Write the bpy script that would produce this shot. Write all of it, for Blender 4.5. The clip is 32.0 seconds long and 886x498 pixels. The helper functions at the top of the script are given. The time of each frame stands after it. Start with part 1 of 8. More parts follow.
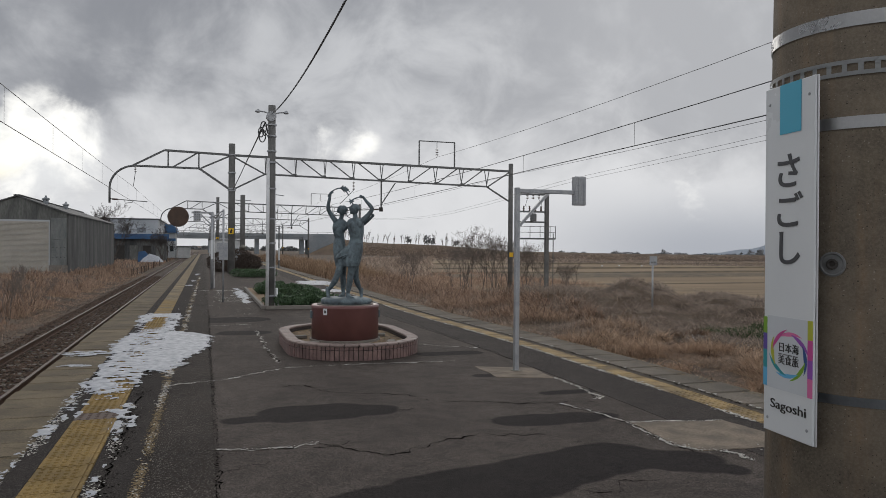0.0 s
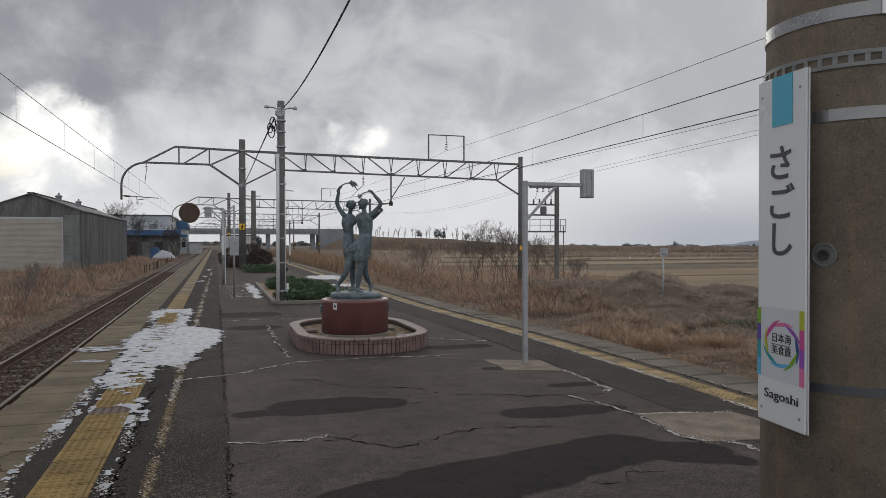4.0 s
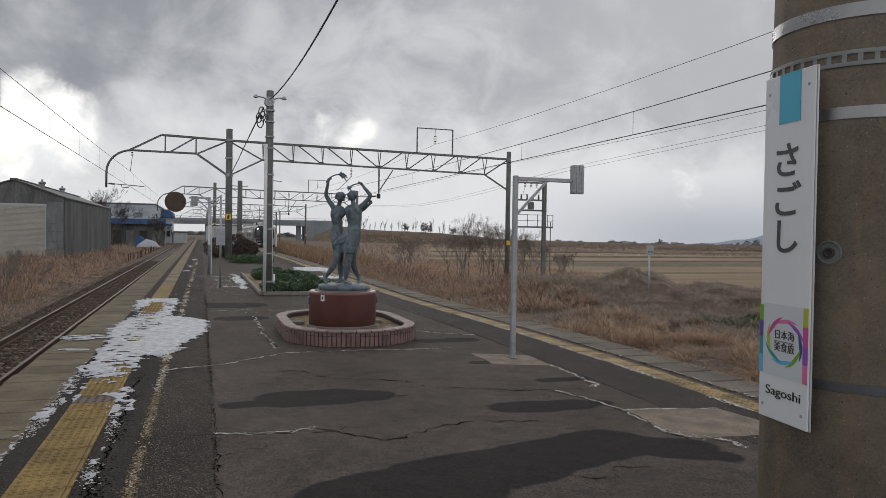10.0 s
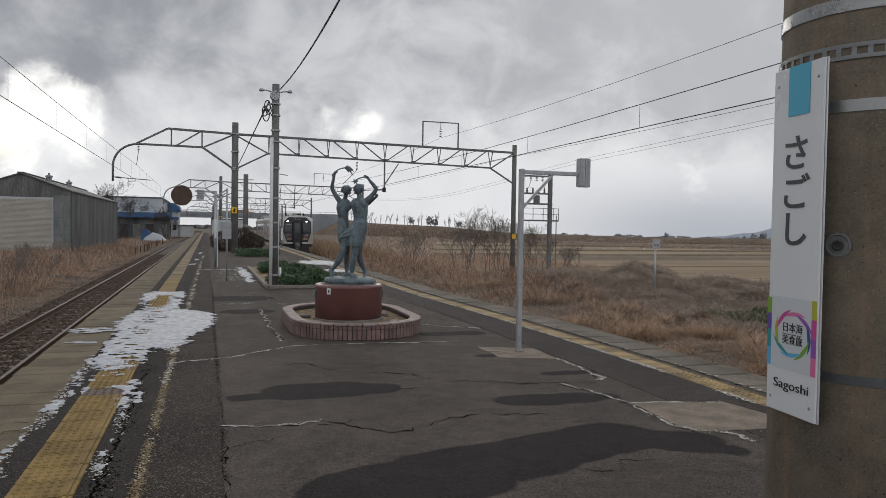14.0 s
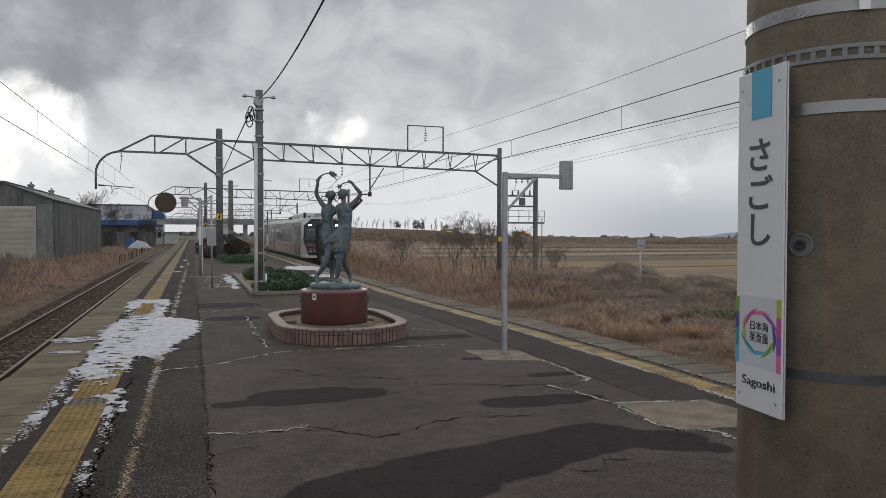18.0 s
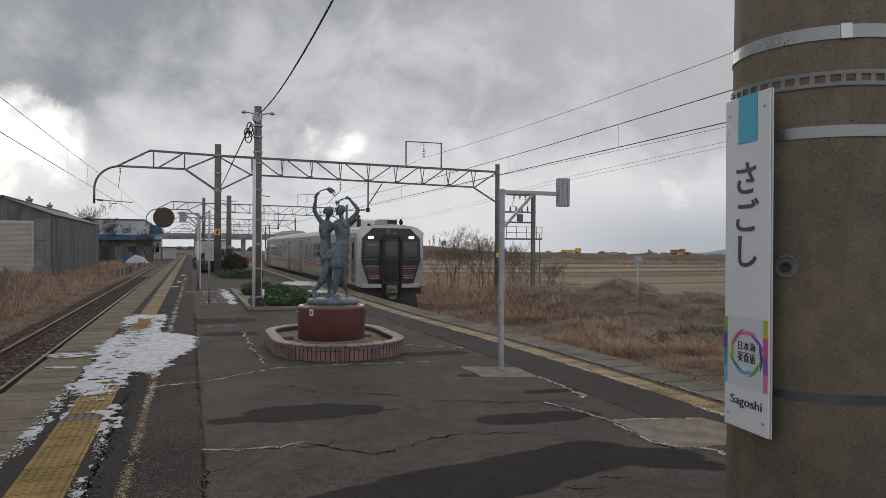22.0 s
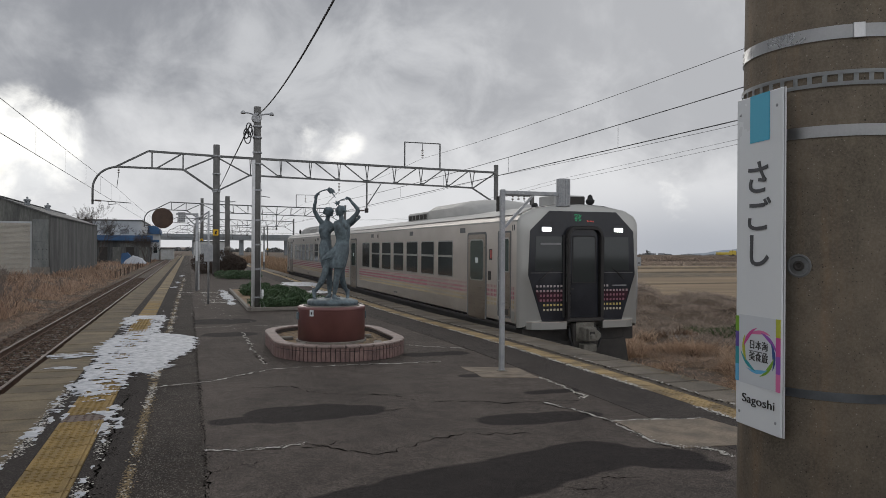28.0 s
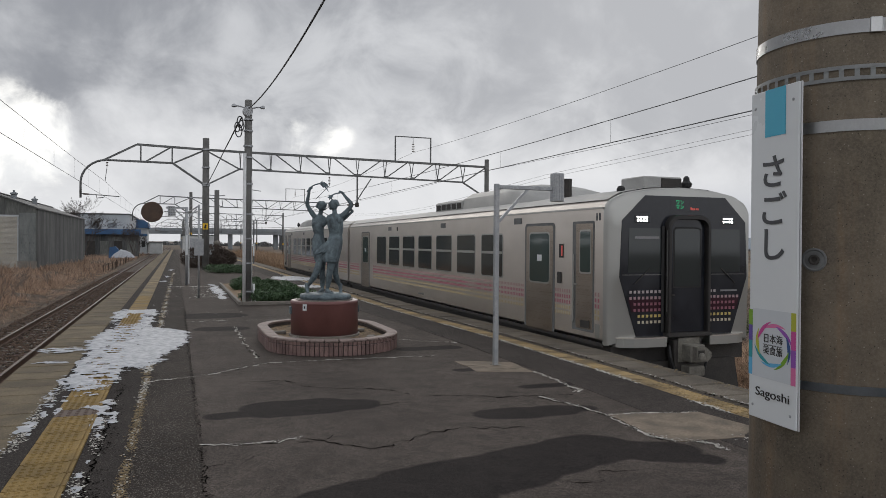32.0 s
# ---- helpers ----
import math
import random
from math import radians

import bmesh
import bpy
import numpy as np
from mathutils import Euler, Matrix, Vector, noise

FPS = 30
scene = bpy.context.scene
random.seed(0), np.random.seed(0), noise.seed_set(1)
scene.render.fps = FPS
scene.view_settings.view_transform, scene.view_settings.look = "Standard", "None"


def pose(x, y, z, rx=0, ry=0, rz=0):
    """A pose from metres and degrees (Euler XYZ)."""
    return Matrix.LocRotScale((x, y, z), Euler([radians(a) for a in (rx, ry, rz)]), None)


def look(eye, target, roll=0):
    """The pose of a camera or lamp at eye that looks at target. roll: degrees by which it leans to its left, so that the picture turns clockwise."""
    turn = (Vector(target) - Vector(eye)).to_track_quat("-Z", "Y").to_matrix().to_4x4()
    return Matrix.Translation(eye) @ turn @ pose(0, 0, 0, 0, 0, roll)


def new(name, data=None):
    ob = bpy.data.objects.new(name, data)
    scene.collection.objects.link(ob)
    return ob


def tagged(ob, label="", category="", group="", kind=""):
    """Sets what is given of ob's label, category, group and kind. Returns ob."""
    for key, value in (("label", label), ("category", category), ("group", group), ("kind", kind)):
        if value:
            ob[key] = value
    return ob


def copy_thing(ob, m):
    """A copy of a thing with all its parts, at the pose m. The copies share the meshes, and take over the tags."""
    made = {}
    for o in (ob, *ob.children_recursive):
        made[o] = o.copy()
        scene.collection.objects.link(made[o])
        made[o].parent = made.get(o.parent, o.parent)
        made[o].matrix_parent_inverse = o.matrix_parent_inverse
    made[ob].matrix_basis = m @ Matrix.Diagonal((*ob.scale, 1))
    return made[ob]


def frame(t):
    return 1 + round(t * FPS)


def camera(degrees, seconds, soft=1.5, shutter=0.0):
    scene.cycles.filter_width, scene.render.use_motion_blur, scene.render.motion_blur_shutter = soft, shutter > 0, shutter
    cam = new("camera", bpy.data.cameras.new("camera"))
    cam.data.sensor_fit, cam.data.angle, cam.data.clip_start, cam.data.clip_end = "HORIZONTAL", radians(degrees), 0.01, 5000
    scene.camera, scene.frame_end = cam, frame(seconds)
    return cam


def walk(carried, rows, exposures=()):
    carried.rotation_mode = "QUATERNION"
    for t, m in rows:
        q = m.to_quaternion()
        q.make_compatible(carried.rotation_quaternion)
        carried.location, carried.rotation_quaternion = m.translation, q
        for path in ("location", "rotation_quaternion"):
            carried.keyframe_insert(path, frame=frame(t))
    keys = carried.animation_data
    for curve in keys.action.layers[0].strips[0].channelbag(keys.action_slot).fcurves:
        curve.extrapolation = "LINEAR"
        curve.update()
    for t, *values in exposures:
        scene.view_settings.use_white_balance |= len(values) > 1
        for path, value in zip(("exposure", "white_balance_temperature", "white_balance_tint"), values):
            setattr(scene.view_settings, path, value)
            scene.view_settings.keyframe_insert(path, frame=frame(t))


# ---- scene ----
cam = camera(62.8, 32.0, 0.7)
PATH = [
    (0, (0.053, 0.162, 1.673), (0.676, 2.062, 1.668), 0.4),
    (0.5, (0.058, 0.166, 1.673), (0.687, 2.065, 1.667), 0.5),
    (1, (0.052, 0.156, 1.673), (0.686, 2.052, 1.669), 0.5),
    (1.5, (0.052, 0.144, 1.673), (0.694, 2.038, 1.668), 0.3),
    (2, (0.053, 0.139, 1.673), (0.687, 2.035, 1.668), 0.2),
    (2.5, (0.065, 0.133, 1.671), (0.693, 2.032, 1.66), 0.1),
    (3, (0.071, 0.129, 1.674), (0.693, 2.029, 1.655), 0.3),
    (3.5, (0.075, 0.126, 1.674), (0.676, 2.034, 1.65), 0.1),
    (5.5, (0.072, 0.119, 1.674), (0.663, 2.029, 1.667), -0.3),
    (6, (0.073, 0.118, 1.675), (0.661, 2.029, 1.671), -0.2),
    (6.5, (0.073, 0.111, 1.675), (0.653, 2.025, 1.682), -0.5),
    (7, (0.066, 0.111, 1.675), (0.648, 2.025, 1.688), -0.4),
    (7.5, (0.059, 0.118, 1.671), (0.674, 2.021, 1.679), -0.0),
    (8, (0.056, 0.13, 1.672), (0.688, 2.027, 1.661), -0.1),
    (8.5, (0.05, 0.138, 1.672), (0.686, 2.034, 1.647), 0.1),
    (9, (0.048, 0.141, 1.671), (0.683, 2.037, 1.64), 0.3),
    (9.5, (0.046, 0.144, 1.67), (0.678, 2.041, 1.633), 0.5),
    (10, (0.038, 0.149, 1.668), (0.669, 2.046, 1.629), 0.9),
    (10.5, (0.037, 0.153, 1.67), (0.675, 2.048, 1.627), 0.7),
    (11, (0.029, 0.159, 1.667), (0.671, 2.053, 1.624), 1.0),
    (11.5, (0.022, 0.162, 1.666), (0.661, 2.057, 1.616), 1.1),
    (12, (0.026, 0.163, 1.668), (0.657, 2.06, 1.618), 1.0),
    (12.5, (0.028, 0.161, 1.667), (0.65, 2.061, 1.619), 1.1),
    (13, (0.024, 0.155, 1.667), (0.646, 2.055, 1.619), 1.1),
    (13.5, (0.027, 0.156, 1.666), (0.647, 2.057, 1.614), 1.0),
    (14, (0.03, 0.146, 1.666), (0.647, 2.048, 1.609), 0.9),
    (14.5, (0.034, 0.128, 1.669), (0.642, 2.033, 1.619), 0.5),
    (16.5, (0.052, 0.116, 1.67), (0.671, 2.017, 1.617), 0.1),
    (17, (0.051, 0.116, 1.667), (0.682, 2.013, 1.616), 0.2),
    (17.5, (0.054, 0.114, 1.668), (0.691, 2.009, 1.617), 0.2),
    (18, (0.052, 0.111, 1.67), (0.703, 2.002, 1.623), 0.1),
    (18.5, (0.051, 0.11, 1.668), (0.713, 1.997, 1.62), 0.0),
    (19, (0.056, 0.104, 1.668), (0.726, 1.988, 1.621), 0.2),
    (19.5, (0.056, 0.108, 1.669), (0.723, 1.993, 1.624), 0.3),
    (20, (0.049, 0.112, 1.671), (0.7, 2.003, 1.625), 0.4),
    (20.5, (0.062, 0.114, 1.675), (0.701, 2.009, 1.631), -0.2),
    (21, (0.067, 0.109, 1.676), (0.698, 2.007, 1.641), -0.2),
    (21.5, (0.059, 0.082, 1.679), (0.706, 1.974, 1.655), -0.1),
    (22, (0.053, 0.078, 1.682), (0.709, 1.967, 1.678), 0.3),
    (22.5, (0.04, 0.083, 1.678), (0.686, 1.976, 1.683), 0.2),
    (23, (0.029, 0.086, 1.679), (0.673, 1.98, 1.689), 0.5),
    (23.5, (0.024, 0.093, 1.676), (0.671, 1.986, 1.688), 0.9),
    (24, (0.017, 0.103, 1.677), (0.661, 1.996, 1.673), 0.8),
    (24.5, (0.02, 0.108, 1.677), (0.672, 1.999, 1.666), 0.7),
    (25, (0.026, 0.108, 1.677), (0.681, 1.998, 1.664), 0.5),
    (25.5, (0.026, 0.104, 1.676), (0.68, 1.994, 1.658), 0.4),
    (27.5, (0.022, 0.09, 1.676), (0.693, 1.974, 1.673), 0.4),
    (28, (0.023, 0.091, 1.678), (0.684, 1.979, 1.676), 0.3),
    (28.5, (0.018, 0.093, 1.677), (0.679, 1.98, 1.674), 0.3),
    (29, (0.021, 0.098, 1.675), (0.687, 1.984, 1.669), 0.4),
    (29.5, (0.025, 0.101, 1.675), (0.697, 1.985, 1.665), 0.4),
    (30, (0.025, 0.095, 1.677), (0.707, 1.975, 1.665), 0.3),
    (30.5, (0.003, 0.108, 1.675), (0.684, 1.988, 1.66), 0.6),
    (31, (-0.024, 0.124, 1.676), (0.663, 2.002, 1.657), 0.3),
    (31.5, (-0.034, 0.116, 1.675), (0.662, 1.991, 1.651), 0.4),
    (32, (-0.033, 0.118, 1.675), (0.655, 1.996, 1.658), 0.4),
]
walk(cam, [(t, look(e, g, r)) for t, e, g, r in PATH], [(0, -0.05), (7, -0.03), (10, 0.02), (14, 0.06), (18, 0.02), (22, -0.03), (28, -0.01), (30, 0.07), (32, 0.08)])

# ---------------------------------------------------------------- world, sun, exposure
world = bpy.data.worlds.new("overcast_sky")
scene.world = world
world.use_nodes = True
wn, wl = world.node_tree.nodes, world.node_tree.links
wn.clear()


def wnode(kind, **inputs):
    n = wn.new(kind)
    for k, v in inputs.items():
        n.inputs[k.replace("_", " ")].default_value = v
    return n


def wmath(op, a, b=None, clamp=False):
    n = wn.new("ShaderNodeMath")
    n.operation, n.use_clamp = op, clamp
    for i, v in enumerate((a, b)):
        if v is None:
            continue
        if isinstance(v, (int, float)):
            n.inputs[i].default_value = v
        else:
            wl.new(v, n.inputs[i])
    return n.outputs[0]


def wmix(fac, a, b):
    n = wn.new("ShaderNodeMix")
    n.data_type = "RGBA"
    for s, v in ((n.inputs[0], fac), (n.inputs[6], a), (n.inputs[7], b)):
        if isinstance(v, (int, float)):
            s.default_value = v
        elif isinstance(v, tuple):
            s.default_value = (*v, 1)
        else:
            wl.new(v, s)
    return n.outputs[2]


def wramp(fac, stops):
    n = wn.new("ShaderNodeMapRange")
    n.interpolation_type = "SMOOTHSTEP"
    n.inputs[1].default_value, n.inputs[2].default_value = stops
    wl.new(fac, n.inputs[0])
    return n.outputs[0]


SUN_YAW, SUN_UP = 8.0, 24.0
tc = wn.new("ShaderNodeTexCoord")
ray = tc.outputs["Generated"]
sep = wn.new("ShaderNodeSeparateXYZ")
wl.new(ray, sep.inputs[0])
up = wmath("MAXIMUM", sep.outputs[2], 0.0)
den = wmath("ADD", up, 0.80)
comb = wn.new("ShaderNodeCombineXYZ")
wl.new(wmath("DIVIDE", sep.outputs[0], den), comb.inputs[0])
wl.new(wmath("DIVIDE", sep.outputs[1], den), comb.inputs[1])


def wnoise(scale, detail, rough, distort, shift=(0, 0, 0), squash=(1, 1, 1)):
    mp = wn.new("ShaderNodeMapping")
    mp.inputs["Location"].default_value = shift
    mp.inputs["Scale"].default_value = squash
    wl.new(comb.outputs[0], mp.inputs[0])
    n = wnode("ShaderNodeTexNoise", Scale=scale, Detail=detail, Roughness=rough, Distortion=distort)
    wl.new(mp.outputs[0], n.inputs["Vector"])
    return n.outputs[0]


big = wnoise(3.0, 7.0, 0.55, 0.3, (3.4, 0.1, 0), (1.0, 1.0, 1))
fine = wnoise(9.0, 9.0, 0.60, 0.45, (8.0, 2.0, 0), (1.0, 1.0, 1))
tone = wmath("ADD", wmath("MULTIPLY", big, 0.70), wmath("MULTIPLY", fine, 0.36))
cloud = wmix(wramp(tone, (0.43, 0.63)), (0.315, 0.328, 0.358), (0.600, 0.612, 0.636))
cloud = wmix(wmath("MULTIPLY", wramp(sep.outputs[0], (0.15, 0.55)), 0.45), cloud, (0.65, 0.655, 0.672))


def toward(d, inner, outer):
    v = Vector(d).normalized()
    dt = wn.new("ShaderNodeVectorMath")
    dt.operation = "DOT_PRODUCT"
    wl.new(ray, dt.inputs[0])
    dt.inputs[1].default_value = v
    return wramp(dt.outputs["Value"], (math.cos(radians(outer)), math.cos(radians(inner))))


# thinner cloud low over the horizon, breaks where the sun stands behind
edge = wmath("ADD", sep.outputs[2], wmath("MULTIPLY", wmath("SUBTRACT", tone, 0.53), -0.34))
low = wmath("SUBTRACT", 1.0, wramp(edge, (0.07, 0.19)))
cloud = wmix(wmath("MULTIPLY", low, 0.74), cloud, (0.80, 0.805, 0.82))
rightward = wramp(sep.outputs[0], (0.33, 0.62))
haze = wmath("MULTIPLY", wmath("SUBTRACT", 1.0, wramp(sep.outputs[2], (0.0, 0.10))), rightward)
cloud = wmix(wmath("MULTIPLY", haze, 0.95), cloud, (0.42, 0.442, 0.49))
SKY_D, SKY_M, SKY_L, SKY_C, SKY_R = (-0.08, 0.94, 0.33), (-0.03, 0.988, 0.15), (-0.185, 0.976, 0.112), (0.178, 0.973, 0.142), (0.603, 0.794, 0.078)
dark = wmath("ADD", wmath("MULTIPLY", toward(SKY_D, 4.0, 21.0), 0.44), wmath("MULTIPLY", toward(SKY_M, 2.0, 8.0), 0.04))
cloud = wmix(wmath("MULTIPLY", dark, wramp(tone, (0.75, 0.45))), cloud, (0.24, 0.252, 0.282))
puff = wnoise(13.0, 6.0, 0.55, 0.3, (1.0, 5.0, 0))
brk = wmath("ADD", wmath("MULTIPLY", toward(SKY_L, 0.0, 5.4), 1.0), wmath("MULTIPLY", toward(SKY_C, 0.0, 3.6), 0.62))
brk = wmath("ADD", brk, wmath("MULTIPLY", toward(SKY_R, 0.3, 3.0), 0.45))
rip = wmath("SUBTRACT", wmath("ADD", wmath("MULTIPLY", fine, 1.5), wmath("MULTIPLY", puff, 1.3)), 1.4)
brk = wmath("MULTIPLY", wramp(wmath("ADD", brk, rip), (0.32, 0.95)), wramp(brk, (0.02, 0.40)), clamp=True)
cloud = wmix(brk, cloud, wmix(wramp(puff, (0.36, 0.60)), (0.82, 0.83, 0.84), (1.12, 1.11, 1.07)))
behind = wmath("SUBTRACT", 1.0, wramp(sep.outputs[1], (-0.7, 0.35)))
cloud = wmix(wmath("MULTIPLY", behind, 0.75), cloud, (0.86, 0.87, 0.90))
sky = wn.new("ShaderNodeTexSky")
sky.sky_type, sky.sun_disc = "NISHITA", False
sky.sun_elevation, sky.sun_rotation = radians(SUN_UP), radians(SUN_YAW)
skyc = wmix(0.10, (0.0, 0.0, 0.0), sky.outputs[0])
hole = wmath("MULTIPLY", toward((-0.235, 0.965, 0.112), 0.2, 2.6), wramp(fine, (0.62, 0.40)))
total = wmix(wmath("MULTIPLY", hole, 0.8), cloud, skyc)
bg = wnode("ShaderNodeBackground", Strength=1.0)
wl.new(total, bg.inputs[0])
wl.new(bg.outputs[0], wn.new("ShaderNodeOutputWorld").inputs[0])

sun = new("sun", bpy.data.lights.new("sun", "SUN"))
sun.data.energy, sun.data.angle, sun.data.color = 0.55, radians(30), (1.0, 0.95, 0.88)
sun.matrix_world = look((0, 0, 60), (-60 * math.sin(radians(SUN_YAW)) / math.tan(radians(SUN_UP)), -60 * math.cos(radians(SUN_YAW)) / math.tan(radians(SUN_UP)), 0))
scene.view_settings.exposure = 0.0

# ---------------------------------------------------------------- materials


class Mat:
    """A node material with a few shorthand steps."""

    def __init__(self, name, rough=0.7, metal=0.0, spec=0.5):
        self.m = bpy.data.materials.new(name)
        self.m.use_nodes = True
        self.t = self.m.node_tree
        self.b = self.t.nodes["Principled BSDF"]
        self.b.inputs["Roughness"].default_value = rough
        self.b.inputs["Metallic"].default_value = metal
        self.b.inputs["Specular IOR Level"].default_value = spec
        self.co = None

    def link(self, a, b):
        self.t.links.new(a, b)

    def coords(self, kind="Object", scale=(1, 1, 1)):
        n = self.t.nodes.new("ShaderNodeTexCoord")
        mp = self.t.nodes.new("ShaderNodeMapping")
        mp.inputs["Scale"].default_value = scale
        self.link(n.outputs[kind], mp.inputs[0])
        return mp.outputs[0]

    def world_pos(self, scale=(1, 1, 1)):
        n = self.t.nodes.new("ShaderNodeNewGeometry")
        mp = self.t.nodes.new("ShaderNodeMapping")
        mp.inputs["Scale"].default_value = scale
        self.link(n.outputs["Position"], mp.inputs[0])
        return mp.outputs[0]

    def noise(self, co, scale, detail=4, rough=0.55, distort=0.0):
        n = self.t.nodes.new("ShaderNodeTexNoise")
        for k, v in (("Scale", scale), ("Detail", detail), ("Roughness", rough), ("Distortion", distort)):
            n.inputs[k].default_value = v
        self.link(co, n.inputs["Vector"])
        return n.outputs[0]

    def voronoi(self, co, scale, out="Distance"):
        n = self.t.nodes.new("ShaderNodeTexVoronoi")
        n.inputs["Scale"].default_value = scale
        self.link(co, n.inputs["Vector"])
        return n.outputs[out]

    def range(self, v, a, b, c=0.0, d=1.0):
        n = self.t.nodes.new("ShaderNodeMapRange")
        n.interpolation_type = "SMOOTHSTEP"
        for i, x in enumerate((a, b, c, d)):
            n.inputs[i + 1].default_value = x
        self.link(v, n.inputs[0])
        return n.outputs[0]

    def math(self, op, a, b=0.0):
        n = self.t.nodes.new("ShaderNodeMath")
        n.operation = op
        for i, v in enumerate((a, b)):
            if isinstance(v, (int, float)):
                n.inputs[i].default_value = v
            else:
                self.link(v, n.inputs[i])
        return n.outputs[0]

    def mix(self, f, a, b, blend="MIX"):
        n = self.t.nodes.new("ShaderNodeMix")
        n.data_type, n.blend_type = "RGBA", blend
        for s, v in ((n.inputs[0], f), (n.inputs[6], a), (n.inputs[7], b)):
            if isinstance(v, (int, float)):
                s.default_value = v
            elif isinstance(v, tuple):
                s.default_value = (*v, 1)
            else:
                self.link(v, s)
        return n.outputs[2]

    def random(self):
        return self.t.nodes.new("ShaderNodeObjectInfo").outputs["Random"]

    def island(self):
        return self.t.nodes.new("ShaderNodeNewGeometry").outputs["Random Per Island"]

    def base(self, c):
        if isinstance(c, tuple):
            self.b.inputs["Base Color"].default_value = (*c, 1)
        else:
            self.link(c, self.b.inputs["Base Color"])
        return self

    def rough(self, v):
        self.link(v, self.b.inputs["Roughness"])
        return self

    def bump(self, h, strength=0.3, dist=0.01):
        n = self.t.nodes.new("ShaderNodeBump")
        n.inputs["Strength"].default_value, n.inputs["Distance"].default_value = strength, dist
        self.link(h, n.inputs["Height"])
        self.link(n.outputs[0], self.b.inputs["Normal"])
        return self


def weathered(name, c1, c2, scale=3.0, rough=0.7, metal=0.0, grain=60.0, bump=0.15, kind="Object", stretch=(1, 1, 1), spec=0.5, dist=0.004, vary=0.0, speckle=0.35):
    """Two tones in broad stains, fine grain on top, roughness to match."""
    k = Mat(name, rough, metal, spec)
    co = k.coords(kind, stretch) if kind != "World" else k.world_pos(stretch)
    a, g = k.noise(co, scale, 6, 0.6, 0.4), k.noise(co, grain, 3, 0.6)
    c = k.mix(k.range(a, 0.3, 0.7), c1, c2)
    c = k.mix(speckle, c, k.mix(k.range(g, 0.3, 0.7), (0.30, 0.30, 0.30), (0.72, 0.72, 0.72)), "OVERLAY")
    if vary:
        c = k.mix(1.0, c, k.mix(k.random(), (1 - vary,) * 3, (1 + vary,) * 3), "MULTIPLY")
    k.base(c).bump(g, bump, dist)
    k.rough(k.range(a, 0.2, 0.8, max(rough - 0.12, 0.05), min(rough + 0.12, 1)))
    return k.m


def plain(name, c, rough=0.6, metal=0.0, spec=0.5, glow=0.0):
    k = Mat(name, rough, metal, spec).base(c)
    if glow:
        k.b.inputs["Emission Color"].default_value = (*c, 1)
        k.b.inputs["Emission Strength"].default_value = glow
    return k.m


def asphalt(name, c1, c2, damp=(), speck=0.5, crack=False):
    k = Mat(name, 0.9, 0.0, 0.08)
    co = k.world_pos()

    def vec(op, a, b, out="Vector"):
        n = k.t.nodes.new("ShaderNodeVectorMath")
        n.operation = op
        for i, v in enumerate((a, b)):
            if v is None:
                continue
            if isinstance(v, tuple):
                n.inputs[i].default_value = v
            else:
                k.link(v, n.inputs[i])
        return n.outputs[out]

    a, g, f = k.noise(co, 0.9, 6, 0.62, 0.5), k.noise(co, 70, 2, 0.7), k.voronoi(co, 95)
    c = k.mix(k.range(a, 0.3, 0.72), c1, c2)
    vc = k.voronoi(co, 150, "Color")
    bw = k.t.nodes.new("ShaderNodeSeparateColor")
    k.link(vc, bw.inputs[0])
    c = k.mix(1.0, c, k.mix(bw.outputs[0], (0.38, 0.38, 0.38), (1.62, 1.62, 1.62)), "MULTIPLY")
    c = k.mix(k.math("MULTIPLY", k.range(bw.outputs[1], 0.84, 0.94), speck), c, (0.25, 0.23, 0.21))
    c = k.mix(k.range(k.noise(co, 5.0, 5, 0.65), 0.40, 0.75, 0, 0.45), c, (0.030, 0.027, 0.026))
    c = k.mix(k.range(g, 0.5, 0.25, 0, 0.6), c, (0.022, 0.020, 0.020))
    m = None
    if damp:
        warp = k.math("MULTIPLY", k.math("SUBTRACT", k.noise(co, 2.6, 5, 0.6), 0.5), 0.16)
        for ax, ay, bx, by, rad in damp:
            # distance to the line from a to b, less its reach
            d, t_ = vec("SUBTRACT", co, (ax, ay, 0)), (bx - ax, by - ay, 0)
            d = vec("MULTIPLY", d, (1, 1, 0))
            along_ = k.t.nodes.new("ShaderNodeMath")
            along_.operation, along_.use_clamp = "MULTIPLY", True
            along_.inputs[1].default_value = 1.0 / (t_[0] ** 2 + t_[1] ** 2)
            k.link(vec("DOT_PRODUCT", d, t_, "Value"), along_.inputs[0])
            sc = k.t.nodes.new("ShaderNodeVectorMath")
            sc.operation = "SCALE"
            sc.inputs[0].default_value = t_
            k.link(along_.outputs[0], sc.inputs["Scale"])
            e = k.math("SUBTRACT", vec("LENGTH", vec("SUBTRACT", d, sc.outputs[0]), None, "Value"), rad)
            m = e if m is None else k.math("MINIMUM", m, e)
        m = k.range(k.math("ADD", m, warp), 0.028, -0.028)
    r = k.range(g, 0.3, 0.7, 0.75, 0.95)
    if m is not None:
        c = k.mix(m, c, (0.27, 0.265, 0.29), "MULTIPLY")
        mr = k.t.nodes.new("ShaderNodeMix")
        k.link(m, mr.inputs[0]), k.link(r, mr.inputs[2])
        mr.inputs[3].default_value = 0.80
        r = mr.outputs[0]
    k.base(c).rough(r).bump(k.math("ADD", g, f), 0.45, 0.006)
    return k.m


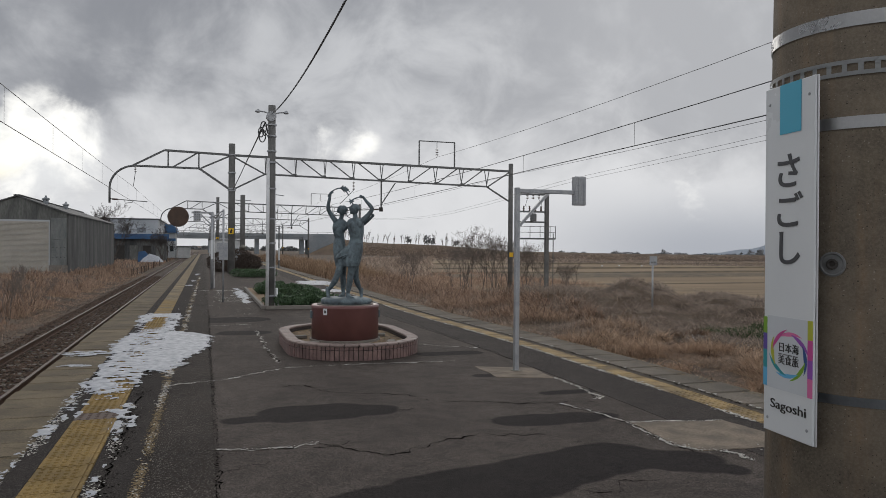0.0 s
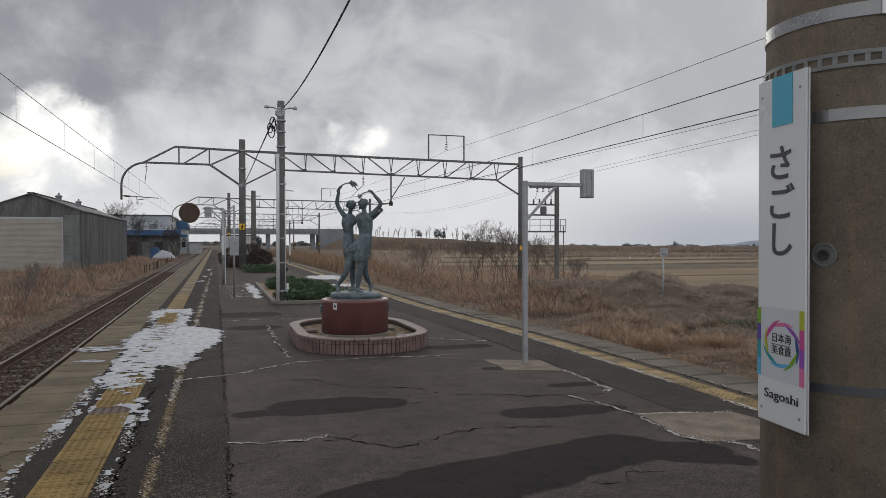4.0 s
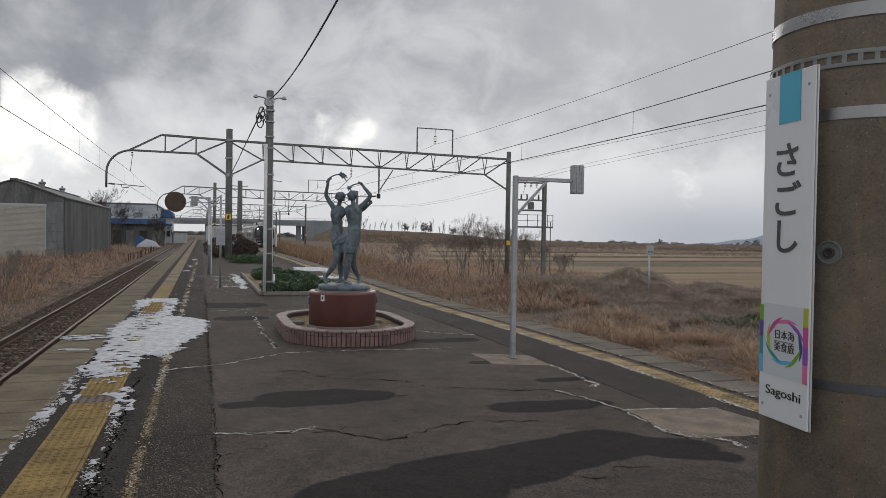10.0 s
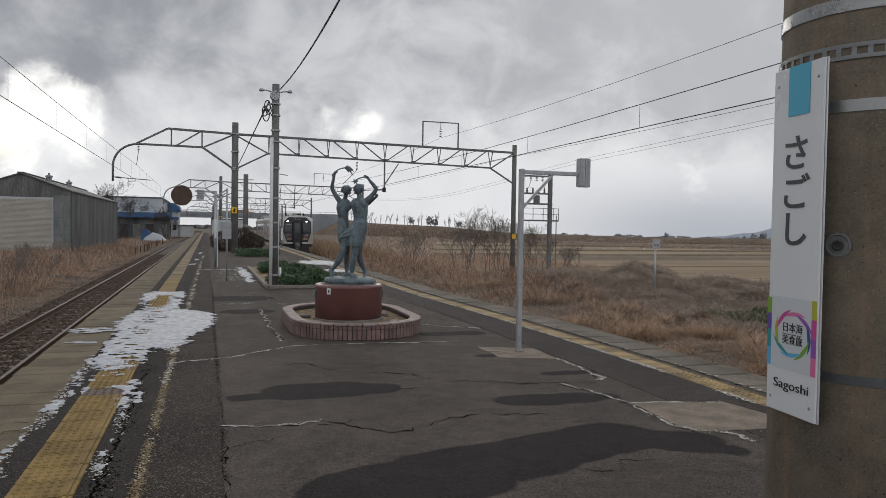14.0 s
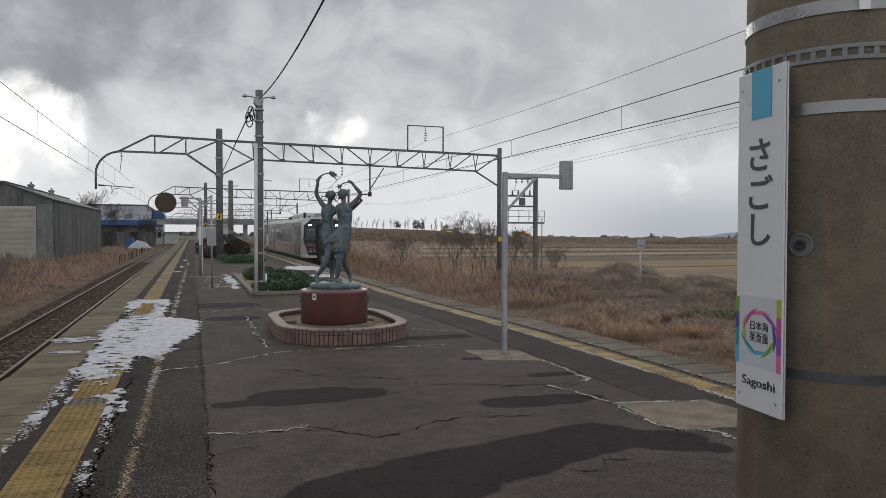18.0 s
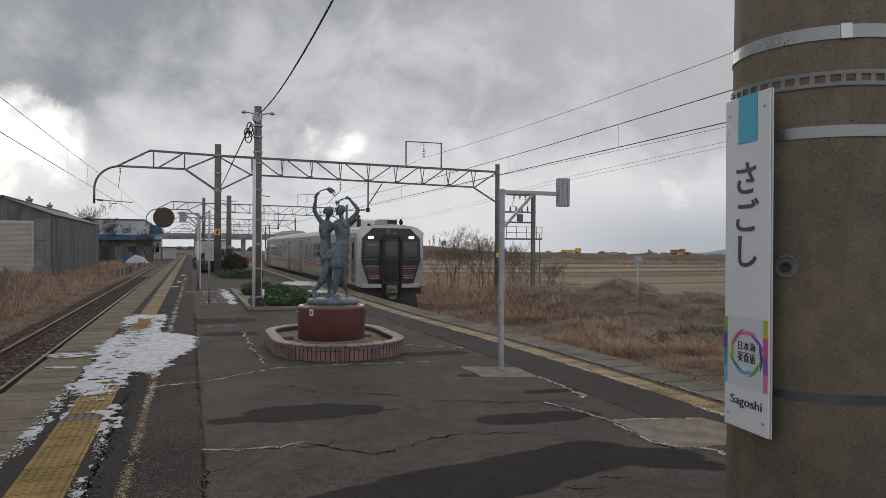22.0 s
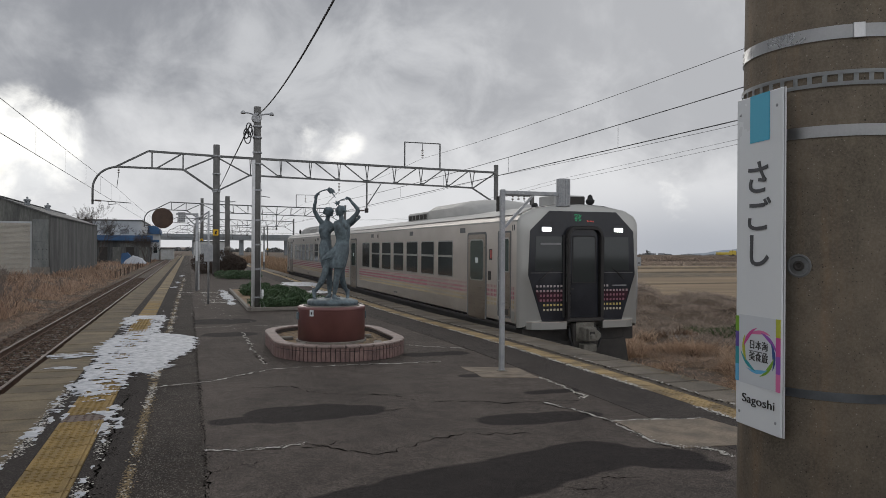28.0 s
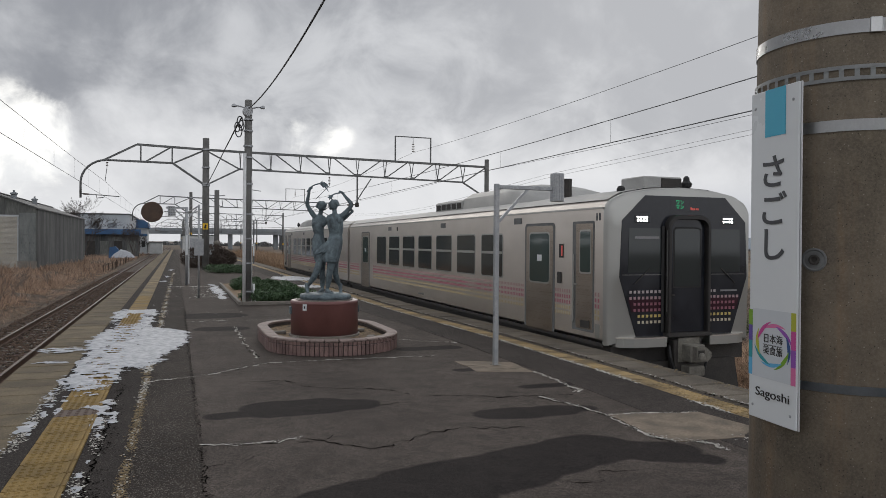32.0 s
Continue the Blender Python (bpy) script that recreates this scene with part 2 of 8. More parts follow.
DAMP = [(1.0, 4.55, 1.6, 4.75, 0.46), (1.6, 4.85, 2.3, 5.0, 0.42), (2.3, 5.02, 3.2, 5.28, 0.38), (3.2, 5.3, 3.75, 5.0, 0.24), (3.3, 5.05, 3.85, 4.72, 0.14),
        (0.35, 7.36, 0.9, 7.42, 0.14), (0.9, 7.50, 1.35, 7.52, 0.36), (1.35, 7.52, 1.72, 7.46, 0.24), (2.9, 6.60, 3.6, 6.56, 0.22), (3.6, 6.54, 3.9, 6.55, 0.12), (3.8, 7.72, 4.4, 7.72, 0.10),
        (0.4, 17.2, 0.9, 17.2, 0.6), (0.6, 14.6, 0.95, 14.6, 0.35), (3.4, 11.0, 4.1, 11.0, 0.2), (3.5, 9.0, 4.0, 9.0, 0.12)]
M_ASPHALT = asphalt("worn_asphalt", (0.066, 0.0550, 0.0490), (0.100, 0.0835, 0.0735), DAMP, 0.38)
M_ASPHALT_DARK = asphalt("smooth_dark_asphalt", (0.028, 0.0235, 0.022), (0.040, 0.034, 0.031), (), 0.3)
M_ASPHALT_EVEN = asphalt("even_grey_asphalt", (0.046, 0.0395, 0.0365), (0.064, 0.0545, 0.0500), (), 0.3)
M_ASPHALT_COARSE = asphalt("coarse_asphalt", (0.028, 0.0225, 0.019), (0.050, 0.041, 0.035), (), 0.75)
M_SLAB = weathered("platform_edge_concrete", (0.098, 0.079, 0.053), (0.172, 0.139, 0.094), 2.2, 0.9, 0, 60, 0.4, "World", vary=0.14, spec=0.25, speckle=0.55)
M_SLAB_GREY = weathered("grey_edge_concrete", (0.098, 0.085, 0.070), (0.168, 0.146, 0.119), 2.0, 0.9, 0, 60, 0.4, "World", vary=0.18, spec=0.25, speckle=0.55)
M_PATCH = weathered("patched_concrete", (0.112, 0.090, 0.068), (0.228, 0.183, 0.137), 4.0, 0.9, 0, 70, 0.4, "World", speckle=0.5)
M_CONC = weathered("pale_concrete", (0.155, 0.14, 0.125), (0.23, 0.21, 0.185), 3.0, 0.85, 0, 80, 0.3, "World")
M_TACTILE = weathered("worn_yellow_tile", (0.175, 0.118, 0.043), (0.285, 0.195, 0.075), 3.5, 0.85, 0, 90, 0.3, "World", vary=0.14, spec=0.25, speckle=0.5)
M_TACTILE_R = weathered("faded_yellow_tile", (0.165, 0.125, 0.075), (0.38, 0.275, 0.135), 2.6, 0.85, 0, 70, 0.35, "World", vary=0.16, spec=0.25, speckle=0.55)
M_TACTILE_OLD = weathered("grimy_yellow_tile", (0.14, 0.115, 0.080), (0.26, 0.200, 0.115), 1.2, 0.9, 0, 60, 0.3, "World", vary=0.25, spec=0.25, speckle=0.5)
M_TACTILE_BROWN = weathered("bare_brown_tile", (0.085, 0.06, 0.05), (0.13, 0.095, 0.08), 5, 0.8, 0, 100, 0.2, "World")
M_SNOW = None
k = Mat("old_crusted_snow", 0.6)
co = k.world_pos()
n1 = k.noise(co, 9, 5, 0.6)
k.base(k.mix(k.range(n1, 0.3, 0.7), (0.26, 0.28, 0.315), (0.48, 0.495, 0.53))).bump(k.noise(co, 30, 4, 0.6), 0.5, 0.01)
k.b.inputs["Subsurface Weight"].default_value = 0.0
M_SNOW = k.m
M_FROST = weathered("pale_grit_and_frost", (0.28, 0.265, 0.235), (0.62, 0.60, 0.56), 20, 0.9, 0, 90, 0.4, "World")
M_GRIT = weathered("ochre_dead_moss", (0.12, 0.085, 0.038), (0.28, 0.21, 0.115), 14, 0.95, 0, 90, 0.4, "World")
M_CRACK = Mat("open_crack", 1.0, 0.0, 0.0).base((0.006, 0.0055, 0.005)).m
M_BALLAST = None
k = Mat("rust_stained_ballast", 0.95)
co = k.world_pos()
v, vc = k.voronoi(co, 16), k.voronoi(co, 16, "Color")
n1 = k.noise(co, 0.8, 5, 0.6)
c = k.mix(k.range(n1, 0.3, 0.7), (0.044, 0.028, 0.020), (0.084, 0.054, 0.038))
c = k.mix(0.45, c, vc, "SOFT_LIGHT")
k.base(k.mix(k.range(v, 0.0, 0.35, 0.0, 1.0), (0.02, 0.016, 0.013), c)).bump(v, 1.0, 0.03)
M_BALLAST = k.m
k = Mat("ballast_stone", 0.95)
M_STONE = k.base(k.mix(k.island(), (0.028, 0.018, 0.0125), (0.130, 0.086, 0.061))).m
M_RAIL = weathered("rusty_rail_side", (0.075, 0.040, 0.026), (0.13, 0.075, 0.05), 5, 0.75, 0.2, 60, 0.2)
M_RAILTOP = weathered("dull_rail_head", (0.085, 0.060, 0.047), (0.15, 0.112, 0.090), 3, 0.55, 0.35, 60, 0.05)
M_SLEEPER = weathered("grey_sleeper", (0.10, 0.085, 0.07), (0.17, 0.15, 0.13), 4, 0.9, 0, 50, 0.3)
k = Mat("old_concrete_pole", 0.88, 0.0, 0.3)
co = k.coords("Object")


def speckles(scale, reach, share):
    """Small round spots: a share of the cells of a cell pattern."""
    n = k.t.nodes.new("ShaderNodeTexVoronoi")
    n.inputs["Scale"].default_value = scale
    k.link(co, n.inputs["Vector"])
    sp = k.t.nodes.new("ShaderNodeSeparateColor")
    k.link(n.outputs["Color"], sp.inputs[0])
    size = k.math("MULTIPLY", sp.outputs[1], reach)
    spot = k.range(k.math("SUBTRACT", n.outputs["Distance"], size), 0.06, -0.06)
    return k.math("MULTIPLY", spot, k.range(sp.outputs[0], 1 - share, 1 - share + 0.03))


a, g = k.noise(co, 2.4, 6, 0.62, 0.4), k.noise(co, 170, 3, 0.7)
mid, s2 = k.noise(co, 14, 5, 0.65), k.noise(k.coords("Object", (11, 11, 0.6)), 1.5, 5, 0.62)
s3 = k.noise(k.coords("Object", (5, 5, 0.9)), 1.1, 5, 0.6)
c = k.mix(k.range(a, 0.30, 0.70), (0.126, 0.108, 0.086), (0.222, 0.184, 0.140))
c = k.mix(k.range(s2, 0.46, 0.70, 0, 0.60), c, (0.285, 0.195, 0.122))
c = k.mix(k.range(s3, 0.50, 0.72, 0, 0.45), c, (0.080, 0.072, 0.050))
c = k.mix(k.range(mid, 0.35, 0.65, 0.0, 0.35), c, (0.070, 0.060, 0.048))
c = k.mix(k.range(g, 0.35, 0.70, 0.0, 0.30), c, (0.30, 0.265, 0.215))
pits = k.math("MAXIMUM", speckles(190, 0.28, 0.34), speckles(95, 0.22, 0.12))
c = k.mix(k.math("MULTIPLY", speckles(180, 0.28, 0.18), 0.65), c, (0.40, 0.365, 0.315))
c = k.mix(k.math("MULTIPLY", pits, 0.70), c, (0.026, 0.022, 0.018))
k.base(c).bump(k.math("SUBTRACT", k.math("MULTIPLY", g, 0.6), pits), 0.45, 0.003)
M_POLE = k.m
M_STEELBAND = weathered("stainless_band", (0.44, 0.445, 0.45), (0.52, 0.525, 0.53), 3, 0.28, 0.95, 200, 0.02, speckle=0.08)
# darker blue-grey metal colour stands in for the ground reflected in the band
M_REFLBAND = weathered("painted_reflection_band", (0.22, 0.245, 0.275), (0.30, 0.325, 0.355), 6, 0.36, 0.9, 160, 0.03, speckle=0.1)
M_SLOTBAND = weathered("galvanised_band", (0.34, 0.355, 0.36), (0.42, 0.435, 0.44), 5, 0.5, 0.7, 120, 0.03, speckle=0.12)
M_GALV = weathered("galvanised_steel", (0.30, 0.315, 0.335), (0.42, 0.43, 0.445), 7, 0.5, 0.5, 60, 0.06)
M_TRUSS = weathered("dull_grey_paint", (0.105, 0.11, 0.112), (0.165, 0.17, 0.172), 3, 0.65, 0.1, 40, 0.1)
M_COLUMN = weathered("dark_grey_column", (0.098, 0.098, 0.096), (0.165, 0.163, 0.158), 2, 0.8, 0, 60, 0.2)
M_CONDUIT = weathered("white_conduit", (0.55, 0.56, 0.57), (0.68, 0.69, 0.70), 5, 0.5, 0, 60, 0.05)
M_WIRE = plain("dark_wire", (0.060, 0.062, 0.065), 0.6)
M_INS = plain("brown_porcelain", (0.11, 0.085, 0.075), 0.25)
M_RUST = weathered("rusted_disc", (0.060, 0.040, 0.031), (0.105, 0.070, 0.052), 4, 0.8, 0.1, 60, 0.3)
M_BRONZE = None
k = Mat("patinated_bronze", 0.62, 0.25)
co = k.coords("Object")
a, g = k.noise(co, 5.0, 6, 0.62, 0.6), k.noise(co, 55, 3, 0.6)
st = k.noise(k.coords("Object", (10, 10, 1.2)), 1.6, 4, 0.6)
c = k.mix(k.range(a, 0.3, 0.7), (0.078, 0.100, 0.115), (0.155, 0.205, 0.230))
c = k.mix(k.range(st, 0.5, 0.75, 0, 0.6), c, (0.20, 0.265, 0.285))
c = k.mix(k.range(k.noise(co, 22, 4, 0.65), 0.55, 0.35, 0, 0.55), c, (0.050, 0.060, 0.066))
k.base(c).bump(g, 0.35, 0.004)
M_BRONZE = k.m
M_PLINTH = weathered("polished_maroon_stone", (0.132, 0.056, 0.054), (0.178, 0.078, 0.074), 2.5, 0.42, 0, 120, 0.03, speckle=0.15)
M_TILE = weathered("pinkish_brown_tile", (0.125, 0.078, 0.072), (0.195, 0.125, 0.113), 6, 0.6, 0, 60, 0.1, "World", vary=0.18)
M_RIM = weathered("pale_pink_rim_tile", (0.165, 0.122, 0.110), (0.245, 0.186, 0.168), 5, 0.65, 0, 60, 0.12, "World", vary=0.08)
M_MORTAR = weathered("dark_mortar", (0.04, 0.032, 0.03), (0.07, 0.058, 0.053), 9, 0.95)
M_SOIL = weathered("dry_soil_with_litter", (0.13, 0.088, 0.052), (0.32, 0.225, 0.135), 7, 0.95, 0, 40, 0.6, "World", dist=0.02)
M_STICKER = weathered("matt_pale_sticker", (0.50, 0.535, 0.57), (0.54, 0.57, 0.60), 2, 0.5, 0, 40, 0.0, speckle=0.02)
M_WHITE = weathered("white_enamel", (0.60, 0.63, 0.655), (0.65, 0.675, 0.69), 2, 0.34, 0, 40, 0.0, speckle=0.02)
M_SIGN_EDGE = plain("grey_sign_edge", (0.55, 0.56, 0.57), 0.4, 0.3)
M_CYAN = plain("sky_blue_enamel", (0.035, 0.36, 0.53), 0.4)
M_INK = plain("dark_grey_lettering", (0.045, 0.048, 0.055), 0.5)
M_BLACK = plain("black_lettering", (0.012, 0.012, 0.013), 0.5)


def ink(name, c):
    return plain(name, c, 0.45)


M_YGREEN, M_VIOLET, M_TEAL, M_SKYB = ink("yellow_green", (0.16, 0.33, 0.02)), ink("violet", (0.10, 0.06, 0.30)), ink("teal", (0.02, 0.26, 0.30)), ink("light_blue", (0.10, 0.38, 0.62))
M_MAG, M_PURP, M_PINK, M_LIME, M_NAVY = ink("magenta", (0.50, 0.06, 0.26)), ink("purple", (0.25, 0.07, 0.38)), ink("pink", (0.60, 0.14, 0.32)), ink("lime", (0.38, 0.40, 0.03)), ink("navy", (0.02, 0.07, 0.22))
M_YELLOW = plain("yellow_plate", (0.72, 0.44, 0.015), 0.5)


def brushed(name, c1, c2, rough):
    k = Mat(name, rough, 1.0)
    co = k.coords("Object", (1, 0.03, 30))
    fl = k.noise(k.coords("Object", (1, 0.5, 0.9)), 1.4, 5, 0.55)
    g = k.noise(co, 12, 3, 0.6)
    k.base(k.mix(k.range(fl, 0.3, 0.7), c1, c2)).bump(g, 0.03, 0.002)
    k.rough(k.range(g, 0.3, 0.7, rough - 0.06, rough + 0.08))
    return k.m


M_STAINLESS = brushed("brushed_stainless", (0.585, 0.545, 0.505), (0.665, 0.622, 0.580), 0.34)
M_DOORSTEEL = brushed("dull_stainless_door", (0.30, 0.258, 0.218), (0.40, 0.348, 0.300), 0.32)
M_SILVER = Mat("silver_front_paint", 0.36, 0.80).base((0.40, 0.40, 0.385)).m
M_ROOF = weathered("grey_roof_paint", (0.30, 0.30, 0.295), (0.40, 0.40, 0.39), 1.2, 0.6, 0.1, 40, 0.03, speckle=0.08)
M_MASK = weathered("black_front_panel", (0.012, 0.014, 0.019), (0.019, 0.021, 0.028), 2, 0.14, 0, 40, 0.0, speckle=0.05)
M_GANGWAY = weathered("worn_gangway_rubber", (0.009, 0.0085, 0.0085), (0.020, 0.018, 0.017), 3, 0.45, 0, 40, 0.05)
M_BLACKRUB = plain("black_rubber", (0.010, 0.010, 0.011), 0.6)
M_UNDER = weathered("grimy_underframe", (0.030, 0.028, 0.027), (0.055, 0.050, 0.046), 4, 0.8, 0.1, 40, 0.2)
k = Mat("dark_window_glass", 0.06, 0.0, 0.6).base((0.030, 0.036, 0.037))
M_WINDOW = k.m
k = Mat("green_tint_glass", 0.06, 0.0, 0.6).base((0.040, 0.064, 0.060))
M_GREENGLASS = k.m
M_LIGHT = plain("lit_headlamp", (1.0, 0.99, 0.95), 0.3, glow=9.0)
M_LEDG = plain("green_led", (0.03, 0.75, 0.30), 0.5, glow=0.30)
M_LEDR = plain("red_led", (0.70, 0.12, 0.10), 0.5, glow=0.12)
M_DOTW, M_DOTP, M_DOTD, M_DOTY = plain("pale_dot", (0.42, 0.37, 0.38), 0.5), plain("pink_dot", (0.36, 0.24, 0.26), 0.5), plain("rose_dot", (0.24, 0.085, 0.12), 0.5), plain("yellow_dot", (0.52, 0.40, 0.13), 0.5)
M_DOTC = plain("cream_dot", (0.52, 0.46, 0.36), 0.5)
M_MAROON = plain("dark_maroon_film", (0.030, 0.006, 0.014), 0.2)
M_GREYMARK = plain("grey_number_mark", (0.22, 0.22, 0.23), 0.5)
M_SIDEP, M_SIDEY, M_SIDEL = plain("pink_side_dot", (0.40, 0.13, 0.17), 0.5), plain("yellow_side_dot", (0.50, 0.41, 0.24), 0.5), plain("pale_pink_film", (0.44, 0.28, 0.27), 0.5)
M_COUPLER = weathered("dusty_coupler", (0.13, 0.122, 0.105), (0.24, 0.228, 0.20), 6, 0.7, 0.3, 40, 0.2)
M_SHEDWALL = weathered("stained_grey_sheet", (0.034, 0.037, 0.040), (0.125, 0.128, 0.126), 0.7, 0.85, 0, 7, 0.1, stretch=(1, 1.3, 0.22), speckle=0.5)
M_SHEDGABLE = weathered("green_grey_sheet", (0.066, 0.070, 0.068), (0.175, 0.178, 0.168), 0.7, 0.85, 0, 8, 0.1, stretch=(1.4, 1, 0.3), speckle=0.5)
M_SHEDROOF = weathered("dark_roof_sheet", (0.075, 0.078, 0.080), (0.12, 0.122, 0.124), 0.7, 0.75, 0, 9, 0.1)
M_SHUTTERGREY = weathered("grey_door_sheet", (0.10, 0.112, 0.112), (0.20, 0.212, 0.208), 1.2, 0.75, 0, 20, 0.1, stretch=(1, 1, 0.4))
M_SHUTTER = weathered("cream_shutter", (0.33, 0.312, 0.272), (0.41, 0.388, 0.342), 0.8, 0.6, 0, 20, 0.05)
M_BLUE = weathered("blue_sheet", (0.03, 0.085, 0.19), (0.05, 0.13, 0.27), 0.5, 0.6)
M_PALEWALL = weathered("pale_sheet_wall", (0.36, 0.39, 0.41), (0.46, 0.48, 0.50), 0.4, 0.7)
M_HUT = weathered("off_white_hut", (0.42, 0.43, 0.43), (0.55, 0.56, 0.56), 1, 0.7)
M_SHRUB = weathered("evergreen_leaf", (0.034, 0.072, 0.030), (0.080, 0.135, 0.062), 8, 0.55, 0, 40, 0.2, "World")
M_BROWNBUSH = weathered("dark_brown_twig", (0.055, 0.042, 0.036), (0.105, 0.078, 0.063), 5, 0.9, 0, 40, 0.2, "World")
M_BARKDARK = weathered("dark_wet_bark", (0.045, 0.037, 0.034), (0.095, 0.078, 0.070), 6, 0.9, 0, 40, 0.3, "World")
M_BARK = weathered("grey_brown_bark", (0.115, 0.096, 0.084), (0.215, 0.182, 0.160), 6, 0.9, 0, 40, 0.3, "World")


def straw(name, c1, c2, c3):
    k = Mat(name, 0.85)
    co = k.world_pos()
    a = k.noise(co, 0.35, 4, 0.6)
    c = k.mix(k.island(), c1, c2)
    col = k.mix(k.range(a, 0.42, 0.66, 0, 0.45), c, c3)
    k.base(col)
    tr, mx = k.t.nodes.new("ShaderNodeBsdfTranslucent"), k.t.nodes.new("ShaderNodeMixShader")
    mx.inputs[0].default_value = 0.42
    k.link(col, tr.inputs[0]), k.link(k.b.outputs[0], mx.inputs[1]), k.link(tr.outputs[0], mx.inputs[2])
    k.link(mx.outputs[0], k.t.nodes["Material Output"].inputs[0])
    return k.m


M_STRAW = straw("dry_straw_grass", (0.15, 0.098, 0.068), (0.74, 0.545, 0.39), (0.39, 0.258, 0.175))
M_REED = straw("dry_reed", (0.15, 0.100, 0.066), (0.47, 0.335, 0.225), (0.31, 0.210, 0.140))
M_WEED = straw("red_brown_weed", (0.145, 0.094, 0.072), (0.68, 0.495, 0.37), (0.34, 0.222, 0.158))
M_BRUSH = straw("grey_brown_vine", (0.11, 0.084, 0.068), (0.66, 0.53, 0.43), (0.33, 0.250, 0.195))
M_TANGLE = straw("grey_vine_tangle", (0.095, 0.076, 0.064), (0.58, 0.48, 0.40), (0.27, 0.215, 0.180))
M_STALK = straw("dark_dead_stalk", (0.050, 0.032, 0.024), (0.30, 0.195, 0.13), (0.13, 0.080, 0.055))
M_GREENWEED = straw("green_weed", (0.035, 0.065, 0.022), (0.075, 0.115, 0.045), (0.05, 0.08, 0.03))
k = Mat("winter_ground", 0.95)
co = k.world_pos()
a, b_, g = k.noise(co, 0.09, 6, 0.6, 0.4), k.noise(co, 1.1, 5, 0.62), k.noise(co, 18, 3, 0.6)
c = k.mix(k.range(a, 0.35, 0.65), (0.070, 0.051, 0.038), (0.118, 0.086, 0.061))
c = k.mix(k.range(b_, 0.42, 0.68, 0, 0.6), c, (0.165, 0.115, 0.072))
c = k.mix(k.range(g, 0.5, 0.25, 0, 0.6), c, (0.05, 0.037, 0.026))
k.base(c).bump(g, 0.7, 0.05)
M_GROUND = k.m
k = Mat("stubble_field", 0.95)
co = k.world_pos()
a = k.noise(co, 0.05, 5, 0.6)
row = k.noise(k.world_pos((0.02, 1.2, 1)), 1.0, 4, 0.6)
c = k.mix(k.range(a, 0.35, 0.65), (0.215, 0.150, 0.085), (0.30, 0.215, 0.126))
k.base(k.mix(k.range(row, 0.4, 0.62, 0, 0.75), c, (0.150, 0.108, 0.064))).bump(row, 0.4, 0.05)
M_FIELD = k.m
M_BANK = weathered("grassy_bank", (0.082, 0.064, 0.041), (0.165, 0.124, 0.078), 0.7, 0.95, 0, 5, 0.3, "World")
M_EMB = weathered("brown_embankment", (0.105, 0.076, 0.055), (0.18, 0.132, 0.092), 0.12, 0.95, 0, 2.0, 0.4, "World", dist=0.1)
M_BRIDGE = weathered("overpass_concrete", (0.19, 0.215, 0.235), (0.27, 0.285, 0.30), 0.2, 0.8, 0, 5, 0.1)
# distance haze is painted in: tree colour lifted towards pale blue-grey
M_FARTREE = weathered("hazed_distant_trees", (0.15, 0.157, 0.163), (0.22, 0.222, 0.222), 0.1, 0.95, 0, 1, 0.1, "World")
# blue-grey air haze put straight into the hills' base colour
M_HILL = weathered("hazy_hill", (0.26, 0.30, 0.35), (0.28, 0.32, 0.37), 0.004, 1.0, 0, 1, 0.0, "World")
M_FARHOUSE = weathered("far_house_wall", (0.42, 0.43, 0.44), (0.66, 0.66, 0.66), 0.1, 0.8, 0, 1, 0.0, "World")
M_FARROOF = weathered("far_house_roof", (0.16, 0.175, 0.20), (0.25, 0.255, 0.27), 0.1, 0.8, 0, 1, 0.0, "World")
M_ORANGE, M_TRUCKY = plain("orange_machine_paint", (0.55, 0.18, 0.03), 0.5), plain("yellow_truck_paint", (0.55, 0.42, 0.07), 0.5)
M_TYRE = plain("black_tyre", (0.02, 0.02, 0.02), 0.85)

# ---------------------------------------------------------------- building helpers


def to_object(name, bm, material, parent=None, label="", smooth=False):
    me = bpy.data.meshes.new(name)
    bm.normal_update()
    bm.to_mesh(me)
    bm.free()
    if smooth:
        for p in me.polygons:
            p.use_smooth = True
    me.materials.append(material)
    ob = new(name, me)
    if parent is not None:
        ob.parent = parent
    if label:
        tagged(ob, label)
    return ob


def part(name, bm, material, parent, label="", smooth=False):
    return to_object(name, bm, material, parent, label, smooth)


def piece(name, me, parent, m, label=""):
    """An object of its own on shared mesh data."""
    ob = new(name, me)
    ob.parent, ob.matrix_basis = parent, m
    if label:
        tagged(ob, label)
    return ob


def mesh_of(name, bm, material, smooth=False):
    me = bpy.data.meshes.new(name)
    bm.normal_update()
    bm.to_mesh(me)
    bm.free()
    if smooth:
        for p in me.polygons:
            p.use_smooth = True
    me.materials.append(material)
    return me


def thing(name, x, y, z, label, category, group="", kind="", rz=0):
    ob = new(name)
    ob.empty_display_size = 0.2
    ob.matrix_basis = pose(x, y, z, 0, 0, rz)
    return tagged(ob, label, category, group, kind)


def box(x0, x1, y0, y1, z0, z1, bevel=0.0, bm=None):
    b = bmesh.new()
    vs = [b.verts.new((x, y, z)) for x in (x0, x1) for y in (y0, y1) for z in (z0, z1)]
    for f in ((0, 1, 3, 2), (4, 6, 7, 5), (0, 4, 5, 1), (2, 3, 7, 6), (0, 2, 6, 4), (1, 5, 7, 3)):
        b.faces.new([vs[i] for i in f])
    if bevel:
        bmesh.ops.bevel(b, geom=b.edges[:], offset=bevel, segments=1, affect="EDGES")
    return merge(bm, b)


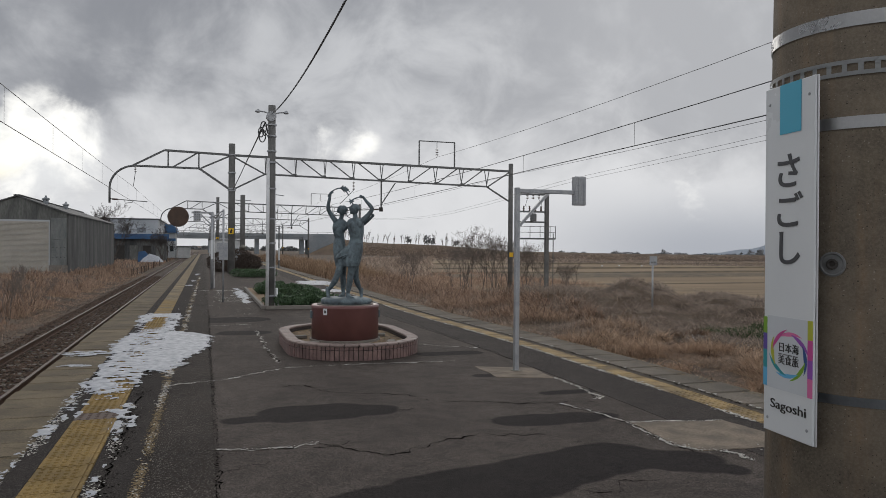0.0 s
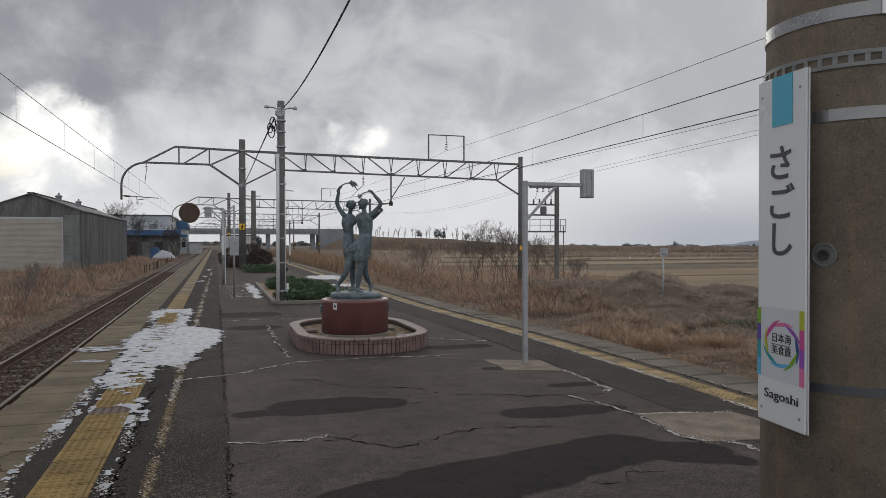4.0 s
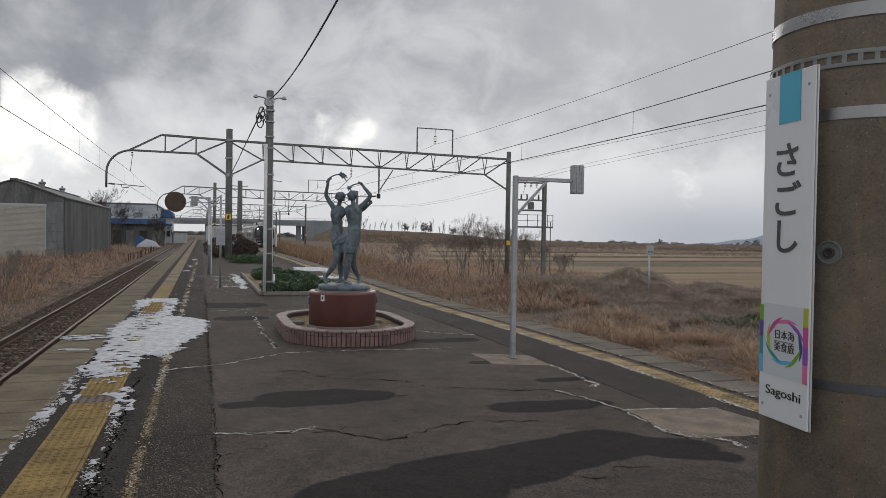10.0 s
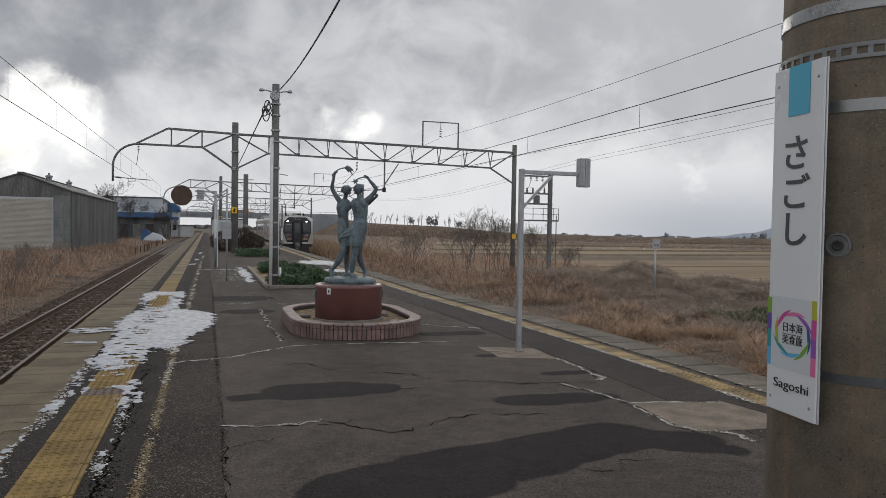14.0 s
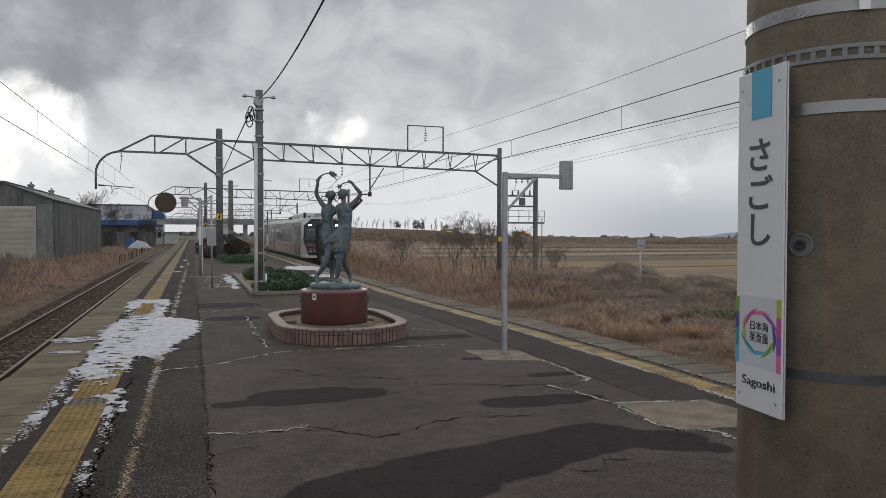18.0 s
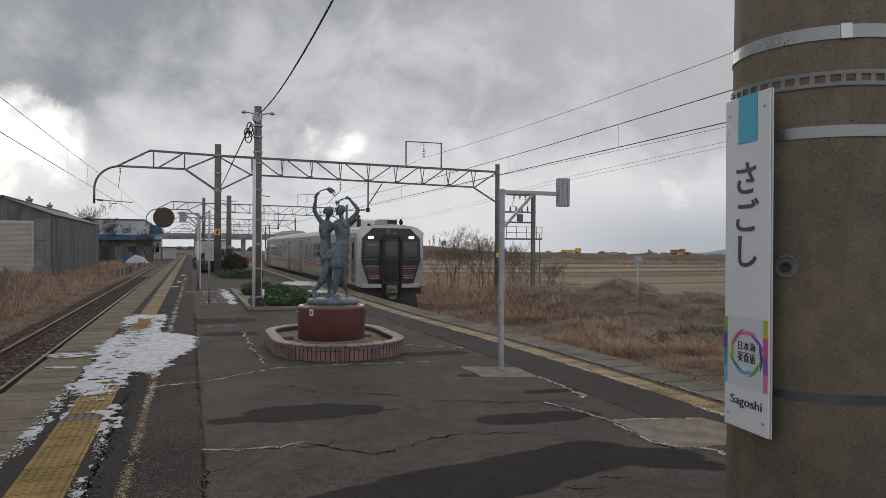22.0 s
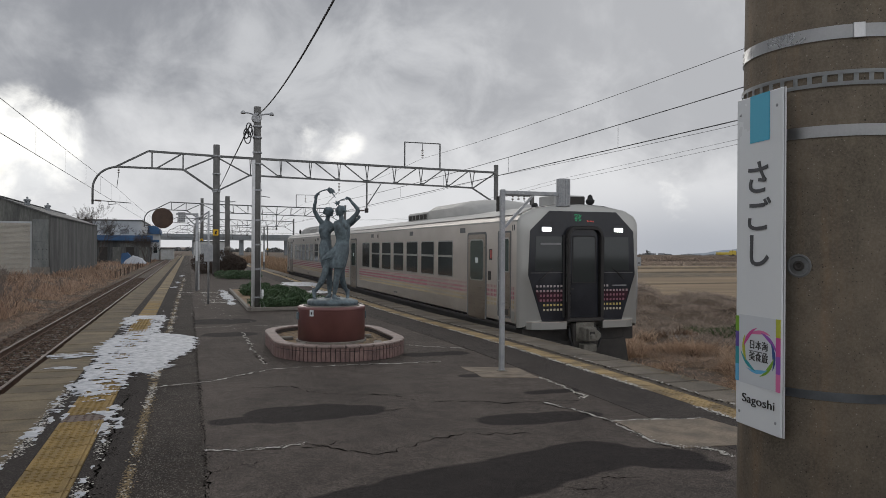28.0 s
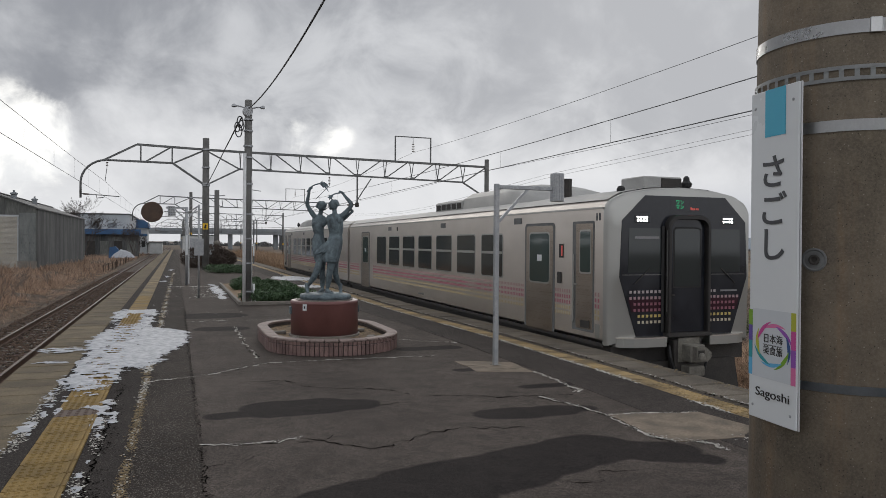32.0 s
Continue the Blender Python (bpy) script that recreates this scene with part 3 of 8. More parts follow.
def merge(bm, b):
    """Adds b to bm and returns bm (or b itself)."""
    if bm is None:
        return b
    me = bpy.data.meshes.new("tmp")
    b.to_mesh(me)
    b.free()
    bm.from_mesh(me)
    bpy.data.meshes.remove(me)
    return bm


def tube(points, radius, sides=8, bm=None, caps=True):
    """A round bar along a line of points; radius one number or one for each point."""
    b = bmesh.new()
    pts = [Vector(p) for p in points]
    rad = radius if isinstance(radius, (list, tuple)) else [radius] * len(pts)
    rings, side = [], None
    for i, p in enumerate(pts):
        d = (pts[min(i + 1, len(pts) - 1)] - pts[max(i - 1, 0)]).normalized()
        if side is None:
            side = d.orthogonal().normalized()
        side = (side - d * side.dot(d)).normalized()
        o = d.cross(side)
        rings.append([b.verts.new(p + (side * math.cos(a) + o * math.sin(a)) * rad[i]) for a in (2 * math.pi * j / sides for j in range(sides))])
    for r0, r1 in zip(rings, rings[1:]):
        for j in range(sides):
            b.faces.new((r0[j], r0[(j + 1) % sides], r1[(j + 1) % sides], r1[j]))
    if caps:
        b.faces.new(rings[0][::-1]), b.faces.new(rings[-1])
    return merge(bm, b)


def bar(a, c, w, h=None, bm=None):
    """A square bar from a to c."""
    a, c = Vector(a), Vector(c)
    d = (c - a).normalized()
    s = Vector((0, 1, 0)) if abs(d.y) < 0.9 else Vector((1, 0, 0))
    s = (s - d * s.dot(d)).normalized()
    o = d.cross(s)
    h = w if h is None else h
    b = bmesh.new()
    vs = [b.verts.new(p + s * u * w / 2 + o * v * h / 2) for p in (a, c) for u, v in ((-1, -1), (1, -1), (1, 1), (-1, 1))]
    for f in ((3, 2, 1, 0), (4, 5, 6, 7), (0, 1, 5, 4), (1, 2, 6, 5), (2, 3, 7, 6), (3, 0, 4, 7)):
        b.faces.new([vs[i] for i in f])
    return merge(bm, b)


def lathe(profile, sides=24, bm=None, cx=0.0, cy=0.0):
    """A body of revolution about z from (radius, z) rows."""
    b = bmesh.new()
    rings = [[b.verts.new((cx + r * math.cos(2 * math.pi * j / sides), cy + r * math.sin(2 * math.pi * j / sides), z)) for j in range(sides)] for r, z in profile]
    for r0, r1 in zip(rings, rings[1:]):
        for j in range(sides):
            b.faces.new((r0[j], r0[(j + 1) % sides], r1[(j + 1) % sides], r1[j]))
    b.faces.new(rings[0][::-1]), b.faces.new(rings[-1])
    return merge(bm, b)


def prism(outline, z0, z1, bm=None):
    """A flat outline (x, y) raised from z0 to z1."""
    b = bmesh.new()
    lo, hi = [b.verts.new((x, y, z0)) for x, y in outline], [b.verts.new((x, y, z1)) for x, y in outline]
    n = len(outline)
    b.faces.new(lo[::-1]), b.faces.new(hi)
    for i in range(n):
        b.faces.new((lo[i], lo[(i + 1) % n], hi[(i + 1) % n], hi[i]))
    bmesh.ops.recalc_face_normals(b, faces=b.faces[:])
    return merge(bm, b)


def slab_xz(outline, y0, y1, bm=None):
    """An outline in (x, z) with a depth from y0 to y1."""
    b = prism([(x, z) for x, z in outline], 0, 1)
    for v in b.verts:
        v.co = Vector((v.co.x, y0 if v.co.z < 0.5 else y1, v.co.y))
    bmesh.ops.recalc_face_normals(b, faces=b.faces[:])
    return merge(bm, b)


def lettering(name, body, size, material, m, parent, depth=0.0006, align="CENTER", stretch=1.0, bold=0.0):
    """Written characters with the built-in font, as a mesh in the xy plane of m."""
    cu = bpy.data.curves.new(name, "FONT")
    cu.body, cu.size, cu.align_x, cu.align_y, cu.extrude, cu.offset = body, size, align, "CENTER", depth, bold
    cu.resolution_u = 4
    tmp = bpy.data.objects.new(name, cu)
    scene.collection.objects.link(tmp)
    me = bpy.data.meshes.new_from_object(tmp.evaluated_get(bpy.context.evaluated_depsgraph_get()))
    bpy.data.objects.remove(tmp)
    me.materials.clear()
    me.materials.append(material)
    ob = new(name, me)
    ob.parent, ob.matrix_basis = parent, m @ Matrix.Diagonal((stretch, 1, 1, 1))
    return ob


def blades(name, spots, material, label, height, width, lean, seed, category="grass", per=1, rise=1.0, droop=0.0, clump=0.05):
    """Thousands of thin tapered blades or stalks at (x, y, z, scale) spots, as one growth; they arch over by lean and hang by droop."""
    rng = np.random.default_rng(seed)
    s = np.repeat(np.asarray(spots, float), per, axis=0)
    n = len(s)
    ang, tilt, h = rng.uniform(0, 2 * np.pi, n), np.minimum(lean * (0.35 + 0.65 * np.abs(rng.normal(0, 1, n))), 1.9), height * s[:, 3] * rng.uniform(0.40, 1.15, n)
    base = s[:, :3] + np.c_[rng.normal(0, clump, (n, 2)), np.zeros(n)] * (per > 1)
    d = np.c_[np.cos(ang), np.sin(ang)]
    face = rng.uniform(0, 2 * np.pi, n)
    w = np.c_[np.cos(face), np.sin(face), np.zeros(n)] * (width * rng.uniform(0.6, 1.4, n))[:, None]
    st = np.sin(np.minimum(tilt, 1.57))

    def along_blade(u):
        out = h * st * u ** 1.4 * 1.1
        up = h * rise * (u * np.cos(tilt * 0.6 * u) - droop * st * u ** 2.6)
        return base + np.c_[d * out[:, None], np.maximum(up, 0.004)]

    a, b, tip = along_blade(0.38), along_blade(0.72), along_blade(1.0)
    v = np.stack([base - w, base + w, a + w * 0.9, a - w * 0.9, b + w * 0.6, b - w * 0.6, tip], 1).reshape(-1, 3)
    i = np.arange(n)[:, None] * 7
    faces = [tuple(r) for q in ([0, 1, 2, 3], [3, 2, 4, 5], [5, 4, 6]) for r in (i + np.array(q)).tolist()]
    me = bpy.data.meshes.new(name)
    me.from_pydata(v.tolist(), [], faces)
    me.materials.append(material)
    return tagged(new(name, me), label, category, kind="stuff")


def leaf_cloud(name, centres, count, leaf, material, parent, seed, label=""):
    """A crown of many small leaves, scattered through lumpy ellipsoids (x, y, z, rx, ry, rz)."""
    rng = np.random.default_rng(seed)
    vs, fs = [], []
    for cx, cy, cz, rx, ry, rz in centres:
        d = rng.normal(size=(count, 3))
        d /= np.linalg.norm(d, axis=1)[:, None]
        r = rng.uniform(0.62, 1.08, count) ** 0.6
        p = d * r[:, None] * (rx, ry, rz) + (cx, cy, cz)
        a, b = rng.normal(size=(count, 3)), rng.normal(size=(count, 3))
        a /= np.linalg.norm(a, axis=1)[:, None]
        b -= a * (a * b).sum(1)[:, None]
        b /= np.linalg.norm(b, axis=1)[:, None]
        s = leaf * rng.uniform(0.6, 1.4, count)[:, None]
        i0 = len(vs)
        vs += np.stack([p - a * s, p + b * s * 0.45, p + a * s, p - b * s * 0.45], 1).reshape(-1, 3).tolist()
        fs += [(i0 + 4 * j, i0 + 4 * j + 1, i0 + 4 * j + 2, i0 + 4 * j + 3) for j in range(count)]
    me = bpy.data.meshes.new(name)
    me.from_pydata(vs, [], fs)
    me.materials.append(material)
    ob = new(name, me)
    ob.parent = parent
    return tagged(ob, label) if label else ob


def bare_tree(name, x, y, z, height, spread, label, seed, levels=5, stems=1, thick=0.05, category="tree", group="bare trees", fine=0.006, low=0.55, mat=None):
    """A leafless tree: stems that fork again and again into twigs."""
    rnd = random.Random(seed)
    top = thing(name, x, y, z, label, category, group)
    twigs = []

    def grow(p, d, length, r, lvl, limbs):
        q = p + d * length * 0.5 + Vector((rnd.uniform(-1, 1), rnd.uniform(-1, 1), 0)) * length * 0.06
        e = p + d * length
        if lvl >= levels - 2:
            twigs.append((p, q, e, r))
        else:
            tube([p, q, e], [r, r * 0.85, r * 0.68], 5 if lvl < 2 else 4, limbs, False)
        if lvl < levels:
            for _ in range(rnd.choice((2, 3, 3)) if lvl < levels - 1 else 3):
                nd = (d + Vector((rnd.uniform(-1, 1), rnd.uniform(-1, 1), rnd.uniform(-0.25, 0.7))) * spread).normalized()
                grow(p.lerp(e, rnd.uniform(low, 1.0)), nd, length * rnd.uniform(0.58, 0.80), r * 0.60, lvl + 1, limbs)

    for s in range(stems):
        limbs = bmesh.new()
        a = rnd.uniform(0, 6.28)
        o = Vector((math.cos(a), math.sin(a), 0)) * (0.0 if stems == 1 else rnd.uniform(0, 0.35) * height * 0.4)
        grow(o, (Vector((0, 0, 1)) + Vector((rnd.uniform(-1, 1), rnd.uniform(-1, 1), 0)) * (0.06 if stems == 1 else 0.35)).normalized(), height * (0.32 if stems == 1 else 0.36), thick, 0, limbs)
        part("trunk" if stems == 1 else "stem", limbs, mat or M_BARK, top)
    vs, fs = [], []
    for p, q, e, r in twigs:
        w = (e - p).orthogonal().normalized() * max(r, fine)
        u = (e - p).cross(w).normalized() * max(r, fine)
        i = len(vs)
        vs += [tuple(p + w), tuple(p - w * 0.5 + u), tuple(p - w * 0.5 - u), tuple(e)]
        fs += [(i, i + 1, i + 3), (i + 1, i + 2, i + 3), (i + 2, i, i + 3)]
    me = bpy.data.meshes.new("twig_crown")
    me.from_pydata(vs, [], fs)
    me.materials.append(mat or M_BARK)
    ob = new("twig_crown", me)
    ob.parent = top
    tagged(ob, kind="stuff")
    return top


def grid_sheet(name, xs, ys, height, material):
    b = bmesh.new()
    rows = [[b.verts.new((x, y, height(x, y))) for x in xs] for y in ys]
    for r0, r1 in zip(rows, rows[1:]):
        for i in range(len(xs) - 1):
            b.faces.new((r0[i], r0[i + 1], r1[i + 1], r1[i]))
    return to_object(name, b, material, smooth=True)


def smoothstep(a, b, v):
    t = min(max((v - a) / (b - a), 0.0), 1.0)
    return t * t * (3 - 2 * t)


# ---------------------------------------------------------------- the large structure
RAIL = -0.95
END_Y, BACK_Y = 150.0, -6.0


def crest(a):
    """Height of the overgrown bank's top by the compass angle from the platform."""
    rows = ((15, -0.8), (24, -0.55), (28, -0.32), (30.4, -0.45), (32.4, -0.08), (34.5, -0.32), (36.5, -0.72), (38.8, -0.52), (41.5, -0.9), (44, -0.35), (50, -0.5), (60, -0.9))
    for (a0, z0), (a1, z1) in zip(rows, rows[1:]):
        if a <= a1:
            return z0 + (z1 - z0) * smoothstep(a0, a1, a)
    return -0.6


def ground_z(x, y):
    z = -1.22
    z += 0.55 * smoothstep(-5.6, -11.0, x) * smoothstep(150, 60, y)
    n = noise.noise(Vector((x * 0.35, y * 0.35, 0.0))) * 0.10 + noise.noise(Vector((x * 0.09, y * 0.09, 4.0))) * 0.12
    if x > 9.0:
        z += n * smoothstep(9, 11, x) + 0.12 * smoothstep(9.3, 11, x)
        far = math.hypot(x, y)
        rise = smoothstep(11.5, 15.5, x) * smoothstep(25.0, 33.5, far) * smoothstep(45, 36.5, far)
        lump = 0.30 * noise.noise(Vector((x * 0.75, y * 0.75, 7.0))) + 0.20 * noise.noise(Vector((x * 1.7, y * 1.7, 3.0)))
        z += rise * (crest(math.degrees(math.atan2(x, y))) + 1.12 + lump) + 0.5 * lump * smoothstep(11.5, 14, x) * smoothstep(46, 40, far)
        z -= 0.55 * smoothstep(38, 46, far) * smoothstep(13, 19, x)
        z += 0.30 * smoothstep(12, 15, x) * smoothstep(24, 18, x) * smoothstep(28, 20, far) * max(0.0, 0.5 + noise.noise(Vector((x * 0.4, y * 0.4, 3.0))))
        z -= 0.45 * smoothstep(28, 34, x) * smoothstep(38, 30, far)
        z -= 0.0078 * max(0.0, far - 195.0) * smoothstep(45, 120, x)
    elif x < -5.0:
        z += n * smoothstep(-5.0, -6.5, x)
    return z


gx = [-4000, -1500, -600, -250, -120, -70, -45] + [-34 + 2 * i for i in range(11)] + [-12 + 0.8 * i for i in range(15)] + [1, 4, 7, 9] + [9.5 + 0.55 * i for i in range(42)] + [33.5, 37, 42, 46, 50, 58, 65, 75, 90, 105, 120, 140, 165, 200, 250, 300, 350, 450, 700, 1600, 4000]
gy = [-300, -80, -25] + [-10 + 1.0 * i for i in range(75)] + [66, 68, 72, 78, 86, 96, 110, 130, 160, 190, 215, 240, 270, 310, 350, 420, 500, 600, 800, 1200, 2500, 4500]
ground = tagged(grid_sheet("ground", gx, gy, ground_z, M_GROUND), "brown winter ground with dead grass", "ground", kind="structure")

# island platform: a retaining body, and the surface in strips of its own
def sway(y):
    """How far the right-hand edge of the platform bends in."""
    return -0.07 * smoothstep(8.5, 5.5, y) - 0.26 * smoothstep(11, 19, y)


def curved_strip(x0, x1, z0, z1):
    b = bmesh.new()
    ys = [BACK_Y, 2, 4, 6, 8, 10, 11] + list(range(12, 21)) + [30, 60, 100, END_Y]
    secs = [[b.verts.new((x + (sway(y) if x > 1 else 0), y, z)) for x, z in ((x0, z0), (x1, z0), (x1, z1), (x0, z1))] for y in ys]
    for a, c in zip(secs, secs[1:]):
        for j in range(4):
            b.faces.new((a[j], a[(j + 1) % 4], c[(j + 1) % 4], c[j]))
    b.faces.new(secs[0]), b.faces.new(secs[-1][::-1])
    bmesh.ops.recalc_face_normals(b, faces=b.faces[:])
    return b


platform = thing("pavement", 0, 0, 0, "island railway platform, patched grey asphalt with concrete edges", "platform", kind="structure")
body = bmesh.new()
box(-1.90, 5.32, BACK_Y, END_Y, -1.35, -0.075, bm=body)
part("retaining_wall", body, M_CONC, platform)
for name, x0, x1, mat, z in (("asphalt_strip", -1.31, -1.13, M_ASPHALT_DARK, 0.0), ("asphalt_strip", -0.735, -0.40, M_ASPHALT_DARK, 0.0), ("asphalt_strip", -0.40, 0.14, M_ASPHALT_COARSE, -0.003),
                             ("asphalt_surface", 0.14, 4.60, M_ASPHALT, 0.0), ("asphalt_strip", 4.42, 5.21, M_ASPHALT_EVEN, 0.004)):
    part(name, curved_strip(x0, x1, -0.07, z) if x1 > 5 else box(x0, x1, BACK_Y, END_Y, -0.07, z), mat, platform)
part("drain_edge", curved_strip(5.51, 5.595, -0.07, -0.004), M_SLAB, platform)
# almost flush; the dark colour stands in for shade down in the channel
part("drain_channel", curved_strip(5.595, 5.66, -0.07, -0.014), M_MORTAR, platform)
part("edge_bed", curved_strip(5.30, 6.10, -1.35, -0.102), M_MORTAR, platform)

# ---------------------------------------------------------------- tracks


def track(x, label):
    t = thing("railway_track", x, 0, RAIL, label, "track", kind="structure")
    bed = bmesh.new()
    prism([(-1.9, 0), (1.9, 0), (1.25, 1), (-1.25, 1)], 0, 1, bed)
    for v in bed.verts:
        v.co = Vector((v.co.x, -6 if v.co.z < 0.5 else 330, -0.42 + v.co.y * 0.25))
    part("ballast", bed, M_BALLAST, t)
    for s in (-1, 1):
        c = s * 0.567
        b = bmesh.new()
        box(c - 0.011, c + 0.011, -6, 330, -0.14, -0.03, bm=b)
        box(c - 0.062, c + 0.062, -6, 330, -0.165, -0.14, bm=b)
        part("rail_web", b, M_RAIL, t)
        part("rail_head", box(c - 0.033, c + 0.033, -6, 330, -0.03, 0.0, 0.006), M_RAILTOP, t)
    me = mesh_of("sleeper", box(-1.0, 1.0, -0.11, 0.11, -0.23, -0.166, 0.012), M_SLEEPER)
    for i in range(180):
        piece("sleeper", me, t, pose(0, 2 + i * 0.66, 0, 0, 0, random.uniform(-0.6, 0.6)))
    return t


track(-3.82, "rusty single railway track on brown ballast")
track(7.70, "railway track on ballast beside the platform")


def ballast_stones(name, x0, x1, y0, y1, zf, count, size, seed, label):
    rng = np.random.default_rng(seed)
    vs, fs = [], []
    tet = np.array([(1, 0.2, 0.1), (-0.6, 0.9, 0), (-0.7, -0.8, 0.1), (0.2, 0.1, 0.9), (0.3, -0.9, 0.3), (0.1, 0.2, -0.7)])
    tf = [(0, 1, 3), (1, 2, 3), (2, 4, 3), (4, 0, 3), (1, 0, 5), (2, 1, 5), (4, 2, 5), (0, 4, 5)]
    for _ in range(count):
        x, y = rng.uniform(x0, x1), y0 + (y1 - y0) * rng.random() ** 1.6
        a = rng.uniform(0, 6.28)
        p = tet * rng.uniform(0.6, 1.3, (6, 1)) * size * rng.uniform(0.6, 1.3)
        p = np.c_[p[:, 0] * math.cos(a) - p[:, 1] * math.sin(a), p[:, 0] * math.sin(a) + p[:, 1] * math.cos(a), p[:, 2] * 0.7] + (x, y, zf(x))
        i = len(vs)
        vs += p.tolist()
        fs += [tuple(i + j for j in f) for f in tf]
    me = bpy.data.meshes.new(name)
    me.from_pydata(vs, [], fs)
    me.materials.append(M_STONE)
    return tagged(new(name, me), label, "ballast", kind="stuff")


def bed_z(cx):
    return lambda x: RAIL - 0.165 - max(0.0, abs(x - cx) - 1.25) * 0.38


ballast_stones("ballast_stones", -5.9, -2.2, 8, 70, bed_z(-3.82), 24000, 0.045, 3, "loose rust-stained ballast stones along the rails")
ballast_stones("ballast_stones", 8.3, 9.8, 4, 60, bed_z(7.70), 6000, 0.045, 4, "dark ballast stones beside the rails")

# ---------------------------------------------------------------- overhead line gantries


def insulator(a, bm=None, n=3, r=0.07, gap=0.09):
    """Porcelain discs hanging down from a."""
    b = bmesh.new()
    for i in range(n):
        lathe([(0.02, -i * gap), (r, -i * gap - 0.03), (r, -i * gap - 0.045), (0.02, -i * gap - 0.06)], 10, b)
    bmesh.ops.translate(b, verts=b.verts[:], vec=Vector(a))
    return merge(bm, b)


def gantry():
    g = thing("overhead_gantry", 0, 45, 0, "grey steel lattice gantry carrying the overhead wires", "gantry", "gantries over the tracks")
    col = part("column", tube([(1.54, 0, -0.1), (1.54, 0, 7.72)], [0.21, 0.185], 14), M_COLUMN, g, smooth=True)
    part("column", tube([(19.5, 0, -1.3), (19.5, 0, 7.29)], [0.17, 0.15], 14), M_COLUMN, g, smooth=True)
    part("warning_plate", box(1.36, 1.66, -0.235, -0.222, 2.36, 2.72), M_YELLOW, col, "yellow warning plate")
    part("emblem", slab_xz([(1.44, 2.42), (1.58, 2.42), (1.54, 2.52), (1.60, 2.58), (1.52, 2.66), (1.46, 2.56)], -0.245, -0.236), M_BLACK, col)
    part("warning_plate", box(19.36, 19.64, -0.195, -0.182, 1.05, 1.35), M_YELLOW, g, "yellow warning plate")
    for zz in (4.95, 5.05, 6.0, 7.05):
        part("clamp", tube([(1.54, 0, zz - 0.04), (1.54, 0, zz + 0.04)], 0.235, 14), M_GALV, g)

    def top_z(x):
        return 7.04 - (x - 1.54) * 0.0145

    def bot_z(x):
        return 6.02 - (x - 1.54) * 0.0195

    part("top_chord", bar((1.54, 0, top_z(1.54)), (19.4, 0, top_z(19.4)), 0.16, 0.13), M_TRUSS, g)
    part("bottom_chord", bar((3.40, 0, bot_z(3.40)), (17.9, 0, bot_z(17.9)), 0.12, 0.10), M_TRUSS, g)
    step = (17.77 - 3.49) / 8
    for i in range(9):
        x = 3.49 + step * i
        # each post is a pair of angles that meet at the bottom chord
        for d in (-0.12, 0.12):
            part("web_post", bar((x + 0.02 * d, 0.5 * d, bot_z(x)), (x + d * (0.4 + 0.15 * i), 0.5 * d, top_z(x)), 0.045), M_TRUSS, g)
        if i < 8:
            a, c = (x + 0.25, x + step - 0.08) if i < 4 else (x + step - 0.25, x + 0.08)
            part("web_diagonal", bar((a, 0, top_z(a)), (c, 0, bot_z(c)), 0.065), M_TRUSS, g)
            part("gusset", box(c - 0.14, c + 0.14, -0.03, 0.03, bot_z(c) - 0.03, bot_z(c) + 0.13), M_TRUSS, g)
    part("web_diagonal", bar((1.54, 0, 7.0), (3.45, 0, bot_z(3.45)), 0.08), M_TRUSS, g)
    part("web_diagonal", bar((19.4, 0, 6.72), (17.85, 0, bot_z(17.85)), 0.08), M_TRUSS, g)
    part("knee_brace", bar((1.6, 0, 5.0), (3.45, 0, bot_z(3.45)), 0.09), M_TRUSS, g)
    part("knee_brace", bar((19.4, 0, 4.75), (17.75, 0, bot_z(17.8)), 0.09), M_TRUSS, g)
    # cantilever over the single track
    part("top_chord", bar((1.54, 0, 7.05), (-2.2, 0, 7.16), 0.15, 0.12), M_TRUSS, g)
    part("web_diagonal", bar((-2.2, 0, 7.16), (-3.98, 0, 6.16), 0.10), M_TRUSS, g)
    part("bottom_chord", bar((-0.30, 0, 6.18), (-3.4, 0, 6.20), 0.14, 0.11), M_TRUSS, g)
    part("web_post", bar((-2.0, 0, 6.2), (-2.0, 0, 7.13), 0.08), M_TRUSS, g)
    part("web_post", bar((-0.32, 0, 6.2), (-0.32, 0, 7.09), 0.08), M_TRUSS, g)
    part("web_diagonal", bar((-1.75, 0, 6.2), (-0.40, 0, 7.08), 0.08), M_TRUSS, g)
    part("web_diagonal", bar((-0.2, 0, 6.2), (1.45, 0, 7.0), 0.09), M_TRUSS, g)
    part("knee_brace", bar((-0.30, 0, 6.18), (1.40, 0, 5.02), 0.12), M_TRUSS, g)
    arc = [(-3.35, 0, 6.2)] + [(-3.75 - 1.34 * math.sin(a), 0, 4.90 + 1.30 * math.cos(a)) for a in (math.pi / 2 * i / 8 for i in range(9))] + [(-5.09, 0, 4.05)]
    part("drop_arm", tube(arc, 0.062, 10), M_TRUSS, g, "curved drop arm", True)
    part("registration_arm", bar((-5.09, 0, 4.28), (-3.1, 0, 4.16), 0.045), M_TRUSS, g)
    part("steady_arm", tube([(-4.3, 0, 4.2), (-4.28, 0.05, 4.05), (-3.9, 0.05, 4.10)], 0.022, 6), M_TRUSS, g)
    part("insulator", insulator((-3.75, 0, 6.10)), M_INS, g)
    part("hanger", tube([(-3.75, 0, 5.85), (-3.85, 0, 5.02)], 0.018, 5), M_WIRE, g)
    part("strut_insulator", tube([(-4.95, 0, 4.27), (-4.65, 0, 4.25)], 0.05, 8), M_INS, g)
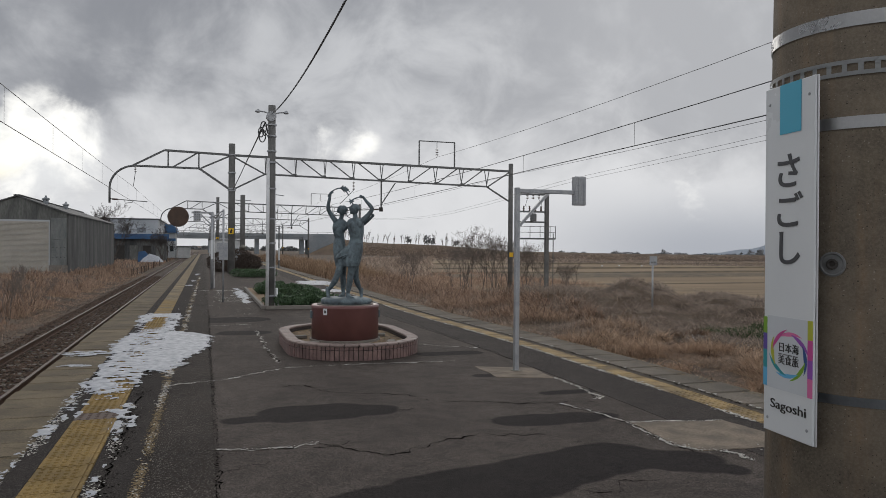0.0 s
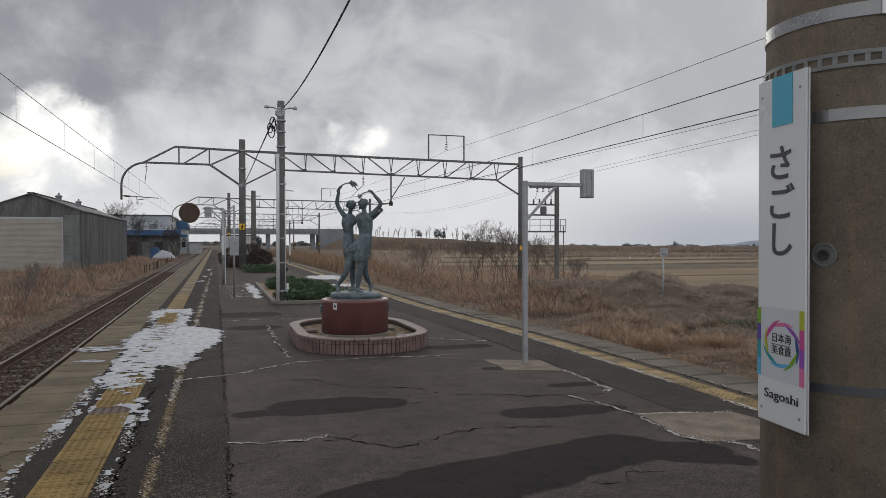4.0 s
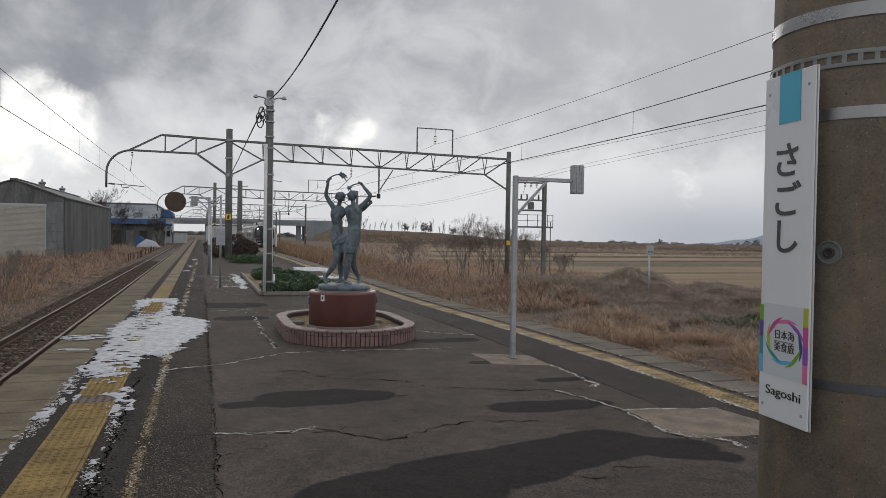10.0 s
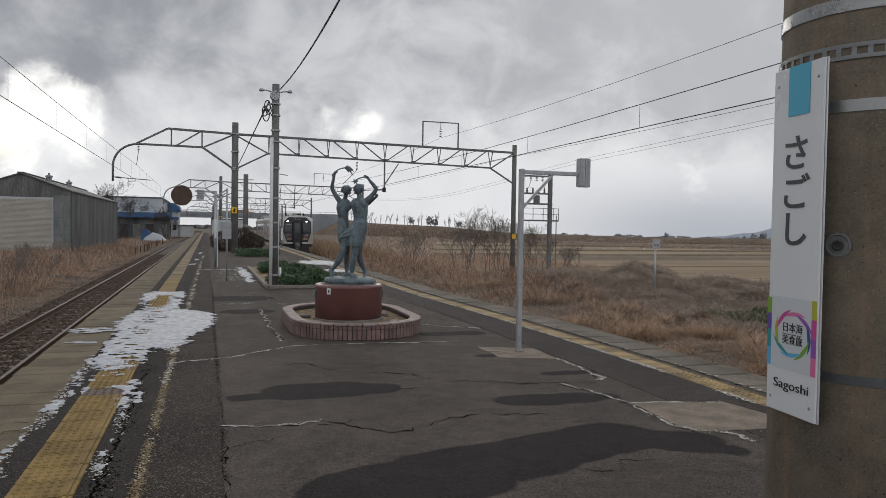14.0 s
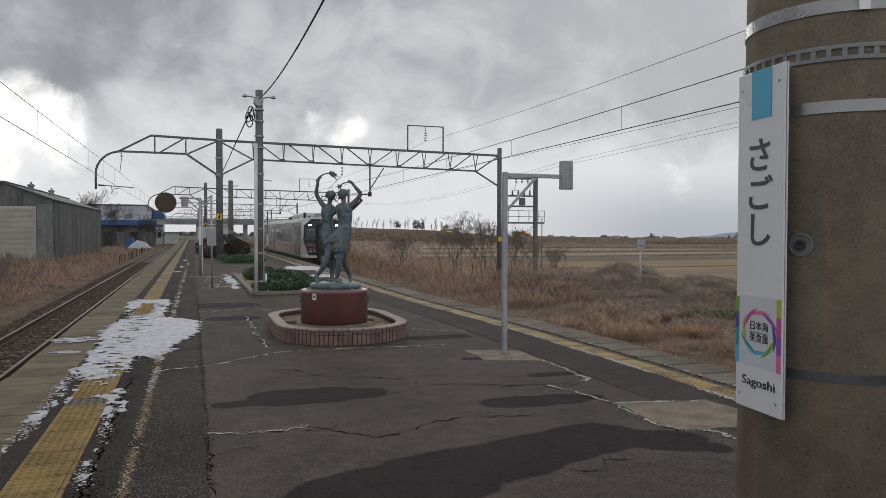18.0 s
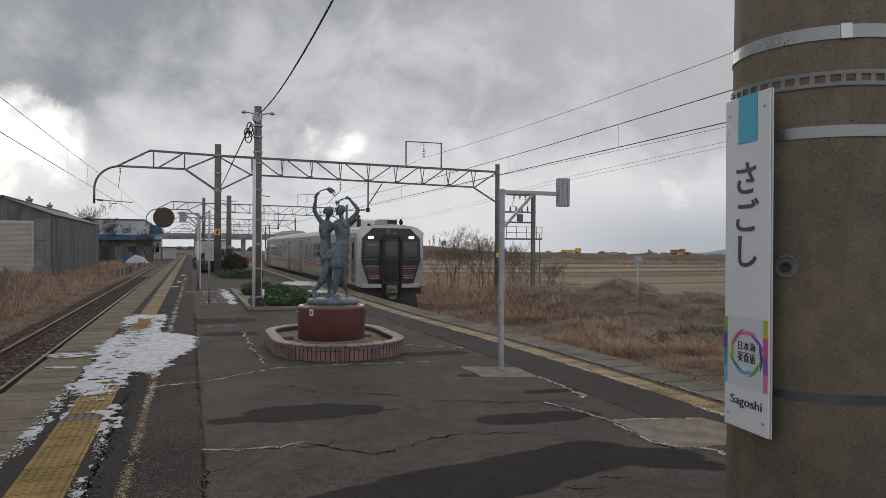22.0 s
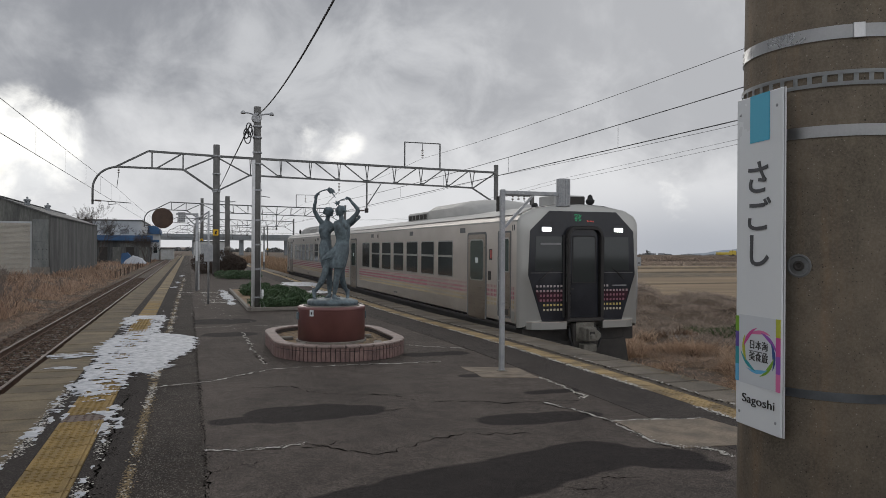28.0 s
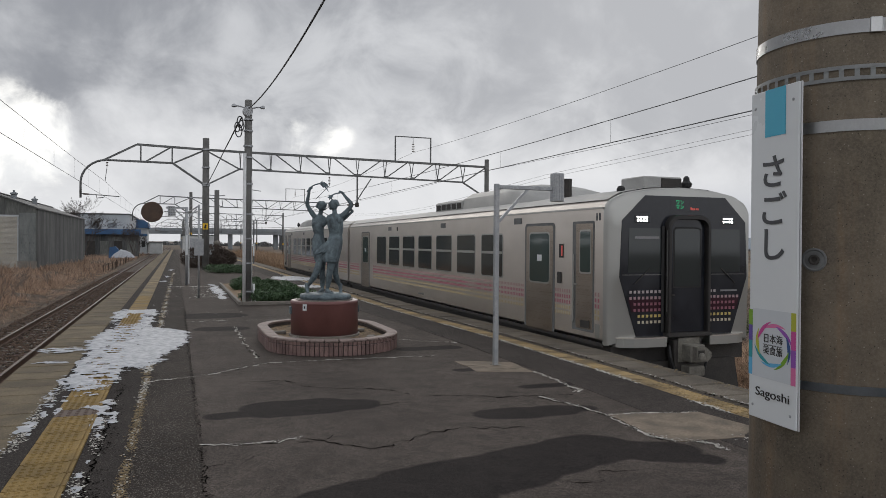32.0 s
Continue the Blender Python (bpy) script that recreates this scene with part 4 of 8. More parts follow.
    # drop over the platform track
    part("drop_post", bar((10.62, 0, 5.8), (10.62, 0, 3.98), 0.085), M_TRUSS, g)
    part("drop_brace", bar((11.52, 0, 5.72), (10.66, 0, 4.40), 0.065), M_TRUSS, g)
    part("drop_shoe", box(10.50, 10.72, -0.08, 0.08, 3.90, 4.18, 0.02), M_UNDER, g)
    part("registration_arm", bar((10.55, 0, 4.05), (7.6, 0, 3.84), 0.045), M_TRUSS, g)
    part("strut_insulator", tube([(10.45, 0, 4.04), (10.0, 0, 4.01)], 0.05, 8), M_INS, g)
    part("insulator", insulator((8.85, 0, 5.72), n=6), M_INS, g)
    part("hanger", tube([(8.85, 0, 5.20), (8.0, 0, 4.32)], 0.018, 5), M_WIRE, g)
    # feeder frame on top
    for x in (13.1, 15.5):
        part("feeder_post", bar((x, 0, 6.85), (x, 0, 8.50), 0.075), M_TRUSS, g)
    part("feeder_beam", bar((13.07, 0, 8.50), (15.53, 0, 8.50), 0.06), M_TRUSS, g)
    part("hanger", tube([(14.3, 0, 8.48), (14.3, 0, 8.05)], 0.02, 5), M_WIRE, g)
    part("insulator", insulator((14.3, 0, 8.06), n=5, r=0.10, gap=0.11), M_INS, g)
    return g


first_gantry = gantry()
for i in range(1, 5):
    copy_thing(first_gantry, pose(0, 45 + 50 * i, 0))


def wire(name, points, r, label, category="wire", mat=None):
    return tagged(to_object(name, tube(points, r, 5), mat or M_WIRE, smooth=True), label, category, "overhead wires")


def catenary(x, zc, zm, sag):
    c = thing("overhead_line", x, 0, 0, "contact wire hung from a messenger wire by droppers", "wire", "overhead wires")
    part("contact_wire", tube([(0, -6, zc), (0, 300, zc)], 0.009, 5), M_WIRE, c)
    pts, hang = [], []
    for k in range(-1, 6):
        for i in range(10):
            u = i / 10
            y = -5 + 50 * k + 50 * u
            if y >= -6:
                pts.append((0, y, zm - sag * 4 * u * (1 - u)))
    part("messenger_wire", tube(pts, 0.008, 5), M_WIRE, c)
    for y in range(2, 140, 5):
        u = ((y + 5) % 50) / 50
        part("dropper", tube([(0, y, zc), (0, y, zm - sag * 4 * u * (1 - u))], 0.0035, 4), M_WIRE, c)
    return c


catenary(-3.85, 4.13, 5.00, 0.12)
catenary(7.70, 3.60, 4.32, 0.32)
for x, z0, sag in ((19.3, 6.34, 0.16), (14.3, 7.14, 0.36)):
    wire("feeder_wire", [(x, y, z0 + sag * ((y - 22) / 23) ** 2) for y in (-6, 0, 6, 12, 18, 24, 30, 36, 41, 45)], 0.009, "thin dark feeder wire across the sky")
    for k in range(4):
        wire("feeder_wire", [(x, 45 + 50 * k + 5 * i, z0 + sag * ((5 * i - 25) / 25) ** 2) for i in range(11)], 0.009, "thin dark feeder wire across the sky")
for x, dz in ((24.0, 0.0), (24.2, -0.18)):
    wire("supply_wire", [(x, y, z + dz) for y, z in ((-8, 7.3), (10, 7.02), (27, 6.8), (35, 6.64), (45, 6.45), (52, 6.15), (60, 5.75), (70, 5.35), (80, 5.2), (92, 5.4), (104, 5.8), (118, 6.4))], 0.008, "thin grey supply wire across the sky")

far_pole = thing("utility_pole", 24.1, 118.0, 0, "slim grey utility pole far beside the line", "pole")
part("shaft", tube([(0, 0, -1.6), (0, 0, 6.6)], [0.14, 0.10], 10), M_COLUMN, far_pole, smooth=True)
part("crossarm", box(-0.5, 0.5, -0.05, 0.05, 6.14, 6.24), M_TRUSS, far_pole)
# ---------------------------------------------------------------- the concrete pole with the station name plate
near_pole = thing("concrete_pole", 1.535, 1.475, 0, "old brown concrete pole with steel bands", "pole")
part("shaft", lathe([(0.232, -0.02), (0.205, 2.3), (0.18, 4.9), (0.17, 4.95)], 40), M_POLE, near_pole, smooth=True)


def pole_r(z):
    return 0.232 - 0.0117 * z


def band(z, w, mat, name="steel_band", lift=0.003, slots=0):
    """A strap round the pole; with slots, that many oblong holes along its middle."""
    b = bmesh.new()
    n, r = slots * 6 if slots else 96, pole_r(z) + lift
    zs = [z - w / 2, z - w * 0.24, z + w * 0.24, z + w / 2]
    ring = [[b.verts.new((r * math.cos(a), r * math.sin(a), q)) for q in zs] for a in (2 * math.pi * i / n for i in range(n))]
    for i in range(n):
        for j in range(3):
            if slots and j == 1 and i % 6 in (1, 2, 3, 4):
                continue
            b.faces.new((ring[i][j], ring[(i + 1) % n][j], ring[(i + 1) % n][j + 1], ring[i][j + 1]))
    bmesh.ops.solidify(b, geom=b.faces[:], thickness=0.002)
    return part(name, b, mat, near_pole)


band(2.165, 0.030, M_STEELBAND)
band(2.062, 0.034, M_SLOTBAND, "slotted_band", 0.004, 43)
band(1.945, 0.026, M_STEELBAND)
band(1.352, 0.020, M_REFLBAND)
for zz, aa in ((2.165, 236), (1.945, 318), (1.352, 300)):
    clip = box(-0.012, 0.012, -0.0045, 0.001, -0.017, 0.017, 0.001)
    rr = pole_r(zz) + 0.003
    bmesh.ops.rotate(clip, verts=clip.verts[:], matrix=Matrix.Rotation(radians(aa + 90), 3, "Z"))
    bmesh.ops.translate(clip, verts=clip.verts[:], vec=(rr * math.cos(radians(aa)), rr * math.sin(radians(aa)), zz))
    part("band_clip", clip, M_STEELBAND, near_pole)
bolt = lathe([(0.027, 0), (0.027, 0.003), (0.0235, 0.004), (0.021, 0.0015), (0.011, 0.0015)], 24)
bmesh.ops.rotate(bolt, verts=bolt.verts[:], matrix=Matrix.Rotation(-math.pi / 2, 3, "Y"))
bmesh.ops.rotate(bolt, verts=bolt.verts[:], matrix=Matrix.Rotation(radians(24), 3, "Z"))
bmesh.ops.translate(bolt, verts=bolt.verts[:], vec=(-0.2125 * math.cos(radians(24)), -0.2125 * math.sin(radians(24)), 1.642))
eb = part("earth_bolt", bolt, M_TRUSS, near_pole)
core = lathe([(0.012, 0), (0.012, 0.0055), (0.008, 0.006), (0.005, 0.003)], 12)
bmesh.ops.rotate(core, verts=core.verts[:], matrix=Matrix.Rotation(-math.pi / 2, 3, "Y"))
bmesh.ops.rotate(core, verts=core.verts[:], matrix=Matrix.Rotation(radians(24), 3, "Z"))
bmesh.ops.translate(core, verts=core.verts[:], vec=(-0.2127 * math.cos(radians(24)), -0.2127 * math.sin(radians(24)), 1.642))
part("core", core, M_UNDER, eb)
part("rust_streak", box(-0.2225, -0.2175, -0.004, 0.004, 1.44, 1.49), M_RUST, near_pole)

# name plate: local x runs along the plate as it is read, local z up, front towards -y
plate = thing("station_sign", 1.298, 1.4755, 1.252, "white enamel station name plate with blue block", "sign")
plate.matrix_basis = pose(1.297, 1.469, 1.252, 0, 0, -97)
PW, PH = 0.0835, 0.795
part("panel", box(-PW, PW, 0.0, 0.006, 0, PH, 0.0015), M_WHITE, plate)
part("rim", box(-PW, PW + 0.002, 0.0064, 0.0105, -0.001, PH + 0.001, 0.001), M_SIGN_EDGE, plate)
part("bracket", box(-0.04, 0.04, 0.011, 0.03, 0.10, 0.14), M_SIGN_EDGE, plate)
part("bracket", box(-0.04, 0.04, 0.011, 0.03, PH - 0.14, PH - 0.10), M_SIGN_EDGE, plate)
part("blue_block", box(-0.030, 0.041, -0.0016, -0.0004, PH - 0.113, PH - 0.0005), M_CYAN, plate)


def on_face(x, z):
    return Matrix.Translation((x, -0.0012, z)) @ Matrix.Rotation(math.pi / 2, 4, "X")


for ch, z in (("さ", 0.592), ("ご", 0.502), ("し", 0.419)):
    lettering("lettering", ch, 0.098, M_INK, on_face(-0.001, z) @ Matrix.Diagonal((1.03, 0.88, 1, 1)), plate, bold=0.0011)
lettering("lettering", "Sagoshi", 0.037, M_BLACK, on_face(0.004, 0.066) @ Matrix.Diagonal((1.12, 0.80, 1, 1)), plate, bold=0.0)
lettering("lettering", "日本海", 0.0235, M_BLACK, on_face(0.005, 0.198), plate)
lettering("lettering", "美食旅", 0.0235, M_BLACK, on_face(0.005, 0.170), plate)
for x0, x1, z0, z1, m in ((-0.083, -0.070, 0.226, 0.264, M_YGREEN), (-0.083, -0.070, 0.188, 0.226, M_VIOLET), (-0.083, -0.070, 0.146, 0.188, M_TEAL), (-0.083, -0.070, 0.104, 0.146, M_SKYB),
                          (0.068, 0.083, 0.226, 0.268, M_LIME), (0.068, 0.083, 0.183, 0.226, M_MAG), (0.068, 0.083, 0.143, 0.183, M_PURP), (0.068, 0.083, 0.102, 0.143, M_PINK)):
    part("colour_block", box(x0, x1, -0.0016, -0.0004, z0, z1), m, plate)
part("sticker", box(-0.070, 0.068, -0.0007, -0.0002, 0.102, 0.268), M_STICKER, plate, "matt pale grey travel sticker")
for i, m in enumerate((M_PINK, M_PURP, M_NAVY, M_YGREEN, M_SKYB, M_TEAL, M_LIME, M_MAG)):
    b, n = bmesh.new(), 14
    a0 = 2.2 - i * math.pi / 4
    inner, outer = [], []
    for j in range(n + 1):
        u = j / n
        a = a0 - u * 1.35
        w = 0.0108 * math.sin(math.pi * u) + 0.0005
        r = 0.0555 + 0.0115 * u
        inner.append((0.005 + math.cos(a) * (r - w), 0.184 + 0.85 * math.sin(a) * (r - w)))
        outer.append((0.005 + math.cos(a) * r, 0.184 + 0.85 * math.sin(a) * r))
    for j in range(n):
        b.faces.new([b.verts.new((p[0], -0.0008 - 0.0001 * i, p[1])) for p in (inner[j], inner[j + 1], outer[j + 1], outer[j])])
    bmesh.ops.remove_doubles(b, verts=b.verts[:], dist=1e-6)
    part("swirl", b, m, plate)
for wx0 in (-0.030, -0.012, 0.004, 0.022):
    part("writing_bar", box(wx0, wx0 + 0.014, -0.0016, -0.0004, 0.1828, 0.1850), M_TRUSS, plate)
for x in (-0.068, 0.066):
    for z in (0.030, PH - 0.038):
        s = lathe([(0.0036, 0), (0.0036, 0.0014), (0.0018, 0.0022)], 10)
        bmesh.ops.rotate(s, verts=s.verts[:], matrix=Matrix.Rotation(math.pi / 2, 3, "X"))
        bmesh.ops.translate(s, verts=s.verts[:], vec=(x, 0, z))
        part("screw", s, M_GALV, plate)

# ---------------------------------------------------------------- lamp pole and its cable
lamp = thing("lamp_pole", 1.73, 20.0, 0, "grey lamp pole with white conduit and two small lamps", "pole")
part("shaft", tube([(0, 0, -0.02), (0, 0, 5.42)], [0.115, 0.095], 14), M_COLUMN, lamp, smooth=True)
part("conduit", tube([(-0.10, -0.08, 0), (-0.09, -0.06, 4.0)], 0.048, 8), M_CONDUIT, lamp, "white conduit", True)
part("conduit", tube([(0.10, -0.06, 0.0), (0.09, -0.05, 3.4)], 0.014, 8), M_CONDUIT, lamp, smooth=True)
part("drain_pipe", tube([(0.15, -0.03, 0.55), (0.15, -0.03, 0.22), (0.19, -0.05, 0.10), (0.30, -0.10, 0.02)], 0.032, 8), M_CONDUIT, lamp, smooth=True)
for z in (0.35, 1.1, 1.75, 2.4, 3.2, 3.9, 4.2, 4.6, 4.9):
    part("clamp", tube([(0, 0, z - 0.02), (0, 0, z + 0.02)], 0.125, 14), M_GALV, lamp)
for s in (-1, 1):
    part("lamp_arm", tube([(0, 0, 5.18), (s * 0.2, 0, 5.24), (s * 0.32, 0, 5.25)], 0.018, 6), M_GALV, lamp)
    part("lamp_head", lathe([(0.02, 5.30), (0.05, 5.28), (0.07, 5.23), (0.05, 5.215)], 10, cx=s * 0.37, cy=0), M_GALV, lamp)
part("junction_ring", tube([(-0.02, -0.10, 5.12), (-0.02, 0.10, 5.12)], 0.13, 12), M_GALV, lamp)
part("step_bolt", tube([(0.09, 0, 3.05), (0.33, 0, 3.02)], 0.012, 6), M_GALV, lamp)


def twisted(name, a, c, sag, label, strands=2, r=0.012, turns=60, amp=0.012):
    t = thing(name, 0, 0, 0, label, "cable")
    a, c = Vector(a), Vector(c)
    for s in range(strands):
        pts = []
        n = turns * 6
        for i in range(n + 1):
            u = i / n
            p = a.lerp(c, u) - Vector((0, 0, sag * 4 * u * (1 - u)))
            ph = 2 * math.pi * turns * u + 2 * math.pi * s / strands
            pts.append(p + Vector((math.cos(ph) * amp, 0, math.sin(ph) * amp)))
        part("strand", tube(pts, r, 5), M_WIRE, t)
    return t


twisted("twisted_cable", (1.74, 19.9, 5.20), (1.545, 1.7, 4.86), 0.42, "thick twisted dark cable between the poles", strands=3, r=0.0075, turns=64, amp=0.0085)
wire("service_cable", [(1.56, 20, 4.96), (1.60, 23, 5.06), (1.72, 30, 5.30), (1.72, 38, 5.24), (1.60, 44.8, 4.97)], 0.022, "dark cable slung to the gantry column", "cable")
coil = bmesh.new()
for i in range(4):
    cx, cz, r = -0.19 - 0.03 * i, 4.72 + 0.10 * (i % 2) - 0.12 * (i // 2), 0.13 + 0.02 * (i % 3)
    tube([(cx + r * 0.5 * math.cos(a), -0.12 + 0.05 * i, cz + r * math.sin(a)) for a in (2 * math.pi * j / 14 for j in range(15))], 0.016, 5, coil)
part("cable_coil", coil, M_WIRE, lamp)

# ---------------------------------------------------------------- dancers on their plinth
PX, PY = 2.25, 12.0
CX = 2.30


def stadium(half, y0, y1, n=18, grow=0.0):
    """Outline with two round ends, counter-clockwise."""
    r = half + grow
    c0, c1 = y0 + half, y1 - half
    pts = [(CX + r * math.cos(a), c0 + r * math.sin(a)) for a in (math.pi + math.pi * i / n for i in range(n + 1))]
    return pts + [(CX + r * math.cos(a), c1 + r * math.sin(a)) for a in (math.pi * i / n for i in range(n + 1))]


def ring_body(o, i, z0, z1):
    b = bmesh.new()
    n = len(o)
    v = [[b.verts.new((*p, z)) for p in line] for line, z in ((o, z0), (o, z1), (i, z1), (i, z0))]
    for k in range(4):
        for j in range(n):
            b.faces.new((v[k][j], v[k][(j + 1) % n], v[(k + 1) % 4][(j + 1) % n], v[(k + 1) % 4][j]))
    bmesh.ops.recalc_face_normals(b, faces=b.faces[:])
    return b


planter = thing("planter_curb", 0, 0, 0, "low oval planter curb faced with pinkish brown tiles", "planter")
out, inn = stadium(1.03, 10.58, 13.85), stadium(1.03, 10.58, 13.85, grow=-0.16)
part("core", ring_body([(x, y) for x, y in stadium(1.03, 10.58, 13.85, grow=-0.012)], inn, 0.0, 0.205), M_MORTAR, planter)
soil_bed = bmesh.new()
prism(stadium(1.03, 10.58, 13.85, grow=-0.15), 0.0, 0.15, soil_bed)
tagged(to_object("planter_soil", soil_bed, M_SOIL), "dry brown soil with dead leaves in the planter", "soil")


def along(outline):
    """Cumulative lengths round a closed outline, and a lookup of place and heading."""
    pts = [Vector(p) for p in outline]
    seg = [(pts[i], pts[(i + 1) % len(pts)]) for i in range(len(pts))]
    total = sum((b - a).length for a, b in seg)

    def at(s):
        s %= total
        for a, b in seg:
            l = (b - a).length
            if s <= l and l > 1e-6:
                d = (b - a) / l
                return a + d * s, math.degrees(math.atan2(d.y, d.x))
            s -= l
        return pts[0], 0
    return total, at


total, at_out = along(out)
n_t = round(total / 0.070)
me_tile = mesh_of("tile", box(-0.029, 0.029, -0.004, 0.014, 0.004, 0.150, 0.003), M_TILE)
me_tile2 = mesh_of("tile", box(-0.029, 0.029, -0.004, 0.014, 0.158, 0.205, 0.003), M_TILE)
for i in range(n_t):
    p, a = at_out(i * total / n_t)
    piece("tile", me_tile, planter, pose(p.x, p.y, 0, 0, 0, a))
    piece("tile", me_tile2, planter, pose(p.x, p.y, 0, 0, 0, a))
mid_total, at_mid = along(stadium(1.03, 10.58, 13.85, grow=-0.08))
n_r = round(mid_total / 0.20)
w_r = mid_total / n_r
me_rim = mesh_of("rim_tile", box(-w_r / 2 + 0.001, w_r / 2 - 0.001, -0.092, 0.085, 0.205, 0.240, 0.010), M_RIM)
for i in range(n_r):
    p, a = at_mid((i + 0.5) * w_r)
    piece("rim_tile", me_rim, planter, pose(p.x, p.y, 0, 0, 0, a))

plinth = thing("statue_plinth", PX, PY, 0.15, "round polished maroon stone plinth with a small plate", "plinth")
drum = part("drum", lathe([(0.545, 0.0), (0.545, 0.52), (0.552, 0.53), (0.552, 0.565), (0.535, 0.578)], 64), M_PLINTH, plinth, smooth=False)
for p in drum.data.polygons:
    p.use_smooth = abs(p.normal.z) < 0.5
part("foot_ring", lathe([(0.575, -0.01), (0.575, 0.03), (0.55, 0.035)], 48), M_CONC, plinth)
part("top_joint", lathe([(0.46, 0.578), (0.46, 0.590)], 40), M_CONC, plinth)
lab = box(-0.035, 0.035, -0.556, -0.549, 0.44, 0.54)
bmesh.ops.rotate(lab, verts=lab.verts[:], matrix=Matrix.Rotation(radians(-45), 3, "Z"))
lab_ob = part("label_plate", lab, M_WHITE, plinth, "small white plate")
mk = box(-0.014, 0.014, -0.5585, -0.5565, 0.468, 0.512)
bmesh.ops.rotate(mk, verts=mk.verts[:], matrix=Matrix.Rotation(radians(-45), 3, "Z"))
part("writing_bar", mk, M_BLACK, lab_ob)
for s in (-1, 1):
    part("side_boss", box(s * 0.55 - 0.02, s * 0.55 + 0.02, -0.06, 0.06, 0.36, 0.48, 0.008), M_BRONZE, plinth)
for x, y, r in ((-0.62, -0.55, 20), (-0.70, 0.30, 5), (0.62, 0.25, -15), (0.60, -0.70, 70), (0.15, -0.95, 10)):
    b = box(-0.11, 0.11, -0.06, 0.06, 0.0, 0.05, 0.01)
    s = to_object("edging_stone", b, M_CONC)
    s.matrix_basis = pose(PX + x, PY + y, 0.15, 0, 0, r)
    tagged(s, "grey stone block lying in the planter soil", "stone", "stones in the planter")

statue = bmesh.new()


def smooth_rows(rows, n=5):
    """Rows of numbers with n steps of a smooth curve between each two."""
    out = []
    for i in range(len(rows) - 1):
        p0, p1, p2, p3 = rows[max(i - 1, 0)], rows[i], rows[i + 1], rows[min(i + 2, len(rows) - 1)]
        for k in range(n):
            u = k / n
            out.append(tuple(0.5 * (2 * b + (c - a) * u + (2 * a - 5 * b + 4 * c - d) * u * u + (3 * b - a - 3 * c + d) * u ** 3) for a, b, c, d in zip(p0, p1, p2, p3)))
    return out + [tuple(rows[-1])]


def limb(*rows):
    """A bronze limb through (x, y, z, radius) rows, with round ends."""
    fine_rows = smooth_rows(rows)
    tube([r[:3] for r in fine_rows], [r[3] for r in fine_rows], 14, statue)
    for r in (rows[0], rows[-1]):
        ball(r[0], r[1], r[2], r[3], r[3], r[3])


def ball(x, y, z, rx, ry, rz, tilt=0.0):
    b = bmesh.new()
    bmesh.ops.create_uvsphere(b, u_segments=16, v_segments=12, radius=1)
    bmesh.ops.transform(b, verts=b.verts[:], matrix=Matrix.LocRotScale((x, y, z), Euler((0, radians(tilt), 0)), (rx, ry, rz)))
    merge(statue, b)


def gown(rows, folds=0.0, n=48, k=7, ph=0.0, twist=0.0):
    """A draped body through (x, y, z, rx, ry) rows; folds deepen towards the hem and wind round it."""
    b = bmesh.new()
    rings = []
    rows = smooth_rows(rows, 4)
    for i, (x, y, z, rx, ry) in enumerate(rows):
        f = folds * (i / (len(rows) - 1)) ** 1.3
        ring = []
        for a in (2 * math.pi * j / n for j in range(n)):
            w = k * a + ph + twist * i / len(rows)
            fold = 1 + f * (math.sin(w) + 0.45 * math.sin(1.7 * w + 2.0)) + 0.012 * math.sin(11 * a + 30 * z)
            ring.append(b.verts.new((x + rx * math.cos(a) * fold, y + ry * math.sin(a) * fold, z)))
        rings.append(ring)
    for r0, r1 in zip(rings, rings[1:]):
        for j in range(n):
            b.faces.new((r0[j], r0[(j + 1) % n], r1[(j + 1) % n], r1[j]))
    b.faces.new(rings[0][::-1]), b.faces.new(rings[-1])
    bmesh.ops.recalc_face_normals(b, faces=b.faces[:])
    merge(statue, b)


def foot(heel, ankle, ball_, toe):
    limb((*ankle, 0.031), (*heel, 0.028)), limb((*ankle, 0.030), (*ball_, 0.029), (*toe, 0.017)), limb((*heel, 0.027), (*ball_, 0.026))


# base, uneven round its edge
gown([(0.02, 0.0, 0.0, 0.40, 0.37), (0.02, 0.0, 0.045, 0.418, 0.385), (0.01, 0.0, 0.085, 0.385, 0.35), (0.0, 0.0, 0.108, 0.26, 0.24)], 0.03, k=5)
# nearer dancer: back to the viewer, head thrown back towards her partner
ball(0.140, -0.09, 1.548, 0.066, 0.078, 0.090, -14)
ball(0.172, -0.11, 1.572, 0.056, 0.066, 0.062, -20)
ball(0.205, -0.13, 1.552, 0.030, 0.036, 0.034)
ball(0.085, -0.07, 1.545, 0.028, 0.036, 0.050, -20)
ball(0.066, -0.06, 1.552, 0.013, 0.012, 0.014)
ball(0.100, -0.06, 1.492, 0.034, 0.036, 0.026, -25)
limb((0.150, -0.09, 1.480, 0.040), (0.158, -0.095, 1.425, 0.039), (0.160, -0.10, 1.375, 0.056))
gown([(0.158, -0.10, 1.400, 0.055, 0.048), (0.158, -0.10, 1.372, 0.115, 0.062), (0.160, -0.10, 1.325, 0.136, 0.078), (0.168, -0.10, 1.24, 0.132, 0.094), (0.176, -0.10, 1.16, 0.122, 0.090), (0.180, -0.095, 1.09, 0.109, 0.082), (0.178, -0.09, 1.035, 0.104, 0.080)])
ball(0.105, -0.165, 1.285, 0.045, 0.030, 0.062, 12)
ball(0.225, -0.165, 1.285, 0.045, 0.030, 0.062, -12)
